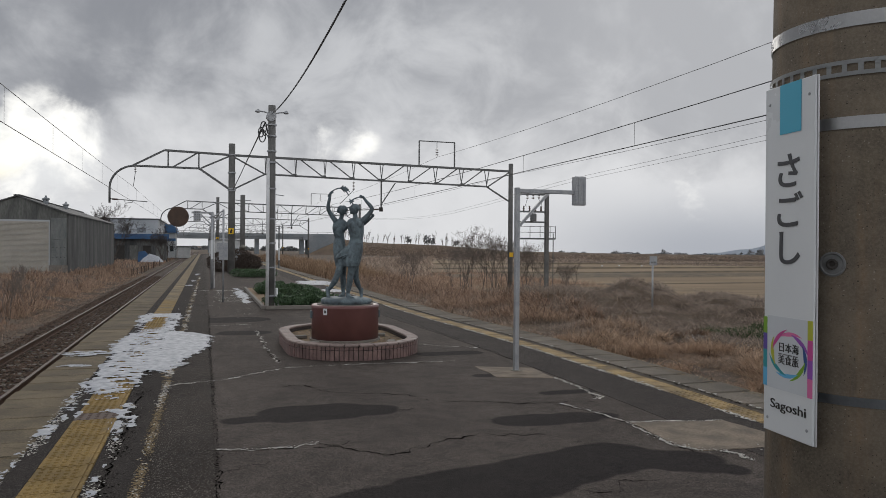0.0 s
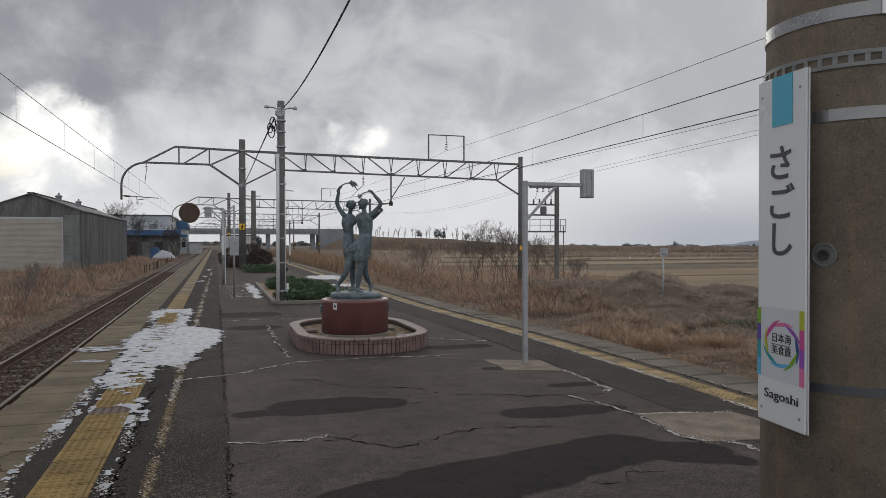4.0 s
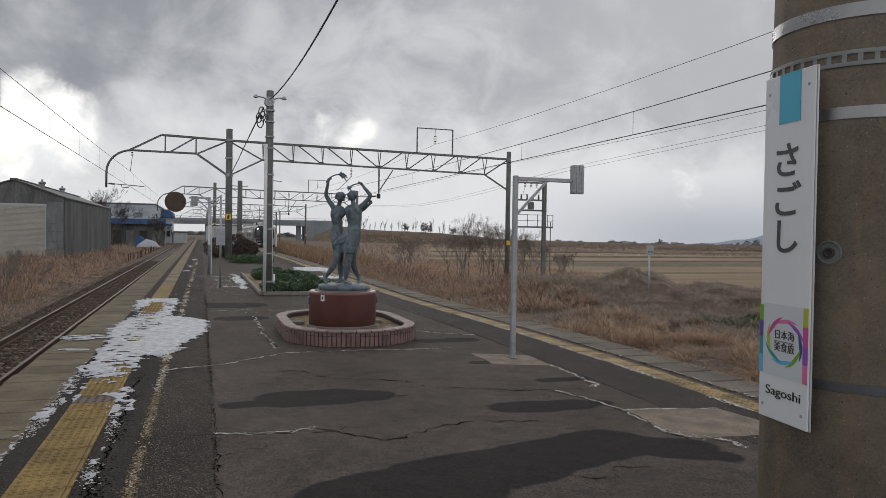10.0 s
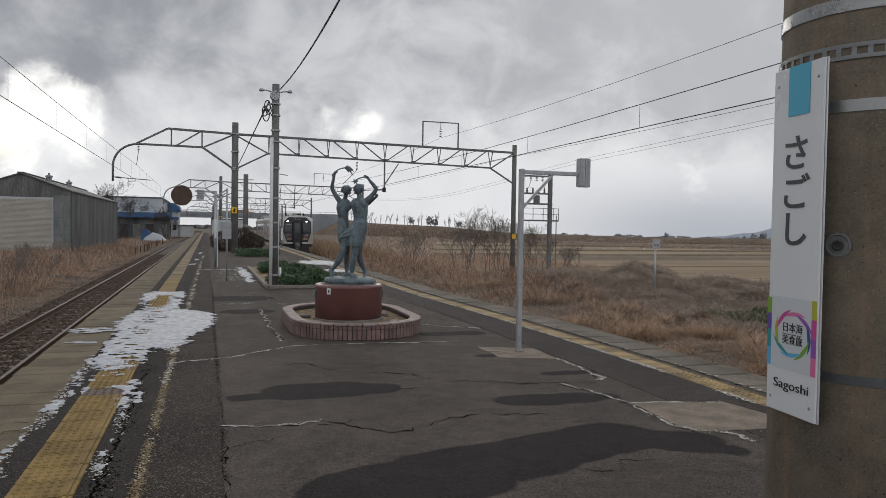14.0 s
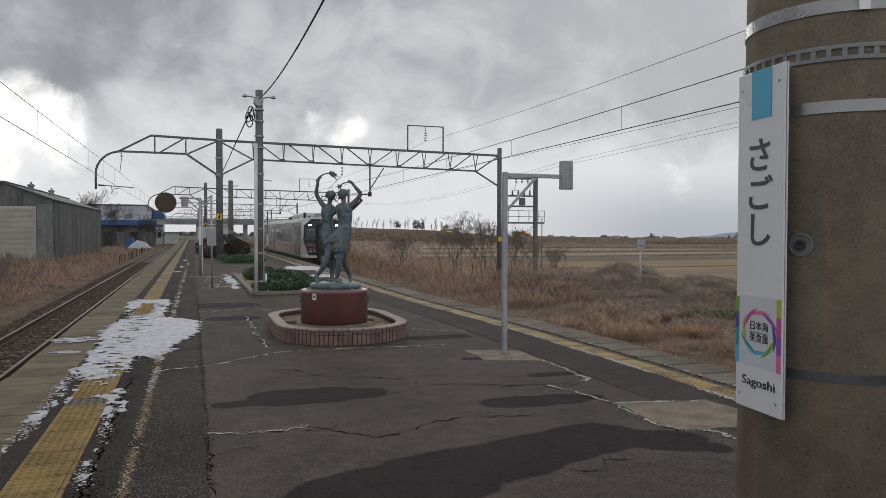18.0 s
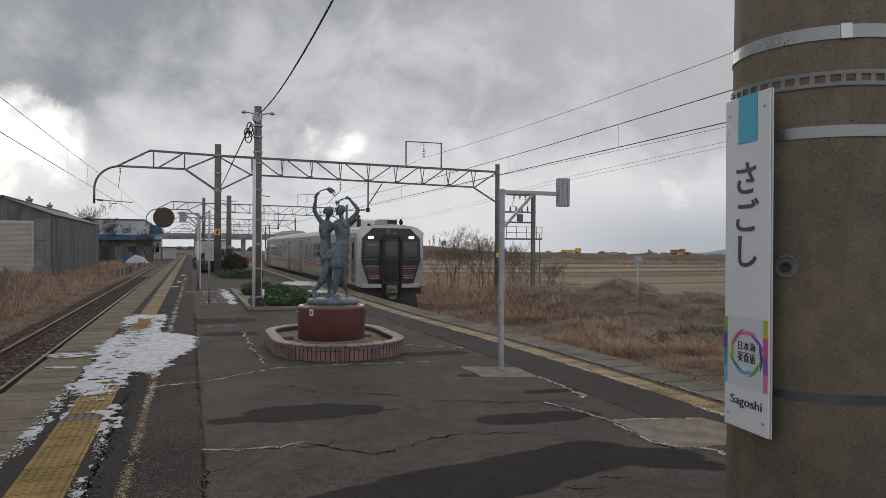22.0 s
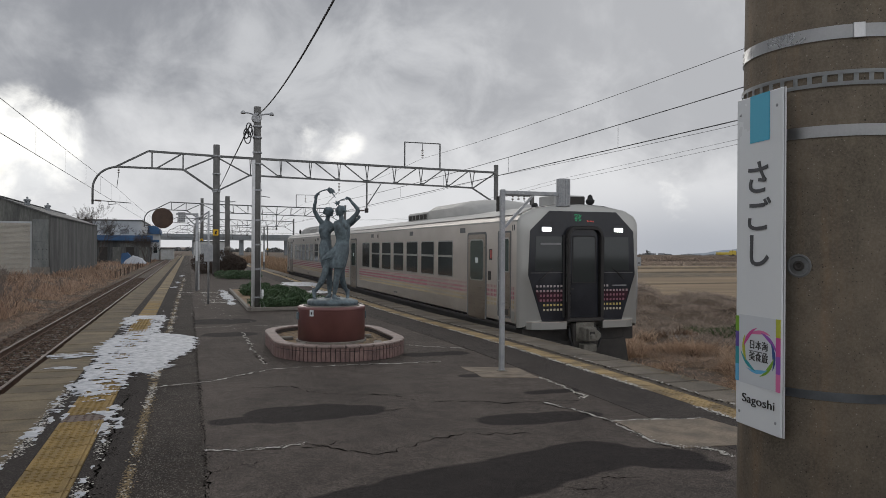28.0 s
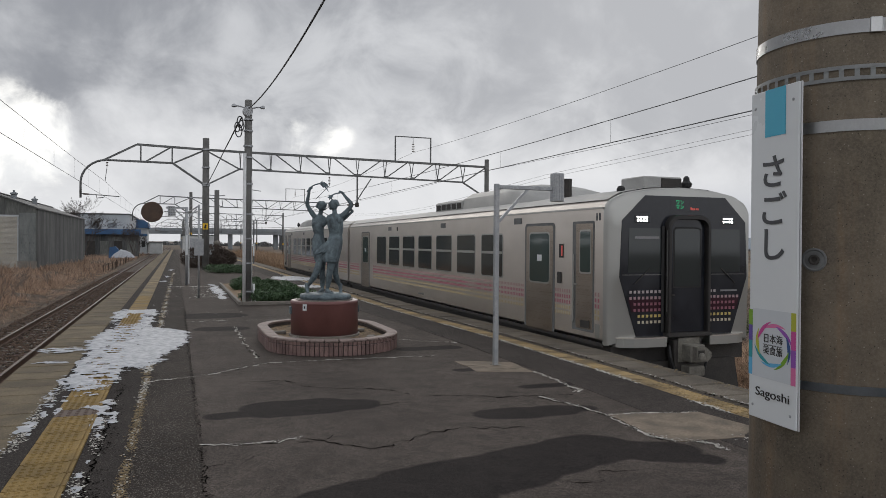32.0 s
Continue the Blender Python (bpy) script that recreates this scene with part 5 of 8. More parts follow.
gown([(0.178, -0.09, 1.060, 0.106, 0.083), (0.172, -0.09, 1.00, 0.116, 0.098), (0.155, -0.095, 0.92, 0.132, 0.122), (0.130, -0.10, 0.83, 0.145, 0.138), (0.105, -0.10, 0.75, 0.152, 0.145), (0.090, -0.10, 0.68, 0.146, 0.145), (0.095, -0.10, 0.610, 0.125, 0.135)], 0.075, k=9, twist=2.4)
gown([(0.11, -0.12, 0.98, 0.045, 0.045), (0.04, -0.15, 0.90, 0.075, 0.055), (-0.03, -0.17, 0.83, 0.080, 0.050), (-0.09, -0.18, 0.775, 0.062, 0.040), (-0.125, -0.18, 0.735, 0.030, 0.026)], 0.10, k=6, twist=1.5)
for i in range(7):
    u = i / 6
    limb((0.26 - 0.10 * u, -0.17 - 0.02 * math.sin(3 * u), 1.00 - 0.02 * u, 0.006), (0.22 - 0.17 * u, -0.215, 0.86 - 0.03 * u, 0.011), (0.18 - 0.27 * u, -0.215, 0.67 + 0.09 * u, 0.009))
limb((0.255, -0.10, 1.350, 0.050), (0.300, -0.10, 1.385, 0.046), (0.385, -0.10, 1.475, 0.038), (0.428, -0.095, 1.550, 0.034), (0.395, -0.08, 1.610, 0.032), (0.340, -0.06, 1.675, 0.026), (0.300, -0.05, 1.728, 0.021))
ball(0.282, -0.05, 1.748, 0.030, 0.020, 0.024, 30)
for dx, dz in ((-0.052, 0.026), (-0.060, 0.008), (-0.050, -0.008)):
    limb((0.280, -0.05, 1.750, 0.011), (0.280 + dx * 0.6, -0.05, 1.752 + dz, 0.009), (0.280 + dx, -0.045, 1.748 + dz, 0.006))
limb((0.262, -0.05, 1.752, 0.010), (0.190, -0.06, 1.738, 0.011), (0.130, -0.07, 1.712, 0.012), (0.080, -0.08, 1.672, 0.013))
for dx, dz in ((-0.035, -0.010), (-0.010, -0.045), (0.030, -0.040), (-0.020, 0.030), (0.045, 0.0)):
    limb((0.085, -0.08, 1.676, 0.012), (0.085 + dx, -0.08, 1.676 + dz, 0.010))
limb((0.075, -0.09, 1.345, 0.042), (0.01, 0.0, 1.25, 0.036), (-0.08, 0.10, 1.17, 0.030), (-0.17, 0.13, 1.12, 0.024))
limb((0.120, -0.12, 0.68, 0.084), (0.105, -0.125, 0.56, 0.066), (0.080, -0.13, 0.44, 0.050), (0.070, -0.115, 0.34, 0.051), (0.055, -0.10, 0.24, 0.040), (0.045, -0.10, 0.155, 0.027))
foot((0.040, -0.075, 0.125), (0.045, -0.10, 0.155), (0.085, -0.19, 0.115), (0.130, -0.235, 0.110))
limb((0.145, -0.07, 0.66, 0.080), (0.160, 0.0, 0.53, 0.062), (0.178, 0.06, 0.42, 0.047), (0.200, 0.10, 0.34, 0.047), (0.238, 0.12, 0.25, 0.034), (0.262, 0.13, 0.20, 0.026))
foot((0.278, 0.155, 0.225), (0.262, 0.13, 0.205), (0.268, 0.05, 0.125), (0.255, 0.0, 0.108))
# farther dancer: in profile, leaning in with her face lifted
ball(-0.045, 0.09, 1.535, 0.064, 0.076, 0.086, 22)
ball(-0.078, 0.11, 1.560, 0.054, 0.066, 0.058, 25)
ball(-0.112, 0.12, 1.530, 0.034, 0.040, 0.040)
ball(0.006, 0.07, 1.535, 0.026, 0.034, 0.046, 25)
ball(0.026, 0.06, 1.552, 0.012, 0.012, 0.013)
ball(-0.008, 0.07, 1.485, 0.032, 0.034, 0.024, 20)
limb((-0.055, 0.11, 1.470, 0.038), (-0.068, 0.12, 1.41, 0.037), (-0.080, 0.13, 1.36, 0.052))
gown([(-0.080, 0.13, 1.385, 0.050, 0.045), (-0.085, 0.13, 1.355, 0.098, 0.062), (-0.095, 0.125, 1.305, 0.112, 0.080), (-0.108, 0.11, 1.225, 0.104, 0.104), (-0.105, 0.10, 1.15, 0.090, 0.092), (-0.095, 0.10, 1.08, 0.082, 0.080), (-0.095, 0.10, 1.03, 0.084, 0.080)])
ball(-0.165, 0.06, 1.235, 0.042, 0.050, 0.050, 20)
gown([(-0.095, 0.10, 1.055, 0.084, 0.082), (-0.098, 0.10, 0.98, 0.098, 0.098), (-0.095, 0.09, 0.89, 0.106, 0.118), (-0.085, 0.08, 0.79, 0.104, 0.128), (-0.075, 0.07, 0.70, 0.098, 0.132), (-0.068, 0.06, 0.605, 0.086, 0.128)], 0.075, k=8, twist=-1.6)
for i in range(5):
    u = i / 4
    limb((-0.15 + 0.06 * u, 0.0, 0.97, 0.006), (-0.175 + 0.07 * u, -0.045, 0.82, 0.010), (-0.155 + 0.08 * u, -0.055, 0.64, 0.008))
limb((-0.150, 0.12, 1.345, 0.048), (-0.185, 0.11, 1.385, 0.044), (-0.240, 0.09, 1.465, 0.037), (-0.280, 0.07, 1.545, 0.033), (-0.284, 0.06, 1.60, 0.031), (-0.268, 0.045, 1.69, 0.026), (-0.252, 0.035, 1.775, 0.021))
ball(-0.245, 0.03, 1.805, 0.024, 0.020, 0.036, 15)
for dx, dz in ((0.030, 0.030), (0.040, 0.015), (0.035, 0.0)):
    limb((-0.240, 0.03, 1.812, 0.011), (-0.240 + dx, 0.025, 1.812 + dz, 0.007))
limb((0.02, 0.14, 1.30, 0.044), (0.18, 0.10, 1.265, 0.040), (0.30, 0.04, 1.315, 0.032), (0.385, 0.0, 1.385, 0.026), (0.425, -0.02, 1.42, 0.022))
ball(0.445, -0.02, 1.450, 0.028, 0.022, 0.034, -20)
limb((-0.290, 0.03, 1.760, 0.009), (-0.235, 0.025, 1.830, 0.011), (-0.150, 0.01, 1.880, 0.011), (-0.05, 0.0, 1.900, 0.012))
for dx, dz in ((0.135, -0.020), (0.150, -0.060), (0.120, -0.100), (0.085, 0.030), (0.140, -0.130), (0.040, 0.050), (0.060, -0.075), (0.105, 0.005), (0.095, -0.055)):
    limb((-0.08, 0.0, 1.893, 0.010), (-0.08 + dx * 0.6, 0.012, 1.895 + dz * 0.4, 0.013), (-0.08 + dx, 0.0, 1.895 + dz, 0.005))
limb((-0.050, -0.02, 0.68, 0.080), (-0.085, -0.05, 0.57, 0.068), (-0.130, -0.07, 0.46, 0.052), (-0.170, -0.06, 0.37, 0.050), (-0.225, -0.01, 0.28, 0.037), (-0.268, 0.03, 0.215, 0.026))
foot((-0.295, 0.05, 0.235), (-0.270, 0.03, 0.215), (-0.275, -0.03, 0.130), (-0.255, -0.075, 0.110))
limb((-0.045, 0.09, 0.66, 0.076), (-0.042, 0.10, 0.53, 0.060), (-0.036, 0.10, 0.43, 0.047), (-0.030, 0.11, 0.34, 0.048), (-0.030, 0.11, 0.23, 0.036), (-0.028, 0.10, 0.15, 0.026))
foot((-0.025, 0.13, 0.125), (-0.028, 0.10, 0.155), (-0.07, 0.02, 0.115), (-0.105, -0.03, 0.110))
dancers = to_object("dancers_statue", statue, M_BRONZE)
dancers.matrix_basis = pose(PX - 0.005, PY, 0.738, 0, 0, -10)
rm = dancers.modifiers.new("fuse", "REMESH")
rm.mode, rm.voxel_size, rm.use_smooth_shade = "VOXEL", 0.0065, True
sm = dancers.modifiers.new("soften", "SMOOTH")
sm.iterations, sm.factor = 2, 0.5
tagged(dancers, "green-grey patinated bronze statue of two dancers", "statue")

# ---------------------------------------------------------------- signal posts and boxes on the platform
post = thing("monitor_post", 4.08, 9.22, 0, "galvanised post with an arm holding a flat box", "post")
part("upright", box(-0.032, 0.032, -0.032, 0.032, 0.0, 2.49, 0.006), M_GALV, post)
part("arm", box(0.025, 0.87, -0.025, 0.025, 2.42, 2.475, 0.006), M_GALV, post)
part("brace", bar((0.03, 0, 1.97), (0.47, 0, 2.43), 0.035), M_GALV, post)
part("box", box(0.85, 1.025, -0.05, 0.05, 2.27, 2.67, 0.008), M_GALV, post)
for i in range(4):
    part("box_rib", box(0.862 + i * 0.040, 0.880 + i * 0.040, -0.058, -0.05, 2.285, 2.655, 0.003), M_GALV, post)
part("base_plate", box(-0.06, 0.06, -0.06, 0.06, 0.0035, 0.012, 0.003), M_COUPLER, post)
part("footing", prism([(-0.42, 0.48), (-0.44, 0.2), (-0.41, 0.0), (-0.45, -0.40), (-0.2, -0.49), (0.0, -0.55), (0.25, -0.65), (0.27, -0.3), (0.30, -0.1), (0.31, 0.16), (0.1, 0.24), (-0.15, 0.37)], 0.0, 0.0035), M_PATCH, post, "pale concrete footing")

mirror = thing("signal_disc_post", 0.31, 29.5, 0, "rusty round disc on a galvanised bracket post", "post")
part("upright", tube([(0, 0, 0), (0, 0, 2.95)], 0.055, 10), M_GALV, mirror, smooth=True)
part("arm", box(-0.75, 0.05, -0.035, 0.035, 2.90, 2.97, 0.006), M_GALV, mirror)
part("brace", bar((0, 0, 2.45), (-0.45, 0, 2.90), 0.05), M_GALV, mirror)
part("brace", bar((0.0, 0, 2.5), (0.36, 0, 2.90), 0.05), M_GALV, mirror)
part("conduit", tube([(0.08, 0, 0.03), (0.08, 0, 2.2)], 0.02, 6), M_CONDUIT, mirror)
part("bracket_box", box(-0.68, -0.42, -0.08, 0.08, 2.62, 3.0, 0.01), M_GALV, mirror)
for i in range(3):
    for j in range(4):
        part("bracket_hole", box(-0.64 + i * 0.08, -0.60 + i * 0.08, -0.086, -0.079, 2.66 + j * 0.085, 2.69 + j * 0.085), M_COLUMN, mirror)
dsc = lathe([(0.02, -0.02), (0.33, -0.02), (0.375, 0.0), (0.385, 0.035), (0.36, 0.05), (0.02, 0.05)], 40)
bmesh.ops.rotate(dsc, verts=dsc.verts[:], matrix=Matrix.Rotation(math.pi / 2, 3, "X"))
bmesh.ops.translate(dsc, verts=dsc.verts[:], vec=(-1.23, -0.02, 2.76))
part("disc", dsc, M_RUST, mirror, "rusty brown disc")
part("label_strip", box(-0.045, 0.045, -0.062, -0.054, 1.15, 1.9), M_WHITE, mirror)

board = thing("platform_board", 0.57, 22.7, 0, "thin grey post with a blank grey board", "sign")
part("post", tube([(0, 0, 0), (0, 0, 2.75)], 0.030, 8), M_GALV, board, smooth=True)
part("arm", tube([(0, 0, 2.72), (-0.25, 0, 2.55), (-0.42, 0, 2.50)], 0.022, 6), M_GALV, board)
part("board", box(-0.13, 0.13, -0.05, -0.035, 1.25, 1.75, 0.004), M_GALV, board)

tower = thing("lighting_mast", 2.65, 55.0, 0, "dark pole with small arms and a round lamp", "pole")
part("shaft", tube([(0, 0, -0.02), (0, 0, 5.37)], [0.20, 0.17], 12), M_COLUMN, tower, smooth=True)
for s in (-1, 1):
    part("arm", bar((0, 0, 4.95), (s * 0.55, 0, 5.0), 0.06), M_GALV, tower)
part("round_lamp", lathe([(0.05, 1.35), (0.24, 1.5), (0.24, 1.6), (0.05, 1.75)], 14, cx=0.0, cy=-0.3), M_COUPLER, tower)

hut = thing("equipment_hut", 2.05, 76.0, 0, "small off-white equipment hut on the platform", "hut")
part("wall_body", box(-1.6, 1.6, -1.2, 1.2, 0, 2.2, 0.02), M_HUT, hut)
part("roof", box(-1.7, 1.7, -1.3, 1.3, 2.2, 2.3, 0.02), M_SHEDROOF, hut)
part("door", box(-0.9, -0.1, -1.225, -1.198, 0.05, 1.95), M_GALV, hut)
part("cabinet", box(0.5, 1.3, -1.45, -1.2, 0, 1.5, 0.02), M_PALEWALL, hut)

stripe = thing("marker_pole", 5.35, 56.0, 0, "thin striped marker pole at the platform edge", "pole")
part("pole", tube([(0, 0, 0), (0, 0, 3.2)], 0.05, 8), M_TRUSS, stripe)
part("white_band", tube([(0, 0, 0.6), (0, 0, 1.5)], 0.056, 8), M_WHITE, stripe)

# ---------------------------------------------------------------- planting on the platform
bed = thing("planting_bed", 0, 0, 0, "concrete-edged planting bed beside the lamp pole", "planter")
for x0, x1, y0, y1 in ((1.48, 1.57, 19.7, 29.0), (1.57, 4.09, 19.65, 19.74), (4.0, 4.09, 19.74, 29.0)):
    part("edge_kerb", box(x0, x1, y0, y1, 0.0, 0.10, 0.012), M_CONC, bed)
part("soil", box(1.57, 4.0, 19.74, 29.0, 0.0, 0.06), M_SOIL, bed)
rnd = random.Random(5)
for i in range(24):
    x, y = (1.85 + 0.17 * i, 20.1 + 0.1 * (i % 3)) if i < 9 else (rnd.uniform(1.95, 3.5), rnd.uniform(20.6, 28.0))
    h = rnd.uniform(0.14, 0.23)
    sh = thing("evergreen_shrub", x, y, 0.05, "low rounded dark green shrub in the planting bed", "shrub", "shrubs in the bed")
    part("stem", tube([(0, 0, 0), (0.02, 0, 0.15)], 0.015, 5), M_BARK, sh)
    lumps = [(rnd.uniform(-0.22, 0.22), rnd.uniform(-0.2, 0.2), h * rnd.uniform(0.7, 1.1), 0.24, 0.24, h * 0.8) for _ in range(5)]
    leaf_cloud("crown", lumps, 300, 0.036, M_SHRUB, sh, 40 + i)
for i in range(7):
    x, y = 1.75 + 0.28 * i, 40.3 + rnd.uniform(-0.6, 0.6)
    sh = thing("evergreen_shrub", x, y, 0.0, "low green shrub on the platform", "shrub", "shrubs in the bed")
    part("stem", tube([(0, 0, 0), (0.02, 0, 0.15)], 0.02, 5), M_BARK, sh)
    leaf_cloud("crown", [(rnd.uniform(-0.2, 0.2), rnd.uniform(-0.3, 0.3), 0.22, 0.32, 0.35, 0.22) for _ in range(3)], 220, 0.04, M_SHRUB, sh, 70 + i)
for i, (x, r, h) in enumerate(((1.0, 0.85, 0.62), (2.0, 1.0, 0.72), (2.75, 0.85, 0.55))):
    sh = thing("brown_hedge", x, 48.5 + 0.4 * i, 0.0, "round dark brown leafless hedge bush", "shrub", "brown hedge bushes")
    part("stem", tube([(0, 0, 0), (0.03, 0, 0.3)], 0.04, 5), M_BARK, sh)
    leaf_cloud("crown", [(rnd.uniform(-0.15, 0.15), 0, h, r, 0.7, h * 1.05) for _ in range(2)], 2200, 0.045, M_BROWNBUSH, sh, 90 + i)

# ---------------------------------------------------------------- beside the right-hand track
frame_mast = thing("transformer_mast", 20.7, 42.0, 0, "dark steel mast with crossbeams, insulators and a work platform", "mast")
base_z = ground_z(20.7, 42.0) - 0.1
part("upright", box(-0.11, 0.11, -0.11, 0.11, base_z, 5.33), M_COLUMN, frame_mast)
part("upright", tube([(0.52, 0.1, base_z), (0.52, 0.1, 2.6)], 0.03, 6), M_COLUMN, frame_mast)
for z, x0, x1 in ((5.05, -1.9, 0.1), (3.95, -2.0, 0.15), (3.30, -2.0, 0.15), (2.25, -2.1, 0.6)):
    part("crossbeam", box(x0, x1, -0.06, 0.06, z - 0.05, z + 0.05), M_TRUSS, frame_mast)
for x in (-1.6, -1.2, -0.8, -0.4):
    part("insulator", lathe([(0.05, 4.0), (0.075, 4.05), (0.04, 4.09), (0.075, 4.14), (0.04, 4.2), (0.06, 4.3)], 8, cx=x), M_INS, frame_mast)
part("transformer", lathe([(0.18, 3.36), (0.2, 3.41), (0.2, 3.78), (0.16, 3.84)], 14, cx=-1.0, cy=-0.15), M_TRUSS, frame_mast)
for x in (-1.35, -0.95, -0.55):
    part("hanging_insulator", insulator((x, 0, 5.0), n=3, r=0.085), M_INS, frame_mast)
for x in (-1.9, -1.2, -0.5, 0.2, 0.58):
    part("rail_post", bar((x, -0.1, 2.25), (x, -0.1, 3.05), 0.03), M_TRUSS, frame_mast)
part("guard_rail", bar((-1.95, -0.1, 3.02), (0.6, -0.1, 3.02), 0.03), M_TRUSS, frame_mast)
part("guard_rail", bar((-1.95, -0.1, 2.65), (0.6, -0.1, 2.65), 0.03), M_TRUSS, frame_mast)
part("jumper", tube([(-1.35, 0, 4.75), (-1.5, 0, 4.3), (-1.2, 0, 4.3)], 0.015, 5), M_WIRE, frame_mast)
part("jumper", tube([(-0.55, 0, 4.75), (-0.35, 0, 4.45), (-0.4, 0, 4.3)], 0.015, 5), M_WIRE, frame_mast)

marker = thing("trackside_marker", 16.64, 24.5, 0, "slim galvanised post with a small grey plate", "post")
mz = ground_z(16.64, 24.5) - 0.15
part("post", tube([(0, 0, min(mz, -0.9)), (0, 0, 1.12)], 0.035, 8), M_GALV, marker, smooth=True)
part("plate", box(-0.17, 0.17, -0.05, -0.035, 1.02, 1.38, 0.004), M_GALV, marker)
part("writing_bar", box(-0.11, -0.02, -0.054, -0.051, 1.10, 1.17), M_TRUSS, marker)
part("writing_bar", box(0.02, 0.11, -0.054, -0.051, 1.10, 1.17), M_TRUSS, marker)

# ---------------------------------------------------------------- across the single track: sheds, works, trees
shed = thing("farm_shed", -14.25, 66.0, -1.0, "weathered grey sheet-metal shed with a cream roller shutter", "shed")
HW, EZ, RZ, LEN = 3.6, 5.22, 6.5, 32.0
part("gable_wall", slab_xz([(-HW, 0), (HW, 0), (HW, EZ), (0, RZ), (-HW, EZ)], 0.0, 0.15), M_SHEDGABLE, shed)
part("gable_wall", slab_xz([(-HW, 0), (HW, 0), (HW, EZ), (0, RZ), (-HW, EZ)], LEN - 0.15, LEN), M_SHEDGABLE, shed)
for s in (-1, 1):
    part("side_wall", box(s * HW - 0.06, s * HW + 0.06, 0.15, LEN - 0.15, 0, EZ), M_SHEDWALL, shed)
    for i in range(17):
        part("sheet_rib", box(s * (HW + 0.06) - 0.004, s * (HW + 0.06) + 0.004, 0.3 + i * 1.9, 0.33 + i * 1.9, 0.1, EZ - 0.05), M_SHEDWALL, shed)
    q = slab_xz([(s * (HW + 0.15), EZ - 0.07), (s * (HW + 0.15), EZ + 0.03), (0, RZ + 0.12), (0, RZ + 0.02)], -0.12, LEN + 0.2)
    part("roof_sheet", q, M_SHEDROOF, shed)
part("ridge_cap", box(-0.25, 0.25, -0.14, LEN + 0.2, RZ + 0.06, RZ + 0.17, 0.03), M_SHEDROOF, shed)
part("door_frame", slab_xz([(-3.26, 0), (2.36, 0), (2.36, 4.66), (-3.26, 4.66)], -0.05, 0.0), M_PALEWALL, shed)
for i in range(46):
    part("shutter_slat", box(-3.18, 2.27, -0.085, -0.052, 0.02 + i * 0.098, 0.110 + i * 0.098, 0.012), M_SHUTTER, shed)
part("wall_panel", box(2.42, 3.56, -0.06, 0.0, 1.02, 3.06), M_SHUTTERGREY, shed)
part("wall_panel", box(2.42, 3.56, -0.05, 0.0, 3.10, 4.84), M_SHUTTERGREY, shed)
for i in range(4):
    for z in (1.6, 2.4):
        part("bolt", box(2.56 + i * 0.28, 2.62 + i * 0.28, -0.075, -0.06, z, z + 0.06), M_UNDER, shed)
part("footing", box(2.30, 3.66, -0.12, 0.0, -0.2, 0.98), M_CONC, shed)
for y in (4.5, 14.0):
    part("roof_vent", lathe([(r, RZ - 0.45 + h) for r, h in ((0.22, 0), (0.22, 0.45), (0.30, 0.50), (0.30, 0.6), (0.08, 0.7), (0.08, 0.85))], 12, cx=1.2, cy=y), M_BRIDGE, shed)

works = thing("blue_warehouse", -10.0, 140.0, -1.0, "pale warehouse with a blue lower roof and blue awning", "building")
part("upper_wall", box(-9, 2.05, 0, 30, 3.5, 7.2), M_PALEWALL, works)
part("lower_wall", box(-9, 3.6, -4, 0, 0, 3.8), M_SHEDWALL, works)
part("lower_roof", slab_xz([(-9.3, 3.82), (4.1, 3.82), (4.1, 3.95), (-9.3, 3.95)], -4.7, 0.0), M_BLUE, works, "blue roof")
part("roof_fascia", box(-9.3, 4.1, -4.8, -4.72, 3.72, 4.62), M_BLUE, works, "blue fascia")
part("parapet", box(-9.1, 2.2, -0.1, 30, 7.2, 7.45), M_SHEDROOF, works)
for i in range(3):
    part("window", box(-7.5 + 3 * i, -6.0 + 3 * i, -0.04, 0.0, 4.9, 5.8), M_BRIDGE, works)
for i in range(5):
    part("doorway", box(-6.5 + 2.1 * i, -5.2 + 2.1 * i, -4.06, -4.0, 0.1, 2.6), M_UNDER if i % 2 else M_SHEDGABLE, works)
annex = thing("blue_works_building", -4.6, 162.0, -1.0, "small blue and white building by the line", "building")
part("wall", box(-4.8, -1.3, 0, 10, 0, 5.3), M_PALEWALL, annex)
part("roof", slab_xz([(-5.1, 5.3), (-0.9, 5.3), (-1.1, 6.4), (-2.0, 7.05), (-4.8, 7.05)], -0.4, 10.3), M_BLUE, annex)
part("band", box(-4.8, -1.2, -0.08, 0.0, 3.6, 4.1), M_BLUE, annex)
for i in range(3):
    part("window", box(-4.4 + 1.05 * i, -3.7 + 1.05 * i, -0.05, 0.0, 1.4, 2.6), M_WINDOW, annex)
part("lean_to", box(-0.9, 1.6, 2.0, 8.0, 0, 2.3), M_HUT, annex)
part("lean_to_roof", box(-1.1, 1.9, 1.8, 8.2, 2.3, 2.5), M_SHEDROOF, annex)
cover = to_object("blue_tarpaulin", slab_xz([(-0.75, 0), (0.75, 0), (0.6, 1.3), (0.2, 1.75), (-0.6, 1.6)], -0.5, 0.5), M_BLUE)
cover.matrix_basis = pose(-9.0, 120.6, -0.95)
tagged(cover, "blue tarpaulin over a stack beside the line", "tarpaulin")
tarp = bmesh.new()
folds = [[tarp.verts.new((-2.6 + 0.52 * i, -1.2 + 0.4 * j, -0.1 + max(0.0, 1 - ((i - 5) / 5.2) ** 2) * max(0.0, 1 - ((j - 3) / 3.0) ** 2) * (1.15 + 0.5 * noise.noise(Vector((i * 0.9, j * 0.9, 2)))))) for i in range(11)] for j in range(7)]
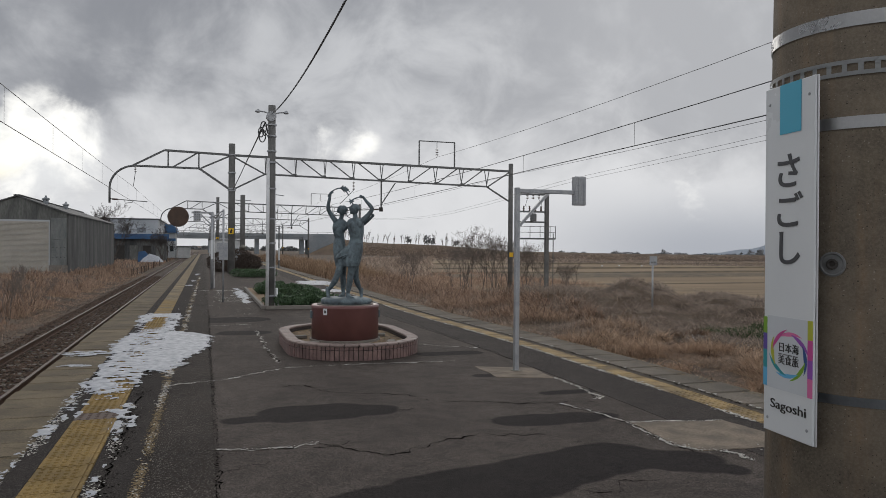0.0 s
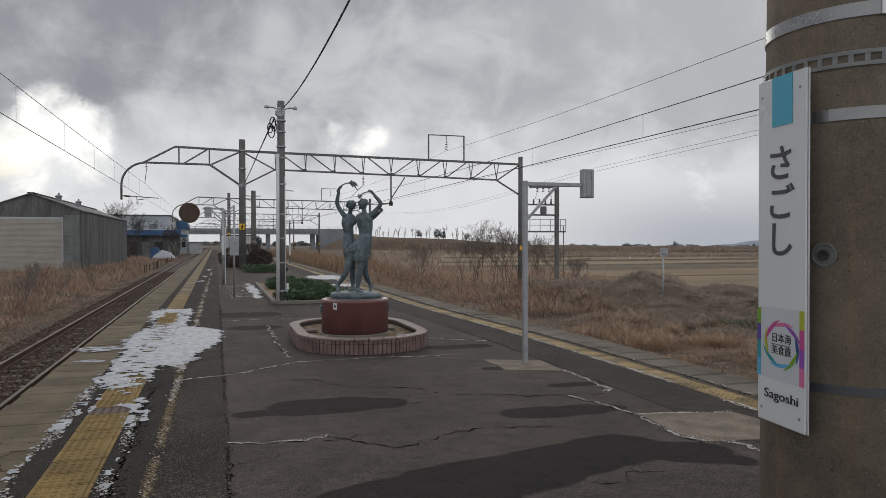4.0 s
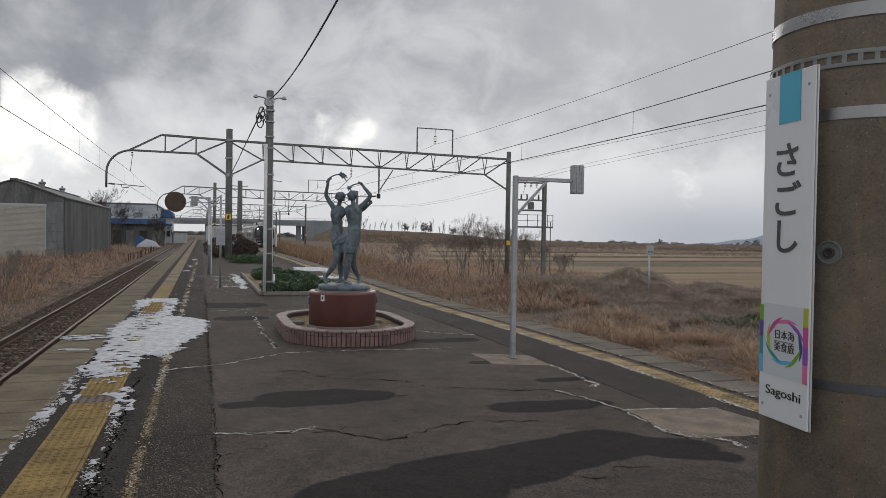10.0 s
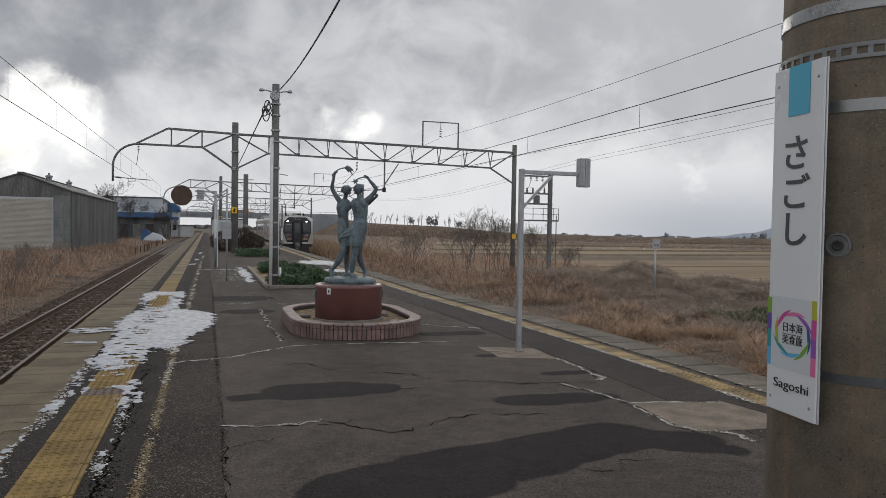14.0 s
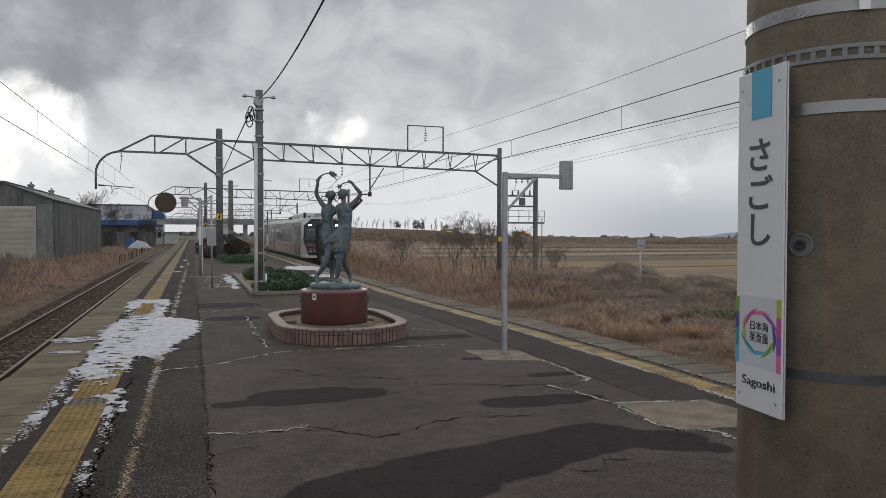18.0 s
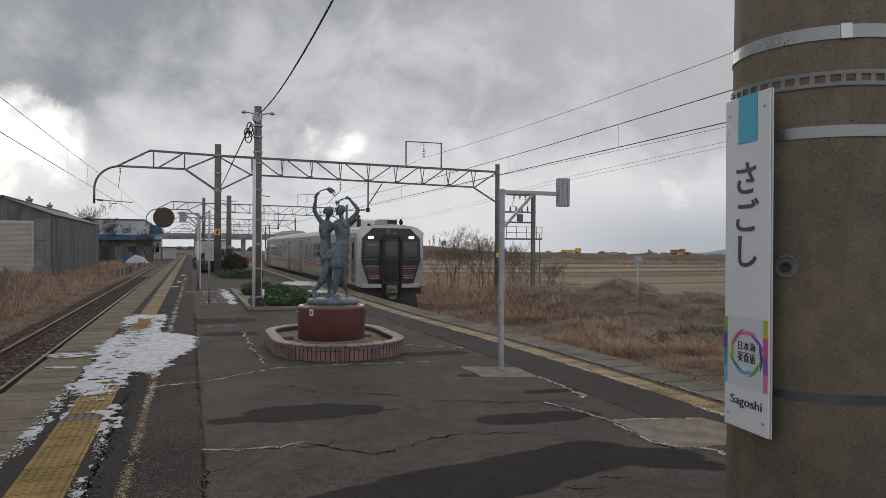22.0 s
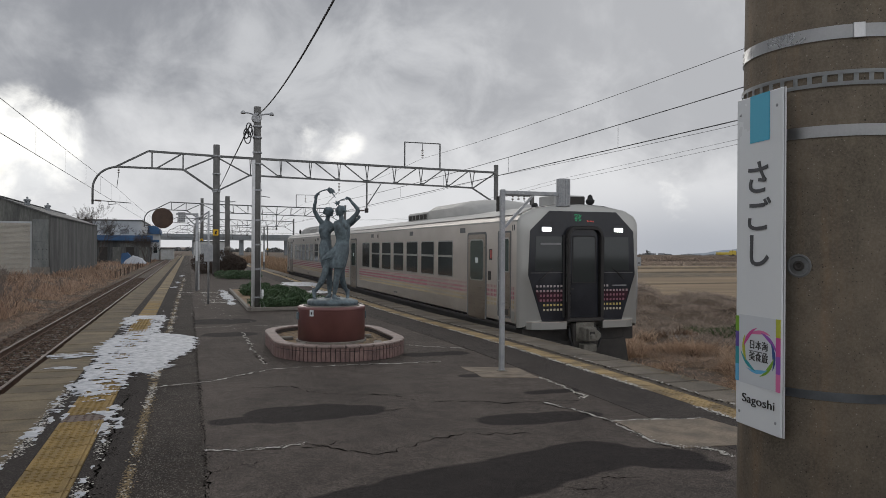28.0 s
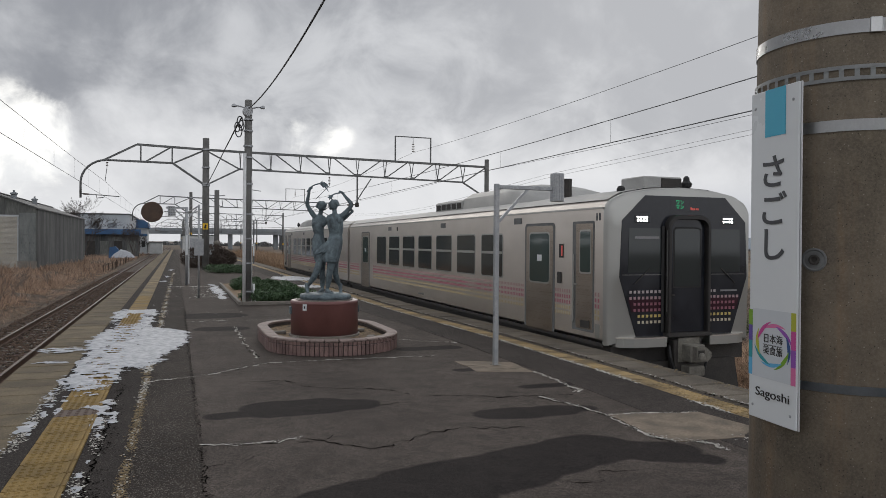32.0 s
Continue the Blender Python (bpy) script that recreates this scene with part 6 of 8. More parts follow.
for r0, r1 in zip(folds, folds[1:]):
    for i in range(10):
        tarp.faces.new((r0[i], r0[i + 1], r1[i + 1], r1[i]))
tp = to_object("white_tarpaulin", tarp, M_SNOW, smooth=True)
tp.matrix_basis = pose(-7.6, 118.4, -0.75) @ Matrix.Diagonal((0.62, 1, 0.95, 1))
tagged(tp, "heap covered by a white tarpaulin beside the line", "heap")
bare_tree("bare_tree", -12.2, 118.0, -1.0, 9.6, 0.80, "wide bare winter tree beside the shed", 11, 7, 3, 0.085, fine=0.013, low=0.3, mat=M_BARKDARK)
bare_tree("bare_tree", -15.0, 121.0, -1.0, 10.6, 0.80, "wide bare winter tree beside the shed", 12, 7, 3, 0.085, fine=0.013, low=0.3, mat=M_BARKDARK)
bare_tree("bare_tree", -6.5, 126.0, -1.0, 6.2, 0.85, "low bare tree by the line", 13, 7, 4, 0.06, fine=0.013, low=0.3, mat=M_BARKDARK)
low_fence = thing("line_fence", -6.1, 70.0, -1.0, "row of short rusty fence posts beside the track", "fence")
for i in range(14):
    part("post", bar((0.1 * math.sin(5 * i), i * 3.0, -0.3), (0.12 * math.sin(5 * i), i * 3.0, 0.55 + 0.1 * math.sin(3 * i)), 0.07), M_RUST, low_fence)
part("rail", bar((0, 0, 0.45), (0, 39, 0.45), 0.03), M_RUST, low_fence)

# ---------------------------------------------------------------- overpass, embankment, fields, distance
over = thing("road_overpass", 18, 300, 0, "grey concrete road overpass across the railway", "bridge")
part("deck", box(-540, 34, 0, 8, 4.45, 5.75), M_BRIDGE, over)
part("parapet", box(-540, 34, -0.3, 0.0, 5.5, 6.75), M_BRIDGE, over)
for x in (-520, -460, -400, -340, -280, -220, -160, -124, -88, -52, -34, -16, 2, 20):
    part("pier", box(x - 0.8, x + 0.8, 2, 6, -1.5, 4.45), M_BRIDGE, over)
part("abutment", slab_xz([(22, -1.6), (34, -1.6), (34, 5.9), (20, 5.9), (20, 4.4), (22, 4.2)], -0.5, 8.5), M_BRIDGE, over)
for x in range(-58, 34, 4):
    part("railing_post", box(x - 0.06, x + 0.06, -0.2, -0.08, 6.75, 7.5), M_TRUSS, over)
part("railing", box(-60, 34, -0.18, -0.1, 7.4, 7.5), M_TRUSS, over)

ROAD = [(-300, 304, 5.75), (46, 304, 5.75), (52, 301, 4.4), (62, 292, 2.9), (71, 274, 2.4), (83, 254, 1.8), (101, 238, -0.1), (135, 207, -0.55), (180, 200, -0.75), (260, 200, -0.85), (600, 200, -0.9)]


def road_at(x):
    for a, b in zip(ROAD, ROAD[1:]):
        if x <= b[0]:
            u = (x - a[0]) / (b[0] - a[0])
            return a[1] + (b[1] - a[1]) * u, a[2] + (b[2] - a[2]) * u
    return ROAD[-1][1:]


emb = bmesh.new()
secs = []
for i in range(-5, 180):
    x = 50 + 2 * i
    y, z = road_at(x)
    if x < 58:
        y, z = min(y, 299.0), min(z, -1.8 + 0.46 * (x - 40))
    w = (z + 1.8) * 2.2 + 2
    nz = noise.noise(Vector((x * 0.11, 1, 1))) * 0.4 + noise.noise(Vector((x * 0.4, 3, 1))) * 0.22
    secs.append([emb.verts.new(p) for p in ((x - 2, y - 4 - w, -1.8), (x - 1, y - 4 - w * 0.5, (z - 1.8) / 2 + nz), (x, y - 4, z + 0.45 + nz * 0.5), (x, y + 4, z), (x + 2, y + 4 + w, -1.8))])
for a, b in zip(secs, secs[1:]):
    for j in range(4):
        emb.faces.new((a[j], a[j + 1], b[j + 1], b[j]))
tagged(to_object("embankment", emb, M_EMB, smooth=True), "long brown grassy road embankment", "embankment", kind="structure")
fieldm = bmesh.new()


def field_end(a):
    """How far the rice fields reach, by the compass angle from the platform."""
    rows = ((10, 195), (18, 185), (28, 155), (34, 147), (40, 147), (70, 165))
    for (a0, r0), (a1, r1) in zip(rows, rows[1:]):
        if a <= a1:
            return r0 + (r1 - r0) * (a - a0) / (a1 - a0)
    return 165.0


rows = [[fieldm.verts.new(((37 + (field_end(a) - 37) * u) * math.sin(radians(a)), (37 + (field_end(a) - 37) * u) * math.cos(radians(a)), -1.50)) for u in (0, 0.1, 0.3, 0.6, 1.0)] for a in range(14, 71, 2)]
for r0, r1 in zip(rows, rows[1:]):
    for i in range(4):
        fieldm.faces.new((r0[i], r1[i], r1[i + 1], r0[i + 1]))
bmesh.ops.recalc_face_normals(fieldm, faces=fieldm.faces[:])
tagged(to_object("field", fieldm, M_FIELD), "tan harvested rice field with stubble rows", "field", kind="structure")
for y, x0, h, wide in ((56, 30, 0.10, 0.6), (74, 24, 0.26, 5.0), (83, 26, 0.22, 1.0), (101, 30, 0.25, 0.9), (128, 36, 0.25, 0.8)):
    b = bmesh.new()
    n = 70
    sec = []
    for i in range(n):
        x = x0 + i * (min(400, 2.2 * y) - x0) / n
        hh = h * (0.8 + 0.5 * noise.noise(Vector((x * 0.05, y, 0))))
        sec.append([b.verts.new(p) for p in ((x, y - wide, -1.56), (x, y - 0.4 * wide, -1.5 + hh), (x, y + 0.4 * wide, -1.5 + hh), (x, y + wide, -1.56))])
    for s0, s1 in zip(sec, sec[1:]):
        for j in range(3):
            b.faces.new((s0[j], s0[j + 1], s1[j + 1], s1[j]))
    tagged(to_object("field_bank", b, M_BANK, smooth=True), "low grassy bank between the fields", "bank", kind="structure")
for x, y in ((66, 112), (70, 113), (74, 112)):
    b = thing("white_sack", x, y, -1.5, "small white sack lying on the field", "sack", "white sacks")
    part("sack", lathe([(0.12, 0), (0.15, 0.08), (0.1, 0.18), (0.04, 0.22)], 8), M_WHITE, b)

rnd = random.Random(21)
for i in range(62):
    x = 200 + i * 10.5 + rnd.uniform(-10, 10)
    y = 680 + rnd.uniform(-40, 190)
    w, d, h = rnd.uniform(3.5, 7.0), rnd.uniform(3.5, 6), rnd.uniform(2.2, 3.6)
    hs = thing("distant_house", x, y, ground_z(x, y) - 0.3, "distant pale house with a grey pitched roof", "house", "distant village houses")
    hs.matrix_basis = hs.matrix_basis @ Matrix.Rotation(rnd.uniform(-0.7, 0.7), 4, "Z")
    part("wall", box(-w / 2, w / 2, -d / 2, d / 2, 0, h), M_FARHOUSE, hs)
    part("roof", slab_xz([(-w / 2 - 0.4, h), (w / 2 + 0.4, h), (w * rnd.uniform(0.05, 0.32), h + 1.3), (-w * 0.2, h + 1.3)], -d / 2 - 0.4, d / 2 + 0.4), M_FARROOF, hs)
    for q in (-0.25, 0.22):
        part("window", box(w * q - 0.6, w * q + 0.6, -d / 2 - 0.06, -d / 2, 0.9, 1.8), M_WINDOW, hs)


def wood(name, spots, material, label, seed):
    """Far tree clumps, joined."""
    rng = np.random.default_rng(seed)
    vs, fs = [], []
    for x, y, z, r, h in spots:
        n = 130
        d = rng.normal(size=(n, 3))
        d /= np.linalg.norm(d, axis=1)[:, None]
        p = d * (r, r, h / 2) * rng.uniform(0.4, 1.1, (n, 1)) + (x, y, z + h * 0.5)
        for q in p:
            a, b = rng.normal(size=3) * r * 0.15, rng.normal(size=3) * r * 0.15
            i = len(vs)
            vs += [tuple(q - a), tuple(q + b), tuple(q + a), tuple(q - b)]
            fs.append((i, i + 1, i + 2, i + 3))
    me = bpy.data.meshes.new(name)
    me.from_pydata(vs, [], fs)
    me.materials.append(material)
    return tagged(new(name, me), label, "woods", kind="stuff")


far_spots = [(95 + i * 2.4 + rnd.uniform(-4, 4), 385 + rnd.uniform(-30, 130)) for i in range(190)]
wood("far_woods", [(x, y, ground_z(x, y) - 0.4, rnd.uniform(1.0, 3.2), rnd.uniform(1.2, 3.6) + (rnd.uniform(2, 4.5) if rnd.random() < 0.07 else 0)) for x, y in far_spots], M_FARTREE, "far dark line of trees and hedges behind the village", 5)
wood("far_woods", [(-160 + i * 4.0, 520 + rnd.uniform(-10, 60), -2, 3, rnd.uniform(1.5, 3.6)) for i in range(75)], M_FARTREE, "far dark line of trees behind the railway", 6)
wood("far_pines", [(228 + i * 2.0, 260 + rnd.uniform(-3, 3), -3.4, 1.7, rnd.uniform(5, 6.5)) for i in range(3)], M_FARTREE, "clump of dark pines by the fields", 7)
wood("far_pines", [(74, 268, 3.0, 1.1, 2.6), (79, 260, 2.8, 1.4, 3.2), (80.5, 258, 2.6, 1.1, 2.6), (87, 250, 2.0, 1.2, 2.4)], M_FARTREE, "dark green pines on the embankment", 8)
hill = bmesh.new()
prev = None
for i in range(60):
    x = 1150 + i * 55
    h = 95 * smoothstep(1900, 3000, x) * (0.75 + 0.3 * noise.noise(Vector((x * 0.0022, 3, 0))) + 0.10 * noise.noise(Vector((x * 0.01, 7, 0))))
    cur = [hill.verts.new((x, 2600, -100)), hill.verts.new((x, 2900, 1.5 * max(h, 0) - 48)), hill.verts.new((x, 3300, -100))]
    if prev:
        for j in range(2):
            hill.faces.new((prev[j], prev[j + 1], cur[j + 1], cur[j]))
    prev = cur
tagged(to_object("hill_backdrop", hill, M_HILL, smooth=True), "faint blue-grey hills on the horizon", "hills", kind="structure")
for i in range(30):
    x = 55 + i * 1.05 + rnd.uniform(-0.7, 0.7)
    y, z = road_at(x)
    bare_tree("bare_tree", x, y - rnd.uniform(-2, 3), z - 0.1, rnd.uniform(4.2, 8.0), 0.24, "slender bare tree on the embankment", 200 + i, 6, 1, 0.06, fine=0.006, low=0.15)
for k_, (x, y, h, stems) in enumerate(((19.3, 50.0, 5.6, 5), (21.6, 52.5, 4.8, 5), (17.6, 49.0, 4.2, 4), (20.6, 48.5, 4.6, 4), (23.4, 50.5, 4.2, 4), (18.6, 53.0, 4.0, 4), (22.6, 47.0, 3.4, 4))):
    bare_tree("bare_thicket", x, y, ground_z(x, y) - 0.1, h, 0.68, "thicket of bare forking stems", 301 + k_, 6, stems, 0.030, "shrub", "bare thickets", 0.0045)
for k_, (x, y, h) in enumerate(((13.4, 48.0, 3.2), (16.2, 60.0, 3.2), (25.0, 47.5, 3.0), (27.0, 52.0, 2.4))):
    bare_tree("bare_thicket", x, y, ground_z(x, y) - 0.1, h, 0.8, "straggling bare bush beside the track", 321 + k_, 5, 4, 0.024, "shrub", "bare thickets", 0.006)

for k_, (x, y, h) in enumerate(((-6.8, 30.5, 2.0), (-7.3, 32.0, 1.7), (-6.9, 33.5, 1.5), (-7.6, 35.0, 1.8), (-7.1, 37.5, 1.4), (-8.3, 38.5, 1.9), (-8.9, 42.0, 1.7), (-7.8, 44.0, 1.4), (-9.6, 46.0, 1.7), (-7.4, 49.0, 1.2))):
    bare_tree("weed_stalk", x, y, ground_z(x, y) - 0.05, h, 0.42, "tall dark branching dead weed", 341 + k_, 4, 3, 0.011, "weed", "tall dead weeds", 0.005)
# ---------------------------------------------------------------- dead grass, reeds and brush
rng = np.random.default_rng(12)


def scatter(n, x0, x1, y0, y1, pw=1.5, s0=0.6, s1=1.2, keep=None):
    x = rng.uniform(x0, x1, n)
    y = y0 + (y1 - y0) * rng.random(n) ** pw
    out = []
    for a, b in zip(x, y):
        d = noise.noise(Vector((a * 0.5, b * 0.5, 9.0)))
        if keep is not None and d < keep:
            continue
        out.append((a, b, ground_z(a, b) - 0.02, rng.uniform(s0, s1) * (0.85 + 0.6 * d)))
    return out


def fan(n, a0, a1, r0, r1):
    """Spots in a sector seen from the platform, clear of the track."""
    out = []
    while len(out) < n:
        a, r = radians(rng.uniform(a0, a1)), math.sqrt(rng.uniform(r0 * r0, r1 * r1))
        x, y = r * math.sin(a), r * math.cos(a)
        if x > 11.3 + 0.8 * noise.noise(Vector((0, y * 0.5, 4.0))):
            d = noise.noise(Vector((x * 0.8, y * 0.8, 5.0)))
            out.append((x, y, ground_z(x, y) - 0.02, rng.uniform(0.5, 1.2) * (0.9 + 0.7 * d)))
    return out


def lowered(spots, y0, y1, least):
    """The same spots, shorter between y0 and y1 and beyond."""
    return [(x, y, z, k_ * (1 - (1 - least) * smoothstep(y0, y1, y))) for x, y, z, k_ in spots]


blades("dead_grass", lowered(scatter(13000, -15.5, -6.6, 11, 90, 1.4, 0.30, 1.25, -0.35), 44, 64, 0.5), M_WEED, "tangled red-brown dead weeds beside the track", 0.66, 0.011, 0.85, 1, per=5, droop=0.35, clump=0.10)
blades("dead_grass", lowered(scatter(6500, -13.5, -6.6, 11, 60, 1.4, 0.30, 1.1, -0.1), 44, 64, 0.5), M_STRAW, "matted straw-coloured grass below the weeds", 0.42, 0.008, 1.1, 23, per=4, droop=0.55, clump=0.12)
blades("dead_weeds", lowered(scatter(1700, -13.5, -6.9, 11, 70, 1.3, 0.5, 1.5, 0.08), 44, 64, 0.5), M_STALK, "dark dead weed stalks in clumps", 0.85, 0.010, 0.55, 22, "weeds", per=4, droop=0.2, clump=0.15)
blades("dead_weeds", lowered(scatter(900, -13.5, -6.9, 12, 80, 1.3, 0.6, 1.4, -0.1), 44, 64, 0.5), M_BRUSH, "thin grey-brown dead weed stalks", 0.95, 0.007, 0.25, 21, "weeds", per=3)
blades("dead_grass", scatter(9000, -8.0, -5.7, 9, 80, 1.3, 0.2, 0.75, -0.25), M_WEED, "low red-brown dead grass along the ballast", 0.31, 0.008, 1.1, 2, per=4, droop=0.5, clump=0.09)
blades("dead_grass", scatter(3500, -22, -6.0, 60, 170, 1.0), M_WEED, "tall red-brown dead weeds beside the track", 0.75, 0.02, 0.5, 3, per=3, droop=0.2)
blades("dead_grass", scatter(7000, 9.5, 12.8, 5, 50, 1.2, 0.3, 0.8), M_WEED, "matted dead grass along the track", 0.34, 0.008, 1.5, 4, per=6, rise=0.6, droop=0.7, clump=0.16)
blades("dead_grass", scatter(2600, 9.6, 12.8, 5, 50, 1.2, 0.4, 1.5, -0.1), M_STRAW, "drooping tufts of straw-coloured grass along the track", 0.36, 0.0075, 1.2, 24, per=18, droop=0.65, clump=0.07)
blades("dead_grass", scatter(1500, 10.5, 13.0, 9.5, 17, 1.0, 0.7, 1.3, 0.02), M_STRAW, "tall tufts of pampas-like dead grass", 0.62, 0.006, 1.0, 5, per=16, droop=0.65, clump=0.07)
blades("dead_grass", scatter(9000, 9.8, 13.6, 20, 66, 1.0, 0.5, 1.3, -0.3), M_BRUSH, "leaning dead grass along the track", 0.48, 0.010, 1.3, 6, per=6, droop=0.6, clump=0.18)
blades("brush", scatter(3600, 10.2, 15, 20, 66, 1.0, 0.6, 1.4, -0.1), M_BRUSH, "grey-brown tangle of dead weeds along the track", 0.55, 0.007, 1.0, 16, "brush", per=5, rise=0.7, droop=0.5, clump=0.20)
blades("dead_grass", scatter(420, 10.3, 13.4, 8.5, 34, 1.0, 0.6, 1.4, -0.05), M_STRAW, "arching tufts of bleached dead grass", 0.62, 0.0085, 1.05, 45, per=46, droop=0.7, clump=0.075)
# dark growth added in place of the shade between the straw tufts
blades("dead_grass", scatter(300, 10.6, 14.2, 9, 34, 1.0, 0.6, 1.2, -0.05), M_STALK, "dark stalks that paint in the shade between the tufts", 0.45, 0.010, 1.2, 46, per=40, droop=0.5, clump=0.12)
blades("dead_grass", scatter(900, 10.2, 14.0, 24, 64, 1.0, 0.6, 1.3, -0.15), M_WEED, "humps of tangled red-brown dead weeds", 0.80, 0.012, 1.15, 47, per=34, droop=0.55, clump=0.20)
blades("dead_weeds", scatter(500, 10.4, 14.5, 22, 60, 1.0, 0.6, 1.4, -0.05), M_STALK, "dark thin stalks among the humps", 0.8, 0.008, 0.6, 48, "weeds", per=10, droop=0.2, clump=0.18)
blades("brush", scatter(5000, 14.5, 32, 52, 82, 1.0, 0.5, 1.2), M_WEED, "tangled reddish scrub behind the thickets", 0.95, 0.014, 1.1, 17, "brush", per=5, droop=0.4, clump=0.25)
blades("dry_reeds", scatter(7000, 9.8, 14.8, 60, 150, 0.9, 0.8, 1.2), M_REED, "dense stand of tall dry reeds", 1.30, 0.020, 0.45, 7, "reeds", per=3)
blades("brush", fan(9000, 20, 47, 15, 44), M_TANGLE, "low grey-brown tangle of vines and twigs on the bank", 0.55, 0.0065, 1.3, 8, "brush", per=12, rise=0.6, droop=0.6, clump=0.14)
blades("brush", fan(4200, 20, 47, 14, 34), M_BRUSH, "pale dead stalks among the tangle", 0.55, 0.005, 1.2, 28, "brush", per=4, rise=0.6, droop=0.3, clump=0.15)
blades("dead_grass", fan(2600, 24, 47, 13, 22), M_STRAW, "straw tufts at the foot of the bank", 0.34, 0.006, 1.2, 29, per=8, rise=0.7, droop=0.5, clump=0.09)
blades("brush", scatter(2500, 26.0, 60.0, 20, 34, 1.1, 0.5, 1.0), M_BRUSH, "low grey-brown tangle of vines and twigs on the bank", 0.4, 0.022, 1.1, 9, "brush", per=3)
spots = []
for i in range(9000):
    x = rng.uniform(54, 240) if i % 3 else rng.uniform(52, 100)
    y, z = road_at(x)
    w = (z + 1.8) * 2.2 + 2
    u = rng.random()
    spots.append((x - 2 * (1 - u), y - 4 - w * (1 - u), -1.8 + (z + 1.8) * u - 0.2, rng.uniform(0.4, 1.3)))
for i in range(7000):
    a, u = radians(rng.uniform(15, 46)), rng.random()
    r = field_end(math.degrees(a)) + 2 + 60 * u
    spots.append((r * math.sin(a), r * math.cos(a), -1.75, rng.uniform(0.3, 0.9)))
for i in range(3200):
    a, r = radians(rng.uniform(12.0, 17.0)), rng.uniform(75, 200)
    spots.append((r * math.sin(a), r * math.cos(a), -1.6, rng.uniform(0.5, 1.5)))
blades("embankment_scrub", spots, M_BRUSH, "scrubby grey-brown growth on the embankment", 0.9, 0.05, 1.0, 31, "brush", per=4, droop=0.3, clump=0.5)
blades("green_weeds", scatter(700, 15.2, 18.6, 16.8, 20.5, 1.0, 0.6, 1.1), M_GREENWEED, "patch of low green weeds among dead grass", 0.30, 0.012, 0.7, 10, "weeds", per=5)


def stones(name, n, x0, x1, y0, y1, size, material, label, seed):
    """Loose angular stones half sunk in the ground, joined."""
    r2 = np.random.default_rng(seed)
    vs, fs = [], []
    for _ in range(n):
        x, y, r = r2.uniform(x0, x1), r2.uniform(y0, y1), size * r2.uniform(0.4, 1.3)
        z, i = ground_z(x, y), len(vs)
        a = r2.uniform(0, 6.28)
        vs += [(x + r * r2.uniform(0.7, 1.2) * math.cos(a + 1.57 * q), y + r * r2.uniform(0.7, 1.2) * math.sin(a + 1.57 * q), z - 0.02) for q in range(4)] + [(x + r * r2.uniform(-0.3, 0.3), y, z + r * r2.uniform(0.5, 0.9))]
        fs += [(i + q, i + (q + 1) % 4, i + 4) for q in range(4)]
    me = bpy.data.meshes.new(name)
    me.from_pydata(vs, [], fs)
    me.materials.append(material)
    return tagged(new(name, me), label, "stones", kind="stuff")


stones("pale_stones", 300, 11.4, 14.6, 12.5, 18.5, 0.045, M_FROST, "scattered pale stones and snow crumbs among weeds", 3)
stones("loose_ballast", 3500, 9.0, 10.4, 5.0, 45.0, 0.045, M_STONE, "loose brown ballast stones beside the track", 4)
stones("shoulder_stones", 5000, -7.1, -5.4, 10.0, 60.0, 0.04, M_STONE, "brown stones on the track shoulder", 6)

# ---------------------------------------------------------------- the diesel railcar, front at local y = 0, rail level at z = 0
CAR = 18.2


def hexagon_rays(poly, cx, cz, n=64):
    """Where n rays from (cx, cz) leave a convex outline in (x, z)."""
    out = []
    for i in range(n):
        a = 2 * math.pi * i / n
        dx, dz = math.cos(a), math.sin(a)
        best = 9.0
        for (x0, z0), (x1, z1) in zip(poly, poly[1:] + poly[:1]):
            ex, ez = x1 - x0, z1 - z0
            det = dx * ez - dz * ex
            if abs(det) < 1e-9:
                continue
            t = ((x0 - cx) * ez - (z0 - cz) * ex) / det
            u = ((x0 - cx) * dz - (z0 - cz) * dx) / det
            if t > 0 and -1e-6 <= u <= 1 + 1e-6:
                best = min(best, t)
        out.append((cx + dx * best, cz + dz * best))
    return out


PROFILE = [(-1.40, 1.02), (1.40, 1.02), (1.40, 3.20), (1.33, 3.32), (1.10, 3.44), (0.60, 3.53), (0.0, 3.56), (-0.60, 3.53), (-1.10, 3.44), (-1.33, 3.32), (-1.40, 3.20)]
MASKP = [(-0.93, 1.16), (0.93, 1.16), (1.245, 2.10), (1.205, 3.00), (0.78, 3.40), (-0.78, 3.40), (-1.205, 3.00), (-1.245, 2.10)]


COWLP = [(-1.40, 1.02), (1.40, 1.02), (1.40, 2.10), (1.40, 3.16), (0.98, 3.475), (-0.98, 3.475), (-1.40, 3.16), (-1.40, 2.10)]


def matched(poly, n):
    """Each side of an outline cut into n equal steps; the roof side bows up to the roof's curve."""
    out = []
    for k, ((x0, z0), (x1, z1)) in enumerate(zip(poly, poly[1:] + poly[:1])):
        for i in range(n):
            u = i / n
            bow = (0.085 if k == 4 else 0.03) * 4 * u * (1 - u) if (k in (3, 4, 5) and poly is COWLP) else 0.0
            out.append((x0 + (x1 - x0) * u, z0 + (z1 - z0) * u + bow))
    return out


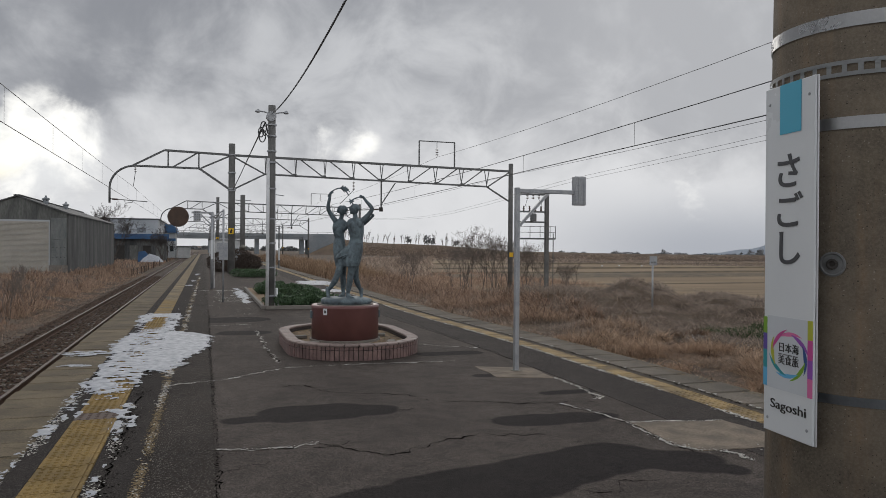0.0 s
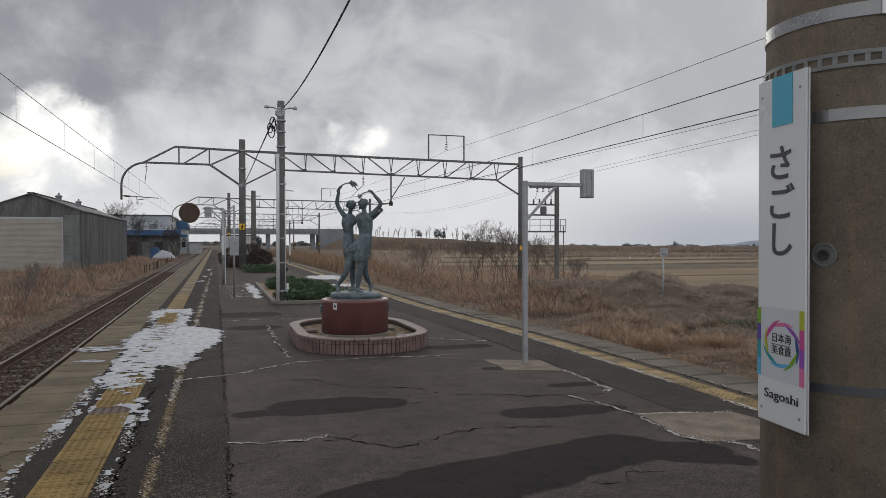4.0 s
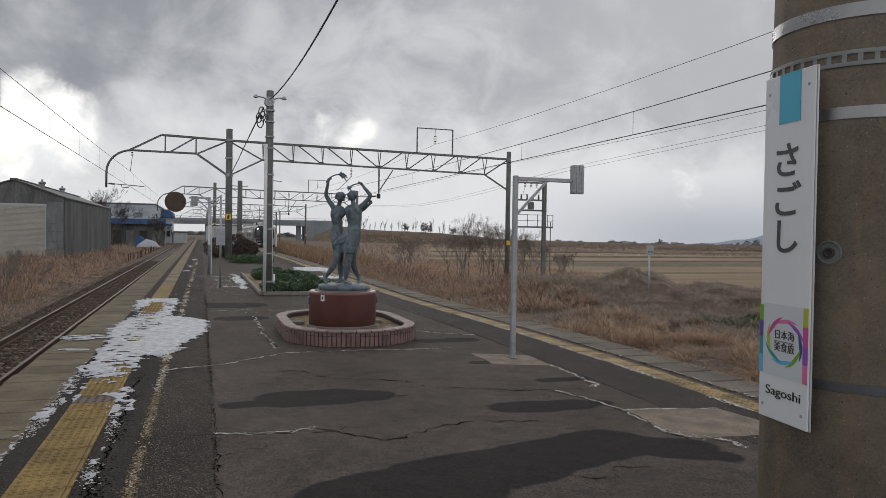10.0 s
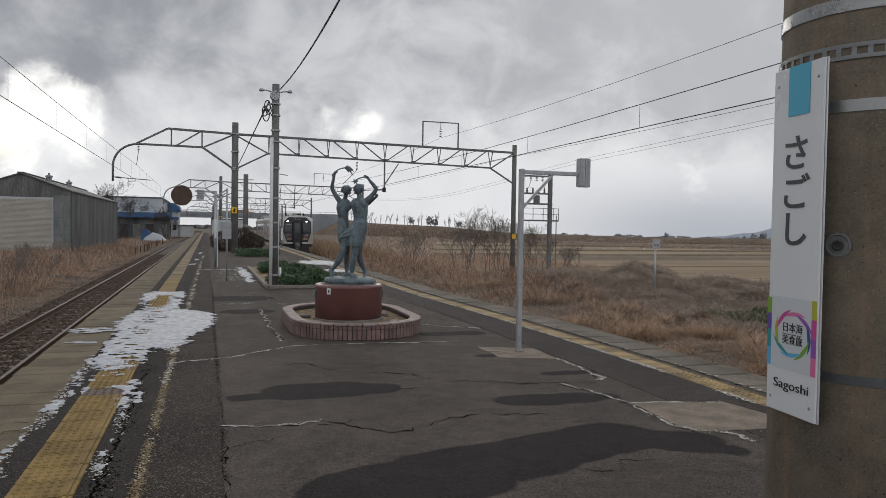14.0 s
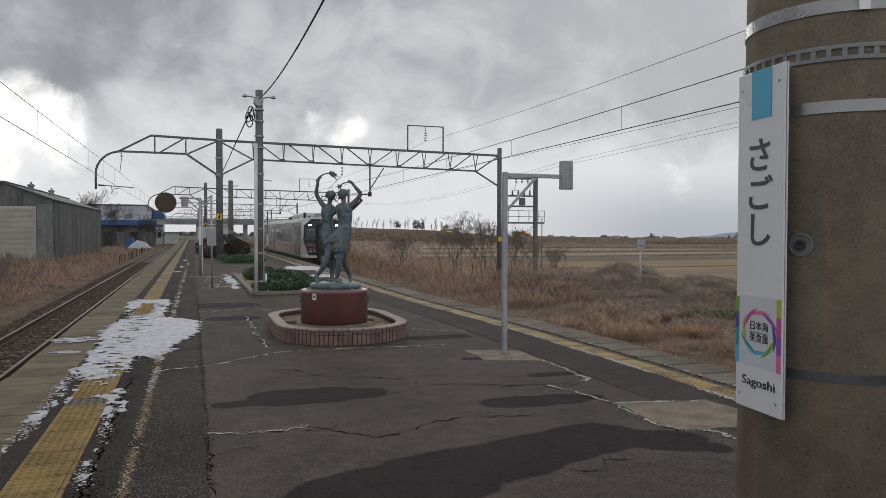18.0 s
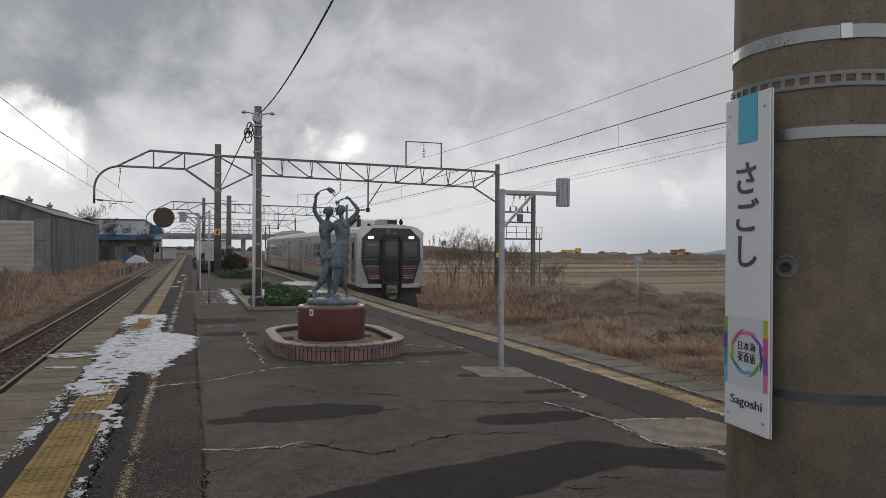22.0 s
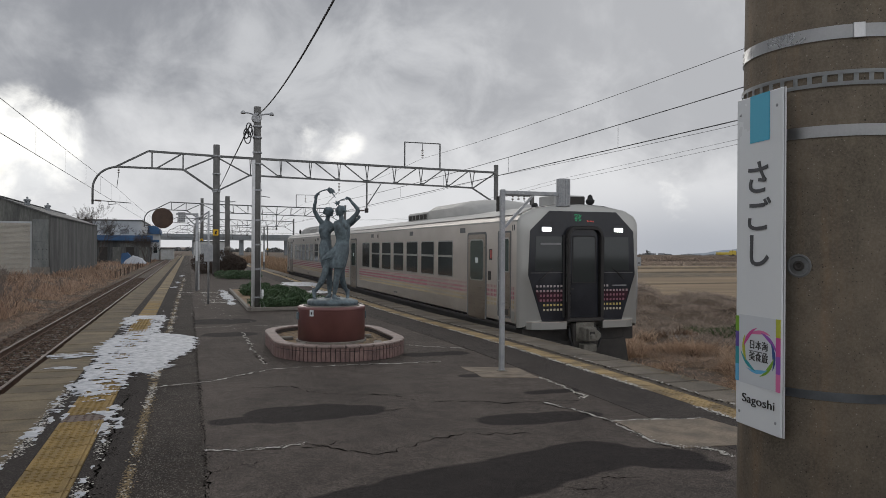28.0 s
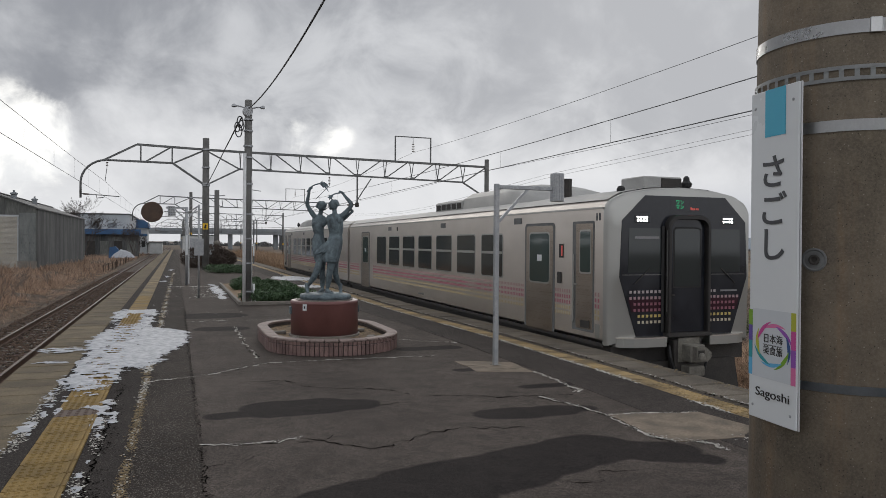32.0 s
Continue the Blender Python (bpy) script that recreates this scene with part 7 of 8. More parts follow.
def out_to(poly, x, z, cx=0.0, cz=2.25):
    """The point of a convex outline on the ray from (cx, cz) through (x, z)."""
    dx, dz = x - cx, z - cz
    best = 9.0
    for (x0, z0), (x1, z1) in zip(poly, poly[1:] + poly[:1]):
        ex, ez = x1 - x0, z1 - z0
        det = dx * ez - dz * ex
        if abs(det) > 1e-9:
            t, u = ((x0 - cx) * ez - (z0 - cz) * ex) / det, ((x0 - cx) * dz - (z0 - cz) * dx) / det
            if t > 0 and -1e-6 <= u <= 1 + 1e-6:
                best = min(best, t)
    return cx + dx * best, cz + dz * best


def loft(rings_xz, ys):
    b = bmesh.new()
    rings = [[b.verts.new((x, y, z)) for x, z in r] for r, y in zip(rings_xz, ys)]
    n = len(rings[0])
    for r0, r1 in zip(rings, rings[1:]):
        for j in range(n):
            b.faces.new((r0[j], r0[(j + 1) % n], r1[(j + 1) % n], r1[j]))
    return b, rings


def rounded(x, y0, y1, z0, z1, r, d0, d1):
    """A panel on the side x with round corners, between depths d0 and d1 outwards."""
    pts = []
    for cy, cz, a0 in ((y1 - r, z1 - r, 0), (y0 + r, z1 - r, 90), (y0 + r, z0 + r, 180), (y1 - r, z0 + r, 270)):
        for i in range(4):
            a = radians(a0 + i * 30)
            pts.append((cy + r * math.cos(a), cz + r * math.sin(a)))
    s = 1 if x > 0 else -1
    b = bmesh.new()
    va, vb = [b.verts.new((x + s * d0, p, q)) for p, q in pts], [b.verts.new((x + s * d1, p, q)) for p, q in pts]
    n = len(pts)
    b.faces.new(va), b.faces.new(vb[::-1])
    for i in range(n):
        b.faces.new((va[i], va[(i + 1) % n], vb[(i + 1) % n], vb[i]))
    bmesh.ops.recalc_face_normals(b, faces=b.faces[:])
    return b


def front_panel(outline, y0, y1):
    return slab_xz(outline, y0, y1)


DOTS = [mesh_of("dot", box(-0.021, 0.021, -0.0365, -0.029, -0.022, 0.022), m) for m in (M_DOTC, M_DOTY, M_DOTD, M_DOTD, M_DOTP, M_DOTW)]


def railcar():
    c = thing("diesel_railcar", 7.70, 200, RAIL, "stainless steel diesel railcar with black front and rose dots", "train", "coupled railcars")
    full = hexagon_rays(PROFILE, 0, 2.25)
    b, rings = loft([full, full], [0.20, CAR])
    b.faces.new(rings[-1])
    bmesh.ops.recalc_face_normals(b, faces=b.faces[:])
    part("body", b, M_STAINLESS, c, "brushed stainless steel body")
    inner, outer = matched(MASKP, 6), [out_to(PROFILE, x, z) for x, z in matched(COWLP, 6)]
    steps = ((-0.012, 0.0), (0.04, 0.55), (0.075, 0.86), (0.11, 0.96), (0.15, 0.99), (0.20, 1.0))
    b, rings = loft([[(a[0] + (o[0] - a[0]) * u, a[1] + (o[1] - a[1]) * u) for a, o in zip(inner, outer)] for _, u in steps], [y for y, _ in steps])
    bmesh.ops.recalc_face_normals(b, faces=b.faces[:])
    cowl = part("front_cowl", b, M_SILVER, c, "silver painted front cowl", True)
    cowl.data.set_sharp_from_angle(angle=radians(32))
    top = [(x, z) for x, z in PROFILE if z > 3.25]
    b = bmesh.new()
    ra = [b.verts.new((x * 1.004, 0.20, z + 0.012)) for x, z in top]
    rb = [b.verts.new((x * 1.004, CAR, z + 0.012)) for x, z in top]
    for i in range(len(top) - 1):
        b.faces.new((ra[i], rb[i], rb[i + 1], ra[i + 1]))
    part("roof", b, M_ROOF, c, "grey roof")
    for s in (-1, 1):
        part("gutter", box(s * 1.405 - 0.012, s * 1.405 + 0.012, 0.20, CAR - 0.02, 3.185, 3.215), M_SILVER, c)
        part("side_sill", box(s * 1.40 - 0.010, s * 1.40 + 0.010, 0.20, CAR - 0.02, 0.99, 1.05), M_UNDER, c)
    # side openings
    for s in (-1, 1):
        x = s * 1.40
        for k in range(7):
            y0 = 3.98 + 1.49 * k
            w = part("window", rounded(x, y0 - 0.03, y0 + 1.12, 1.90, 2.83, 0.07, 0.0, 0.007), M_SILVER, c, "side window")
            part("pane", rounded(x, y0, y0 + 1.09, 1.93, 2.80, 0.05, 0.004, 0.010), M_WINDOW, w)
            if k < 6:
                part("transom", rounded(x, y0, y0 + 1.09, 2.40, 2.455, 0.01, 0.008, 0.016), M_SILVER, w)
        for y0, y1, mat in ((1.83, 2.87, M_DOORSTEEL), (15.1, 16.14, M_DOORSTEEL)):
            part("door_surround", rounded(x, y0 - 0.07, y1 + 0.07, 1.00, 3.0, 0.08, 0.0, 0.006), M_TRUSS, c)
            d = part("passenger_door", rounded(x, y0, y1, 1.02, 2.95, 0.05, -0.02, 0.010), mat, c, "stainless sliding door")
            part("door_glass_seal", rounded(x, y0 + 0.10, y1 - 0.12, 1.89, 2.84, 0.08, 0.008, 0.014), M_SILVER, d)
            part("door_glass", rounded(x, y0 + 0.13, y1 - 0.15, 1.92, 2.81, 0.07, 0.012, 0.017), M_GREENGLASS, d)
            part("sticker", rounded(x, (y0 + y1) / 2 - 0.12, (y0 + y1) / 2 + 0.06, 2.30, 2.42, 0.005, 0.017, 0.019), M_WHITE, d)
        part("door_surround", rounded(x, 0.46, 1.14, 1.18, 3.0, 0.03, 0.0, 0.006), M_TRUSS, c)
        d = part("cab_door", rounded(x, 0.50, 1.02, 1.22, 2.96, 0.02, -0.02, 0.009), M_DOORSTEEL, c, "narrow crew door")
        part("door_glass_seal", rounded(x, 0.54, 0.90, 2.13, 2.86, 0.04, 0.008, 0.014), M_SILVER, d)
        part("door_glass", rounded(x, 0.565, 0.875, 2.16, 2.83, 0.03, 0.012, 0.017), M_GREENGLASS, d)
        part("grab_rail", tube([(x + s * 0.03, 1.08, 1.30), (x + s * 0.03, 1.08, 2.45)], 0.015, 6), M_SILVER, c)
        part("vent", rounded(x, 0.58, 0.86, 1.24, 1.36, 0.01, 0.008, 0.016), M_UNDER, d)
        part("handle", rounded(x, 0.98, 1.10, 1.93, 1.96, 0.01, 0.008, 0.03), M_SILVER, d)
        part("door_display", rounded(x, 1.46, 1.60, 2.38, 2.62, 0.01, 0.0, 0.010), M_BLACK, c)
        part("display_glow", rounded(x, 1.475, 1.52, 2.41, 2.59, 0.004, 0.010, 0.012), M_LEDR, c)
        part("button", rounded(x, 1.52, 1.66, 1.93, 2.13, 0.02, 0.0, 0.012), M_UNDER, c)
        part("lower_hatch", rounded(x, 0.29, 0.42, 1.12, 1.34, 0.01, 0.0, 0.008), M_SILVER, c)
        for y in (7.4, 3.1, 12.3):
            part("vent_plate", rounded(x, y, y + 0.34, 3.0, 3.12, 0.01, 0.0, 0.008), M_TRUSS, c)
        part("side_lamp", rounded(x, 11.6, 11.68, 2.98, 3.10, 0.01, 0.0, 0.012), M_UNDER, c)
        part("writing_bar", rounded(x, 9.1, 9.55, 1.20, 1.24, 0.004, 0.0, 0.0015), M_TRUSS, c)
        part("operator_mark", rounded(x, 0.37, 0.41, 3.0, 3.12, 0.004, 0.0, 0.002), M_INK, c)
        part("operator_mark", rounded(x, 0.28, 0.33, 3.0, 3.12, 0.01, 0.0, 0.002), M_INK, c)
        # rose and cream dots that close up into thin stripes towards the rear
        for row, mat in enumerate((M_SIDEY, M_SIDEY, M_SIDEP, M_SIDEP, M_SIDEL)):
            db = bmesh.new()
            y, z = 0.30, 1.43 + row * 0.095
            while y < 17.8:
                near = y < 6.0
                sz, hh, pitch = (0.052 - 0.002 * y, 0.033 - 0.002 * y, 0.086 - 0.004 * y) if near else (0.50, 0.024, 0.50)
                if not (0.40 < y < 1.14 or 1.70 < y < 2.96 or 14.55 < y < 16.25):
                    q = [(x + s * 0.0015, p, r) for p, r in ((y, z - hh), (y + sz, z - hh), (y + sz, z + hh), (y, z + hh))]
                    db.faces.new([db.verts.new(p) for p in (q if s > 0 else q[::-1])])
                y += pitch
            tagged(part("dot_pattern", db, mat, c), kind="stuff")
    # front
    mask = part("front_mask", front_panel(MASKP, -0.03, 0.12), M_MASK, c, "glossy black front panel")
    for s in (-1, 1):
        maroon = [(s * 0.455, 1.555), (s * 1.020, 1.555), (s * 1.085, 1.755), (s * 0.455, 1.755)]
        part("maroon_band", front_panel(maroon if s > 0 else maroon[::-1], -0.0325, -0.029), M_MAROON, mask, "dark maroon band")
        wx = [(s * 0.46, 2.18), (s * 1.10, 2.18), (s * 1.08, 2.88), (s * 0.46, 2.88)]
        part("windscreen", front_panel(wx if s > 0 else wx[::-1], -0.036, -0.028), M_WINDOW, mask)
        part("headlamp_housing", box(s * 0.84 - 0.14, s * 0.84 + 0.14, -0.040, -0.028, 2.965, 3.09, 0.006), M_MASK, mask)
        for i in range(4):
            for j in range(2):
                part("headlamp", box(s * 0.84 - 0.105 + 0.054 * i, s * 0.84 - 0.069 + 0.054 * i, -0.046, -0.039, 2.986 + 0.050 * j, 3.016 + 0.050 * j, 0.005), M_LIGHT, mask)
        part("wiper", bar((s * 0.98, -0.045, 2.00), (s * 0.70, -0.045, 2.24), 0.011), M_UNDER, mask)
        part("panel_seam", front_panel([(s * 0.44, 2.135), (s * 1.195, 2.135), (s * 1.195, 2.147), (s * 0.44, 2.147)][:: (1 if s > 0 else -1)], -0.033, -0.029), M_COLUMN, mask)
        # dots
        for row in range(6):
            z = 1.39 + row * 0.096
            for i in range(9):
                xx = 0.50 + i * 0.078
                if xx < 0.93 + (z - 1.16) * 0.31 - 0.07 and not (s > 0 and row == 5 and i > 1):
                    piece("dot", DOTS[row], mask, Matrix.Translation((s * xx, 0, z)))
        for pn, z0, z1, grow in (("bumper", 1.00, 1.135, 0.0), ("bumper_lip", 1.137, 1.155, 0.012)):
            plan = [(0.42, 0.2), (0.42, -0.12 - grow), (0.80, -0.12 - grow), (1.02, -0.095 - grow), (1.17, -0.03 - grow), (1.25 + grow, 0.06), (1.25 + grow, 0.2)]
            part(pn, prism([(s * px_, py_) for px_, py_ in plan][:: s], z0, z1), M_SILVER if pn == "bumper" else M_STAINLESS, c)
    part("number_bar", box(0.70, 1.04, -0.034, -0.029, 1.858, 1.885), M_GREYMARK, mask)
    part("number_bar", box(-0.98, -0.52, -0.042, -0.037, 2.71, 2.75), M_GREYMARK, mask)
    # gangway door with padded frame
    def arch(w, z0, z1, r):
        """An upright opening with round upper corners."""
        left = [(-w + r - r * math.cos(a), z1 - r + r * math.sin(a)) for a in (math.pi / 2 * q / 6 for q in range(7))]
        return [(-w, z0), (w, z0)] + [(-x, z) for x, z in left] + left[::-1]

    o, inn = arch(0.415, 1.16, 3.10, 0.20), arch(0.345, 1.22, 3.03, 0.15)
    gb, fr = bmesh.new(), []
    for y, grow in ((-0.03, 0.0), (-0.125, 0.0), (-0.15, 0.022)):
        fr.append([gb.verts.new((x * (1 - grow * 1.2), y, z - grow * (0.6 if z > 2 else -0.3))) for x, z in o])
    back = [[gb.verts.new((x * (1 + q * 0.05), y, z)) for x, z in inn] for y, q in ((-0.15, 1), (-0.125, 0), (-0.045, 0))]
    loops = fr + back
    n = len(o)
    for la, lb in zip(loops, loops[1:]):
        for i in range(n):
            gb.faces.new((la[i], la[(i + 1) % n], lb[(i + 1) % n], lb[i]))
    bmesh.ops.recalc_face_normals(gb, faces=gb.faces[:])
    gang = part("gangway_frame", gb, M_GANGWAY, c, "dark rubber gangway frame", True)
    gang.data.set_sharp_from_angle(angle=radians(50))
    part("gangway_door", front_panel(arch(0.342, 1.225, 3.025, 0.148), -0.065, -0.04), M_MASK, gang)
    part("door_glass", front_panel(arch(0.25, 1.95, 2.88, 0.06), -0.071, -0.064), M_WINDOW, gang)
    part("glass_seal", front_panel(arch(0.275, 1.925, 2.905, 0.08), -0.068, -0.063), M_BLACKRUB, gang)
    part("handle", box(-0.30, -0.25, -0.09, -0.065, 1.80, 1.825), M_UNDER, gang)
    for z in (1.45, 2.05, 2.72):
        for s in (-1, 1):
            part("frame_latch", box(s * 0.418 - 0.012, s * 0.418 + 0.012, -0.11, -0.06, z, z + 0.07, 0.004), M_BLACKRUB, gang)
    for s in (-1, 1):
        part("gangway_pad", box(s * 0.455 - 0.03, s * 0.455 + 0.03, -0.075, -0.03, 1.22, 2.92, 0.02), M_BLACKRUB, gang)
        part("frame_strip", box(s * 0.418 - 0.003, s * 0.418 + 0.003, -0.118, -0.100, 1.55, 2.85), M_COLUMN, gang)
        part("hose", tube([(s * 0.33, -0.06, 1.0), (s * 0.36, -0.14, 0.82), (s * 0.30, -0.15, 0.62), (s * 0.22, -0.10, 0.60)], 0.025, 7), M_BLACKRUB, c)
    part("threshold", box(-0.43, 0.43, -0.16, -0.03, 1.15, 1.205, 0.006), M_UNDER, gang)
    # destination display
    part("display_glass", box(-0.30, 0.42, -0.034, -0.028, 3.16, 3.36), M_MASK, mask)
    up_front = Matrix.Rotation(math.pi / 2, 4, "X")
    lettering("lettering", "ワン", 0.085, M_LEDG, Matrix.Translation((-0.13, -0.0385, 3.300)) @ up_front, mask)
    lettering("lettering", "マン", 0.085, M_LEDG, Matrix.Translation((-0.13, -0.0385, 3.222)) @ up_front, mask)
    for i in range(5):
        part("display_bar", box(0.08 + i * 0.034, 0.104 + i * 0.034, -0.0395, -0.0365, 3.185, 3.215 + 0.012 * (i == 0)), M_LEDR, mask)
    # coupler and skirt
    part("coupler_plate", box(-0.27, 0.27, -0.12, 0.05, 0.52, 1.10, 0.02), M_UNDER, c)
    cp = part("coupler", box(-0.14, 0.14, -0.36, -0.12, 0.76, 1.04, 0.02), M_COUPLER, c, "grey automatic coupler")
    part("coupler_face", front_panel([(-0.11, 0.79), (0.10, 0.79), (0.17, 0.86), (0.17, 0.93), (0.06, 1.02), (-0.11, 1.02)], -0.46, -0.36), M_COUPLER, cp)
    part("coupler_cone", lathe([(0.055, 0.84), (0.050, 0.90), (0.030, 0.93)], 10, cx=-0.04, cy=-0.49), M_COUPLER, cp)
    part("back_plate", box(-0.21, 0.21, -0.135, -0.12, 0.74, 1.13, 0.01), M_COUPLER, cp)
    part("coupler_slot", box(-0.085, 0.03, -0.468, -0.459, 0.84, 0.97), M_UNDER, cp)
    part("electric_coupler", box(-0.15, 0.15, -0.34, -0.12, 0.54, 0.70, 0.015), M_COUPLER, c)
    part("snow_plough", front_panel([(-1.15, 0.18), (1.15, 0.18), (1.05, 0.75), (-1.05, 0.75)], 0.02, 0.12), M_UNDER, c)
    part("underframe", box(-1.30, 1.30, 0.12, CAR - 0.1, 0.72, 1.0), M_UNDER, c)
    for y0, y1 in ((5.2, 7.6), (8.0, 10.4), (11.0, 12.6)):
        part("equipment_box", box(-1.28, 1.28, y0, y1, 0.32, 0.74, 0.03), M_UNDER, c)
    for yc in (2.6, 15.4):
        bg_ = part("bogie", box(-1.0, 1.0, yc - 1.5, yc + 1.5, 0.45, 0.75, 0.04), M_UNDER, c)
        for dy in (-1.05, 1.05):
            for s in (-1, 1):
                w = lathe([(0.43, -0.06), (0.46, -0.06), (0.43, -0.03), (0.42, 0.06), (0.1, 0.06)], 28)
                bmesh.ops.rotate(w, verts=w.verts[:], matrix=Matrix.Rotation(s * math.pi / 2, 3, "Y"))
                bmesh.ops.translate(w, verts=w.verts[:], vec=(s * 0.567, yc + dy, 0.425))
                part("wheel", w, M_RAIL, bg_)
    # roof gear
    hump = bmesh.new()
    ring = []
    for y, k_ in ((3.1, 0.15), (3.7, 0.75), (4.4, 1.0), (7.2, 1.0)):
        ring.append([hump.verts.new((xx, y, 3.30 + (zz - 3.30) * k_)) for xx, zz in ((-1.02, 3.42), (-0.98, 3.72), (-0.75, 3.86), (-0.3, 3.91), (0.3, 3.91), (0.75, 3.86), (0.98, 3.72), (1.02, 3.42))])
    for r0, r1 in zip(ring, ring[1:]):
        for j in range(7):
            hump.faces.new((r0[j], r0[j + 1], r1[j + 1], r1[j]))
    hump.faces.new(ring[-1]), hump.faces.new(ring[0][::-1])
    bmesh.ops.recalc_face_normals(hump, faces=hump.faces[:])
    part("air_conditioner", hump, M_ROOF, c, "humped grey roof unit", True)
    tail = part("engine_vent", box(-1.0, 1.0, 7.22, 9.3, 3.42, 3.72, 0.05), M_ROOF, c)
    for i in range(5):
        part("vent_slot", box(-1.012, -0.99, 7.35 + i * 0.38, 7.63 + i * 0.38, 3.50, 3.64), M_UNDER, tail)
    rb_ = part("roof_box", box(-0.35, 0.42, 0.62, 1.3, 3.53, 3.78, 0.02), M_ROOF, c)
    part("roof_box_face", box(0.0, 0.40, 0.60, 0.62, 3.60, 3.75), M_UNDER, rb_)
    part("horn", lathe([(0.05, 3.5), (0.05, 3.60), (0.09, 3.64), (0.10, 3.69), (0.06, 3.73), (0.05, 3.79), (0.02, 3.82)], 10, cx=0.62, cy=0.75), M_BLACKRUB, c)
    part("antenna", lathe([(0.07, 3.5), (0.07, 3.56), (0.04, 3.60)], 10, cx=-0.75, cy=0.7), M_BLACKRUB, c)
    part("exhaust", tube([(-0.8, 2.4, 3.4), (-0.8, 2.4, 3.85)], 0.09, 10), M_UNDER, c)
    part("gangway_bellows", box(-0.45, 0.45, CAR, CAR + 0.14, 1.05, 3.1, 0.02), M_BLACKRUB, c)
    return c


car_front = railcar()
car_rear = copy_thing(car_front, pose(7.70, 240, RAIL, 0, 0, 180))
tagged(car_rear, "stainless steel diesel railcar coupled behind, seen from its side")

# ---------------------------------------------------------------- far road vehicles


def road_vehicle(name, label, paint, category):
    v = thing(name, 0, 0, 0, label, category)
    if category == "truck":
        part("cab", box(1.6, 3.2, -1.0, 1.0, 0.5, 2.1, 0.15), paint, v)
        part("windscreen", box(3.0, 3.22, -0.8, 0.8, 1.3, 1.9), M_WINDOW, v)
        part("cargo_bed", box(-3.2, 1.5, -1.05, 1.05, 0.7, 1.5, 0.05), paint, v)
    else:
        part("chassis", box(-3.4, 2.6, -0.9, 0.9, 0.7, 1.4, 0.1), paint, v)
        part("cab", box(0.0, 1.4, -0.9, 0.9, 1.4, 2.3, 0.1), paint, v)
        part("plough_blade", box(2.7, 3.1, -1.3, 1.3, 0.1, 1.2, 0.05), paint, v)
        part("hopper", box(-3.2, -0.3, -0.95, 0.95, 1.4, 2.0, 0.1), M_TRUSS, v)
    for x in (-2.2, 2.0):
        for s in (-1, 1):
            part("wheel", tube([(x, s * 0.75, 0.48), (x, s * 1.0, 0.48)], 0.48, 14), M_TYRE, v)
    return v


plough = road_vehicle("snow_plough", "orange snow plough driving on the far road", M_ORANGE, "work vehicle")
lorry = road_vehicle("yellow_truck", "yellow truck driving on the far road", M_TRUCKY, "truck")

# ---------------------------------------------------------------- platform surface: slabs, tactile tiles, cracks, snow


def flat(points, z, mat, parent=None, name="crack"):
    b = bmesh.new()
    for quad in points:
        b.faces.new([b.verts.new((x, y, z)) for x, y in quad])
    return to_object(name, b, mat, parent)


def ribbon(rows, width, mat, name, seed=0, broken=0.0, wander=0.035):
    """A jagged strip along rows of (x, y), of uneven width, with gaps."""
    rnd = random.Random(seed)
    quads, prev, walked = [], None, 0.0
    for (ax, ay), (bx, by) in zip(rows, rows[1:]):
        l = math.hypot(bx - ax, by - ay)
        n = max(2, int(l / 0.05))
        nx, ny = -(by - ay) / l, (bx - ax) / l
        for i in range(n):
            u, d = i / n, walked + l * i / n
            end = min(1.0, d / 0.1)
            off = end * (wander * noise.noise(Vector((d * 2.2, seed * 3.7, 0))) + 0.45 * wander * noise.noise(Vector((d * 9.0, seed * 1.3, 4))) + rnd.uniform(-0.030, 0.030))
            w = width * 0.5 * max(0.10, 0.65 + 1.0 * noise.noise(Vector((d * 5.0, seed, 9))) + rnd.uniform(-0.55, 0.55))
            x, y = ax + (bx - ax) * u + nx * off, ay + (by - ay) * u + ny * off
            cur = ((x + nx * w, y + ny * w), (x - nx * w, y - ny * w))
            if prev is not None and noise.noise(Vector((d * 3.1, seed, 2))) > -0.5 + broken:
                quads.append((prev[0], prev[1], cur[1], cur[0]))
            prev = cur
        walked += l
    return flat(quads, 0.0045, mat, platform, name)


Z1, Z2 = 0.004, 0.008


def flecks(name, spots, size, z, mat, seed):
    """Loose crumbs lying flat: many tiny ragged scraps in one growth."""
    rng = np.random.default_rng(seed)
    vs, fs = [], []
    for x, y in spots:
        r, a = size * rng.uniform(0.4, 1.4), rng.uniform(0, 6.28)
        i = len(vs)
        vs += [(x + r * rng.uniform(0.6, 1.2) * math.cos(a + 1.26 * k), y + r * rng.uniform(0.6, 1.2) * math.sin(a + 1.26 * k), z + rng.uniform(0, 0.003)) for k in range(5)]
        fs.append(tuple(range(i, i + 5)))
    me = bpy.data.meshes.new(name)
    me.from_pydata(vs, [], fs)
    me.materials.append(mat)
    ob = new(name, me)
    ob.parent = platform
    return tagged(ob, kind="stuff")


def strip_spots(n, x0, x1, w, y0, y1, seed, patchy=0.0):
    rng = np.random.default_rng(seed)
    out = []
    while len(out) < n:
        y = y0 + (y1 - y0) * rng.random()
        u = (y - y0) / (y1 - y0)
        x = x0 + (x1 - x0) * u + rng.normal(0, w) + (sway(y) if x0 > 5 else 0)
        if noise.noise(Vector((x * 3, y * 1.7, seed))) > patchy - 0.35 * rng.random():
            out.append((x, y))
    return out


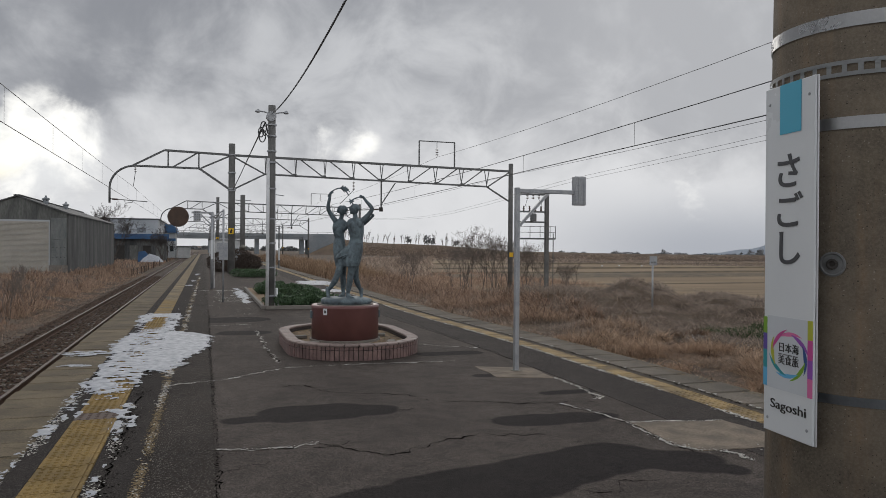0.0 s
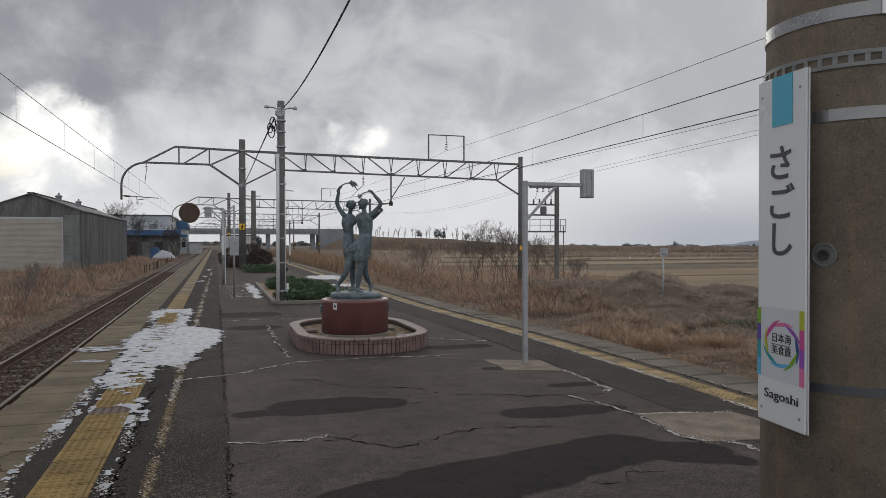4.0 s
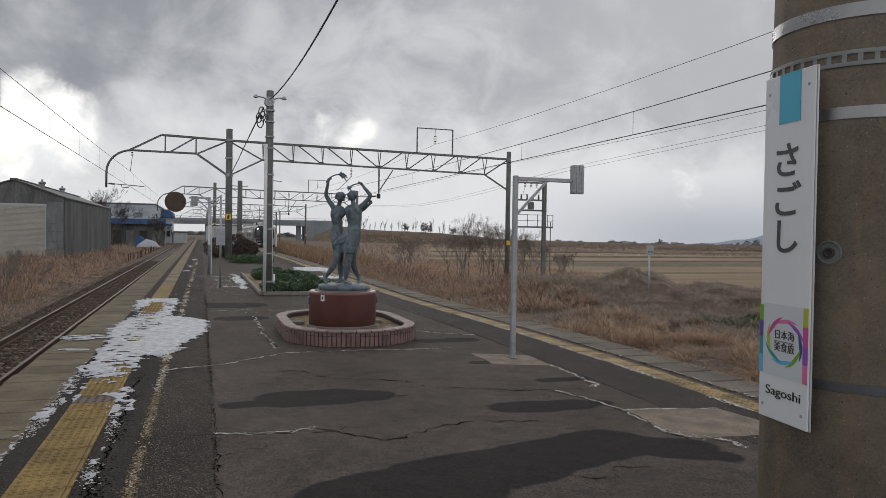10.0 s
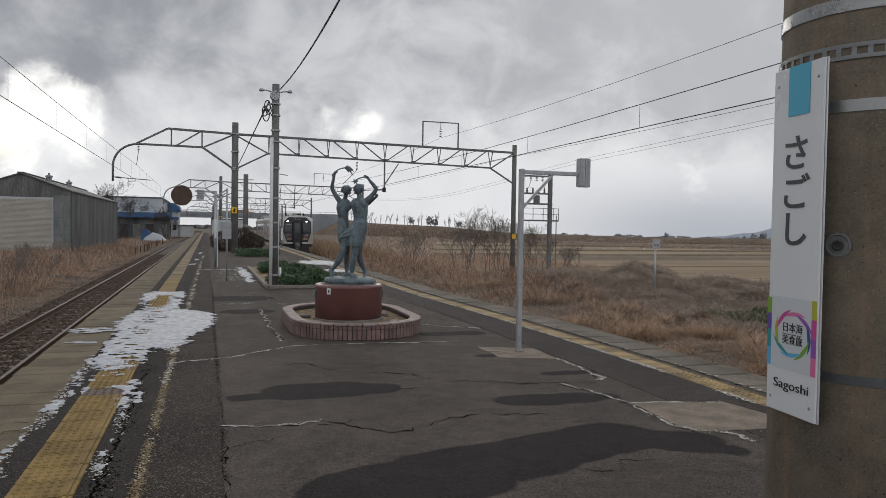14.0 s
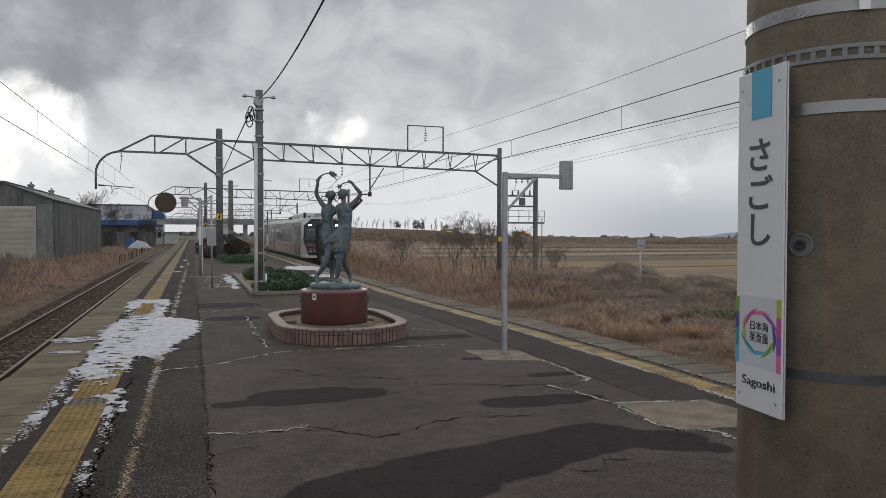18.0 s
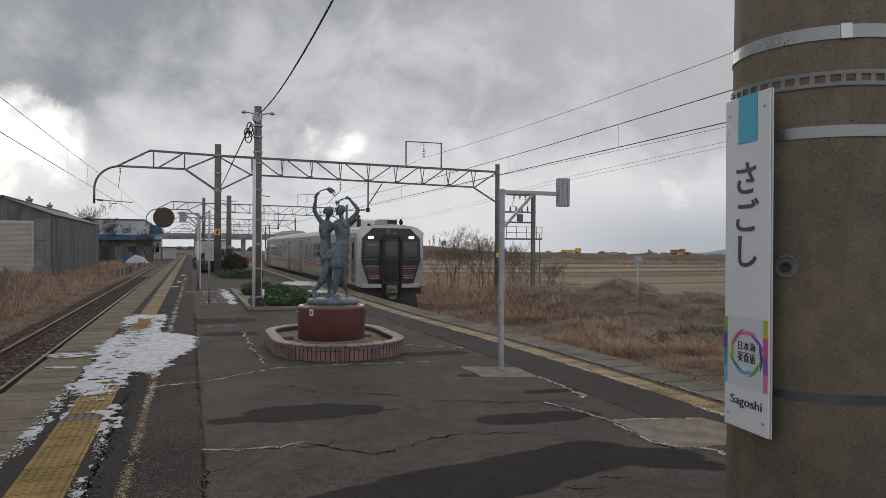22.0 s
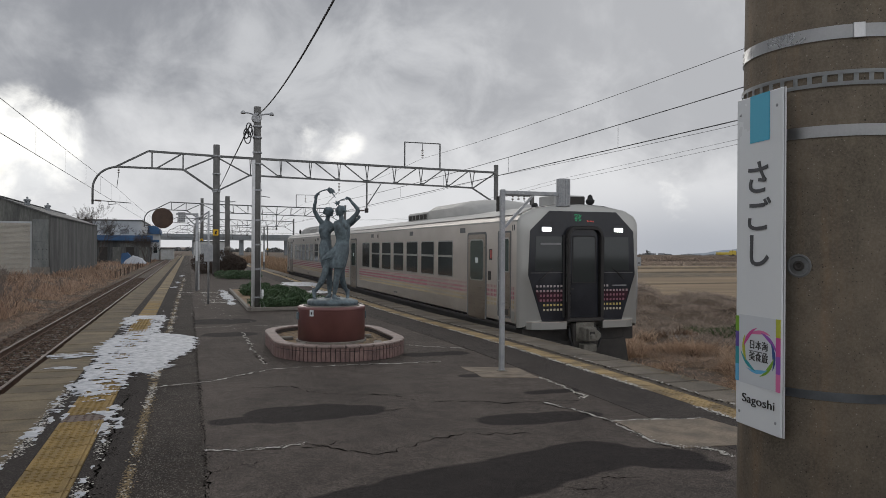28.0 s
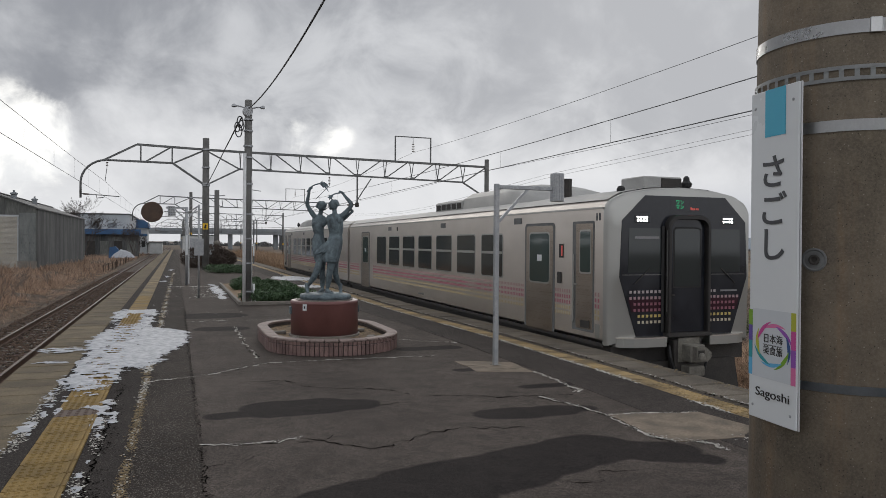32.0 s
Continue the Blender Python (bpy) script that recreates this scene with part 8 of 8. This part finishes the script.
litter = []
lrng = np.random.default_rng(5)
while len(litter) < 900:
    lx, ly = lrng.uniform(1.3, 3.2), lrng.uniform(10.75, 13.7)
    if math.hypot(lx - 2.25, ly - 12.0) > 0.62 and (abs(ly - 12.2) < 0.6 or math.hypot(lx - 2.25, ly - (11.6 if ly < 12 else 12.8)) < 0.85):
        litter.append((lx, ly))
flecks("leaf_litter", litter[:500], 0.024, 0.153, M_GRIT, 91)
flecks("leaf_litter", litter[500:], 0.02, 0.155, M_MORTAR, 92)
FROSTED = [
    [(-0.39, 9.36), (-0.13, 9.46), (0.15, 9.55), (0.51, 9.77), (0.86, 10.1), (1.19, 10.33), (1.95, 10.34), (2.39, 10.32), (3.06, 10.25), (3.6, 10.2)],
    [(0.16, 6.38), (0.43, 6.29), (0.7, 6.28), (0.98, 6.34)],
    [(4.35, 8.6), (4.34, 8.0), (4.3, 7.4), (4.14, 7.24)],
    [(3.69, 7.18), (3.82, 6.83), (3.89, 6.38), (3.93, 6.2), (3.88, 5.82), (3.87, 5.43), (3.96, 5.18)],
    [(3.94, 6.225), (4.4, 6.13), (4.86, 6.03)],
    [(4.14, 5.13), (4.2, 5.02), (4.19, 4.85)],
    [(1.03, 14.86), (1.02, 12.08), (1.06, 10.72)],
    [(0.14, 16.0), (1.0, 16.1), (2.0, 15.9)],
    [(3.2, 12.5), (4.4, 11.4)],
]
for i, rows in enumerate(FROSTED):
    ribbon(rows, 0.036, M_FROST, "frosted_crack", 20 + i, 0.05 if i < 6 else 0.3, 0.06)
    ribbon([(x_ - 0.012, y_ - 0.02) for x_, y_ in rows], 0.018, M_CRACK, "crack", 40 + i, 0.3, 0.06)
ribbon([(-0.2, 28.4), (0.9, 28.3), (1.5, 28.5)], 0.16, M_FROST, "frosted_crack", 15, 0.2)
ribbon([(0.3, 22.9), (1.3, 23.0)], 0.14, M_FROST, "frosted_crack", 16, 0.2)
OPEN = [
    [(0.92, 6.21), (1.2, 6.08), (1.43, 5.85), (1.63, 5.87), (1.97, 6.1), (2.4, 6.19), (2.66, 6.15), (3.0, 6.05)],
    [(0.74, 9.01), (1.19, 8.96), (1.4, 8.52), (2.23, 8.06), (2.41, 7.67), (2.88, 7.5), (3.31, 7.3), (3.59, 7.22), (4.04, 7.23), (4.14, 7.24)],
    [(0.95, 6.34), (1.13, 6.27), (1.3, 6.35)],
    [(-0.26, 6.22), (-0.07, 6.31), (0.16, 6.38)],
    [(1.93, 7.36), (2.2, 7.32), (2.36, 7.36)],
    [(0.17, 5.7), (0.42, 5.88), (0.6, 5.92)],
    [(2.55, 4.62), (2.75, 4.5), (2.9, 4.75), (3.2, 4.62)],
]
OPEN_MORE = [
    [(3.05, 5.75), (3.3, 5.72), (3.45, 5.66)],
    [(4.1, 5.1), (4.5, 5.08), (4.9, 5.2)],
    [(3.62, 9.35), (3.86, 9.18), (3.92, 8.98), (4.28, 8.86)],
    [(-1.98, 7.05), (-1.75, 7.1), (-1.62, 6.9), (-1.33, 6.95)],
    [(-1.97, 6.5), (-1.66, 6.42), (-1.5, 6.66), (-1.33, 6.62)],
    [(-1.6, 5.4), (-1.45, 5.9), (-1.52, 6.4)],
    [(4.44, 9.8), (4.43, 12), (4.42, 20)],
]
for i, rows in enumerate(OPEN + OPEN_MORE):
    ribbon(rows, 0.017 if i < 2 else 0.011, M_CRACK, "crack", 60 + i, -0.5 if i < 2 else 0.0, 0.09)
ribbon([(0.16, 3.8), (0.17, 6.0), (0.16, 8), (0.13, 12), (0.14, 20)], 0.009, M_CRACK, "crack", 90, 0.35, 0.02)
ribbon([(-0.625, 3.8), (-0.615, 6.5), (-0.63, 9.0)], 0.016, M_CRACK, "crack", 91, -0.4, 0.004)


def beside(rows, n, w, seed):
    """Crumb spots scattered along a crack."""
    rng = np.random.default_rng(seed)
    out = []
    for _ in range(n):
        j = rng.integers(len(rows) - 1)
        u = rng.random()
        (ax, ay), (bx, by) = rows[j], rows[j + 1]
        out.append((ax + (bx - ax) * u + rng.normal(0, w), ay + (by - ay) * u + rng.normal(0, w)))
    return out


for i, rows in enumerate(FROSTED[:6]):
    flecks("frost_flecks", beside(rows, 110, 0.018, 70 + i), 0.007, 0.0062, M_FROST, 70 + i)
flecks("frost_flecks", beside([(4.55, 5.1), (4.85, 4.75), (4.95, 4.3)], 130, 0.05, 80), 0.011, 0.0062, M_FROST, 80)
flecks("frost_flecks", beside([(3.87, 5.9), (3.88, 5.4), (3.97, 5.2), (4.2, 5.12)], 110, 0.03, 81), 0.008, 0.0085, M_FROST, 81)
flecks("moss_line", strip_spots(3000, -0.385, -0.375, 0.022, 3.0, 9.6, 51, -0.02), 0.0085, Z1, M_GRIT, 1)
flecks("moss_line", strip_spots(260, -0.385, -0.375, 0.020, 3.0, 9.8, 52, 0.15), 0.0085, Z1 + 0.002, M_FROST, 2)
flecks("moss_line", strip_spots(170, -0.40, -0.36, 0.020, 8.2, 9.6, 152, 0.0), 0.012, Z1 + 0.003, M_FROST, 102)
flecks("moss_line", strip_spots(1800, -0.38, -0.20, 0.035, 9.6, 42.0, 53, 0.1), 0.022, Z1, M_GRIT, 3)
flecks("frost_flecks", strip_spots(1200, -0.37, -0.19, 0.03, 9.6, 42.0, 54, 0.25), 0.020, Z1 + 0.002, M_FROST, 4)
flecks("frost_flecks", strip_spots(4200, 5.20, 5.20, 0.026, 4.0, 40.0, 55, 0.08), 0.014, 0.009, M_FROST, 5)
flecks("frost_flecks", strip_spots(1500, 5.67, 5.64, 0.018, 4.0, 45.0, 56, 0.22), 0.014, 0.004, M_FROST, 6)
flecks("grit", strip_spots(2600, 5.53, 5.53, 0.030, 4.0, 45.0, 156, 0.0), 0.014, 0.0065, M_MORTAR, 106)
# dense black flecks painted as the shade in the gap beside the slabs
flecks("grit", strip_spots(6000, 5.625, 5.625, 0.024, 4.0, 50.0, 159, -0.25), 0.011, 0.0045, M_CRACK, 109)
flecks("grit", strip_spots(1500, 5.22, 5.22, 0.030, 4.0, 45.0, 157, 0.1), 0.014, 0.0085, M_MORTAR, 107)
flecks("grit", strip_spots(1800, 6.12, 6.12, 0.05, 4.0, 45.0, 158, 0.1), 0.014, 0.003, M_GRIT, 108)
flecks("frost_flecks", strip_spots(330, -0.67, -0.67, 0.036, 4.2, 8.4, 57, 0.22), 0.010, Z1, M_FROST, 7)
flecks("frost_flecks", strip_spots(700, -1.28, -1.28, 0.03, 4.2, 9.5, 58, 0.15), 0.011, Z1, M_FROST, 8)
flecks("grit", strip_spots(1400, -0.62, -0.60, 0.06, 4.0, 14.0, 59, 0.1), 0.008, Z1, M_CRACK, 9)
flecks("grit", strip_spots(500, 0.15, 0.15, 0.010, 4.0, 20.0, 60, 0.0), 0.010, Z1, M_CRACK, 10)
flecks("frost_flecks", strip_spots(160, 1.1, 0.15, 0.5, 15.0, 29.0, 61, 0.3), 0.020, Z1, M_FROST, 11)
flecks("frost_flecks", strip_spots(240, 0.9, 0.9, 0.35, 22.5, 29.0, 62, 0.2), 0.030, Z1, M_FROST, 12)
# concrete patch
ragged = []
for (ax, ay), (bx, by) in zip(((3.94, 6.21), (3.88, 5.45), (3.97, 5.19), (4.60, 5.12), (4.95, 5.40), (4.86, 6.01)), ((3.88, 5.45), (3.97, 5.19), (4.60, 5.12), (4.95, 5.40), (4.86, 6.01), (3.94, 6.21))):
    for i in range(8):
        ragged.append((ax + (bx - ax) * i / 8 + random.uniform(-0.012, 0.012), ay + (by - ay) * i / 8 + random.uniform(-0.012, 0.012)))
to_object("concrete_patch", prism(ragged, 0.0, 0.007), M_PATCH, platform)

for side, x0, x1, step, mat, n, zt in ((-1, -1.98, -1.315, 0.485, M_SLAB, 296, 0.0), (1, 0, 0, 0.60, M_SLAB_GREY, 240, 0.0)):
    shared = None
    for i in range(n):
        y = BACK_Y + i * step
        if side < 0:
            shared = shared or mesh_of("edge_slab", box(x0, x1, 0.006, step - 0.006, -0.14, zt, 0.010), mat)
            piece("edge_slab", shared, platform, Matrix.Translation((random.uniform(-0.012, 0.012), y, random.uniform(-0.006, 0.004))))
        else:
            shared = shared or mesh_of("edge_slab", box(-0.45, 0.17, 0.018, step - 0.018, -0.10, zt, 0.018), mat)
            piece("edge_slab", shared, platform, Matrix.Translation((6.10 + sway(y) + random.uniform(-0.008, 0.008), y, random.uniform(-0.006, 0.004))) @ Matrix.Rotation(math.atan2(sway(y) - sway(y + step), step), 4, "Z"))
part("edge_wall", box(-1.96, -1.90, BACK_Y, END_Y, -1.35, -0.14), M_CONC, platform)


def tactile(size, dots, mat, bars=False, long=None):
    b = bmesh.new()
    long = long or size
    box(0.005, size - 0.005, 0.008, long - 0.008, -0.04, 0.004, bm=b)
    if dots:
        for i in range(dots):
            for j in range(4):
                x, y = size * (0.13 + (0.60 if bars else 0.74) * i / (dots - 1)), long * (0.13 + 0.74 * j / 3)
                v = [b.verts.new((x + r * math.cos(a), y + r * math.sin(a), z)) for r, z in ((0.0185, 0.004), (0.0125, 0.0125)) for a in (math.pi / 3 * k for k in range(6))]
                for k in range(6):
                    b.faces.new((v[k], v[(k + 1) % 6], v[6 + (k + 1) % 6], v[6 + k]))
                b.faces.new(v[6:])
        if bars:
            box(size - 0.062, size - 0.040, 0.010, long - 0.010, 0.004, 0.012, bm=b)
            box(size - 0.028, size - 0.008, 0.010, long - 0.010, 0.004, 0.010, bm=b)
    return mesh_of("tactile_tile", b, mat)


t_near, t_brown, t_far, t_mid = tactile(0.395, 5, M_TACTILE, True, 0.31), tactile(0.395, 5, M_TACTILE_BROWN, False, 0.31), tactile(0.395, 0, M_TACTILE_OLD, False, 0.31), tactile(0.395, 0, M_TACTILE, False, 0.31)
for i in range(191):
    y = 2.2 + 0.31 * i
    piece("tactile_tile", t_brown if i in (18, 33, 34) else t_near if i < 52 else t_mid if i < 70 and i % 4 else t_far, platform, Matrix.Translation((-1.13, y, random.uniform(-0.002, 0.002))))
t_right, t_right_far = tactile(0.30, 4, M_TACTILE_R), tactile(0.30, 0, M_TACTILE_R)
for i in range(260):
    y = 2.0 + 0.30 * i
    piece("tactile_tile", t_right if i < 18 else t_right_far, platform, Matrix.Translation((5.21 + sway(y), y, random.uniform(-0.003, 0.002))) @ Matrix.Rotation(math.atan2(sway(y) - sway(y + 0.3), 0.3), 4, "Z"))
part("tile_bed", box(-1.13, -0.735, 61.4, END_Y, -0.07, -0.001), M_TACTILE_OLD, platform)
part("tile_bed", box(-1.13, -0.735, BACK_Y, 2.2, -0.07, -0.001), M_TACTILE, platform)
part("tile_bed", box(4.95, 5.25, 80.0, END_Y, -0.07, -0.001), M_SLAB_GREY, platform)
part("tile_bed", box(5.27, 5.57, BACK_Y, 2.0, -0.07, -0.001), M_SLAB_GREY, platform)


def snow_patch(lobes, seed, label, thick=0.014, step=0.022, holes=None, rag=1.0, thin=0.0, streak=1.0):
    """Thin old snow: lobes (x, y, rx, ry) run together, with a fingered rim and, along holes (x, half width), gaps over the tiles."""
    b = bmesh.new()
    x0, x1 = min(l[0] - l[2] * 1.3 for l in lobes), max(l[0] + l[2] * 1.3 for l in lobes)
    y0, y1 = min(l[1] - l[3] * 1.2 for l in lobes), max(l[1] + l[3] * 1.2 for l in lobes)
    sy = step * 1.7
    nx, ny = int((x1 - x0) / step) + 1, int((y1 - y0) / sy) + 1
    vals, grid = {}, {}

    def val(i, j):
        if (i, j) not in vals:
            x, y = x0 + i * step, y0 + j * sy
            v = max((1.0 - math.hypot((x - cx) / rx, (y - cy) / ry)) * min(rx, 0.5) for cx, cy, rx, ry in lobes)
            v += rag * (0.09 * noise.fractal(Vector((x * 2.0 + seed, y * 1.1, seed)), 0.9, 2.0, 4) + 0.10 * noise.noise(Vector((x * 2.4, y * 7.0 * streak, seed + 5))) + 0.06 * noise.noise(Vector((x * 6.0, y * 19.0 * streak, seed + 2))))
            h = noise.noise(Vector((x * 4.0 / streak, y * 12.0 * streak, seed + 8))) + 0.5 * noise.noise(Vector((x * 10 / streak, y * 26.0 * streak, seed + 3)))
            if holes:
                v = min(v, 0.085 - thin - 0.25 * h + 0.10 * min(((x - holes[0]) / holes[1]) ** 2, 2.0))
            else:
                v = min(v, 0.085 - thin - 0.16 * h)
            vals[i, j] = x, y, v
        return vals[i, j]

    def vert(i, j):
        if (i, j) not in grid:
            x, y, v = val(i, j)
            grid[i, j] = b.verts.new((x + random.uniform(-0.3, 0.3) * step, y + random.uniform(-0.3, 0.3) * sy, 0.005 + thick * min(max(v, 0.0) * 14.0, 1.0) + 0.004 * noise.noise(Vector((x * 5, y * 5, 1)))))
        return grid[i, j]

    for i in range(nx):
        for j in range(ny):
            if sum(val(i + a, j + c)[2] > 0.012 for a in (0, 1) for c in (0, 1)) >= 3:
                b.faces.new((vert(i, j), vert(i + 1, j), vert(i + 1, j + 1), vert(i, j + 1)))
    return tagged(to_object("snow_patch", b, M_SNOW, smooth=True), label, "snow", "snow remnants", "stuff")


snow_patch([(-0.95, 11.4, 0.36, 2.6), (-0.90, 13.2, 0.50, 2.5), (-0.72, 12.6, 0.60, 2.4), (-0.42, 13.4, 0.60, 1.7)], 3, "crusty patch of old snow over the yellow tiles", step=0.016, holes=(-0.93, 0.26), thin=0.0, rag=1.15)
snow_patch([(-1.20, 17.6, 0.17, 1.4), (-0.62, 17.4, 0.17, 2.3), (-0.9, 18.6, 0.42, 0.5)], 5, "thin snow beside the yellow tiles")
snow_patch([(-1.64, 12.45, 0.38, 0.33)], 7, "thin streak of snow on the edge slabs", thick=0.008, step=0.012, thin=0.05)
snow_patch([(-1.63, 11.23, 0.27, 0.13)], 8, "thin streak of snow on the edge slabs", thick=0.008, step=0.012, thin=0.05)
snow_patch([(-1.33, 6.5, 0.038, 0.8), (-1.29, 7.5, 0.066, 0.5), (-1.24, 8.1, 0.062, 0.45), (-1.31, 9.4, 0.042, 1.1)], 9, "thin snow along the tile joint", step=0.009, rag=0.55, thick=0.008, thin=0.060, streak=0.68)
snow_patch([(-1.12, 8.1, 0.065, 0.6)], 17, "thin snow along the tile joint", step=0.009, rag=0.55, thick=0.008, thin=0.060, streak=0.68)
snow_patch([(-0.665, 7.45, 0.10, 0.62), (-0.80, 8.12, 0.15, 0.14), (-0.70, 8.35, 0.08, 0.20)], 11, "thin snow along the tile joint", step=0.009, rag=0.55, thick=0.008, thin=0.060, streak=0.68)
snow_patch([(-0.66, 6.15, 0.05, 0.12), (-0.68, 5.8, 0.05, 0.10), (-0.67, 5.5, 0.03, 0.07)], 18, "thin snow along the tile joint", step=0.009, rag=0.5, thick=0.007, thin=0.065, streak=0.68)
snow_patch([(4.9, 33.5, 0.9, 2.2)], 12, "patch of snow on the far platform", step=0.06)
snow_patch([(4.6, 27.5, 0.5, 1.0)], 13, "patch of snow on the far platform", step=0.05)
snow_patch([(1.25, 26.0, 0.18, 3.6)], 14, "thin snow along the bed kerb", step=0.04)
snow_patch([(-0.58, 32.0, 0.12, 0.9)], 15, "thin snow beside the yellow tiles", step=0.04)
snow_patch([(-0.48, 36.5, 0.12, 0.9)], 16, "thin snow beside the yellow tiles", step=0.04)
snow_patch([(-0.36, 44.5, 0.14, 1.2)], 19, "thin snow beside the yellow tiles", step=0.06)
# ---------------------------------------------------------------- motions
TRAIN = [(0, 200.0), (3, 166.5), (6, 133.0), (7, 122.5), (8, 113.0), (9, 104.2), (10, 96.2), (11, 88.2), (12, 80.2), (13, 73.0), (14, 66.4), (15.5, 57.6), (17, 50.1), (18, 45.1), (19, 40.4), (20, 36.1), (21, 32.2), (22, 28.5), (23, 25.1), (24, 22.0), (25, 19.2), (26, 16.9), (27, 14.95), (28, 13.3), (29, 12.05), (30, 11.05), (31, 10.3), (31.5, 10.03), (32, 9.83)]


def motions():
    walk(car_front, [(t, pose(7.70, y, RAIL)) for t, y in TRAIN])
    walk(car_rear, [(t, pose(7.70, y + 2 * CAR + 0.28, RAIL, 0, 0, 180)) for t, y in TRAIN])

    def drive(v, t0, x0, speed):
        rows = []
        for t in range(0, 33, 2):
            x = x0 + (t - t0) * speed - 24.0 * max(0, 16 - t)
            y, z = road_at(x)
            y2, _ = road_at(x + 2)
            rows.append((t, pose(x, y, z + 0.02, 0, 0, math.degrees(math.atan2(y2 - y, 2)))))
        walk(v, rows)

    drive(plough, 21, 143.5, 11.6)
    drive(lorry, 23, 130.5, 8.4)


motions()
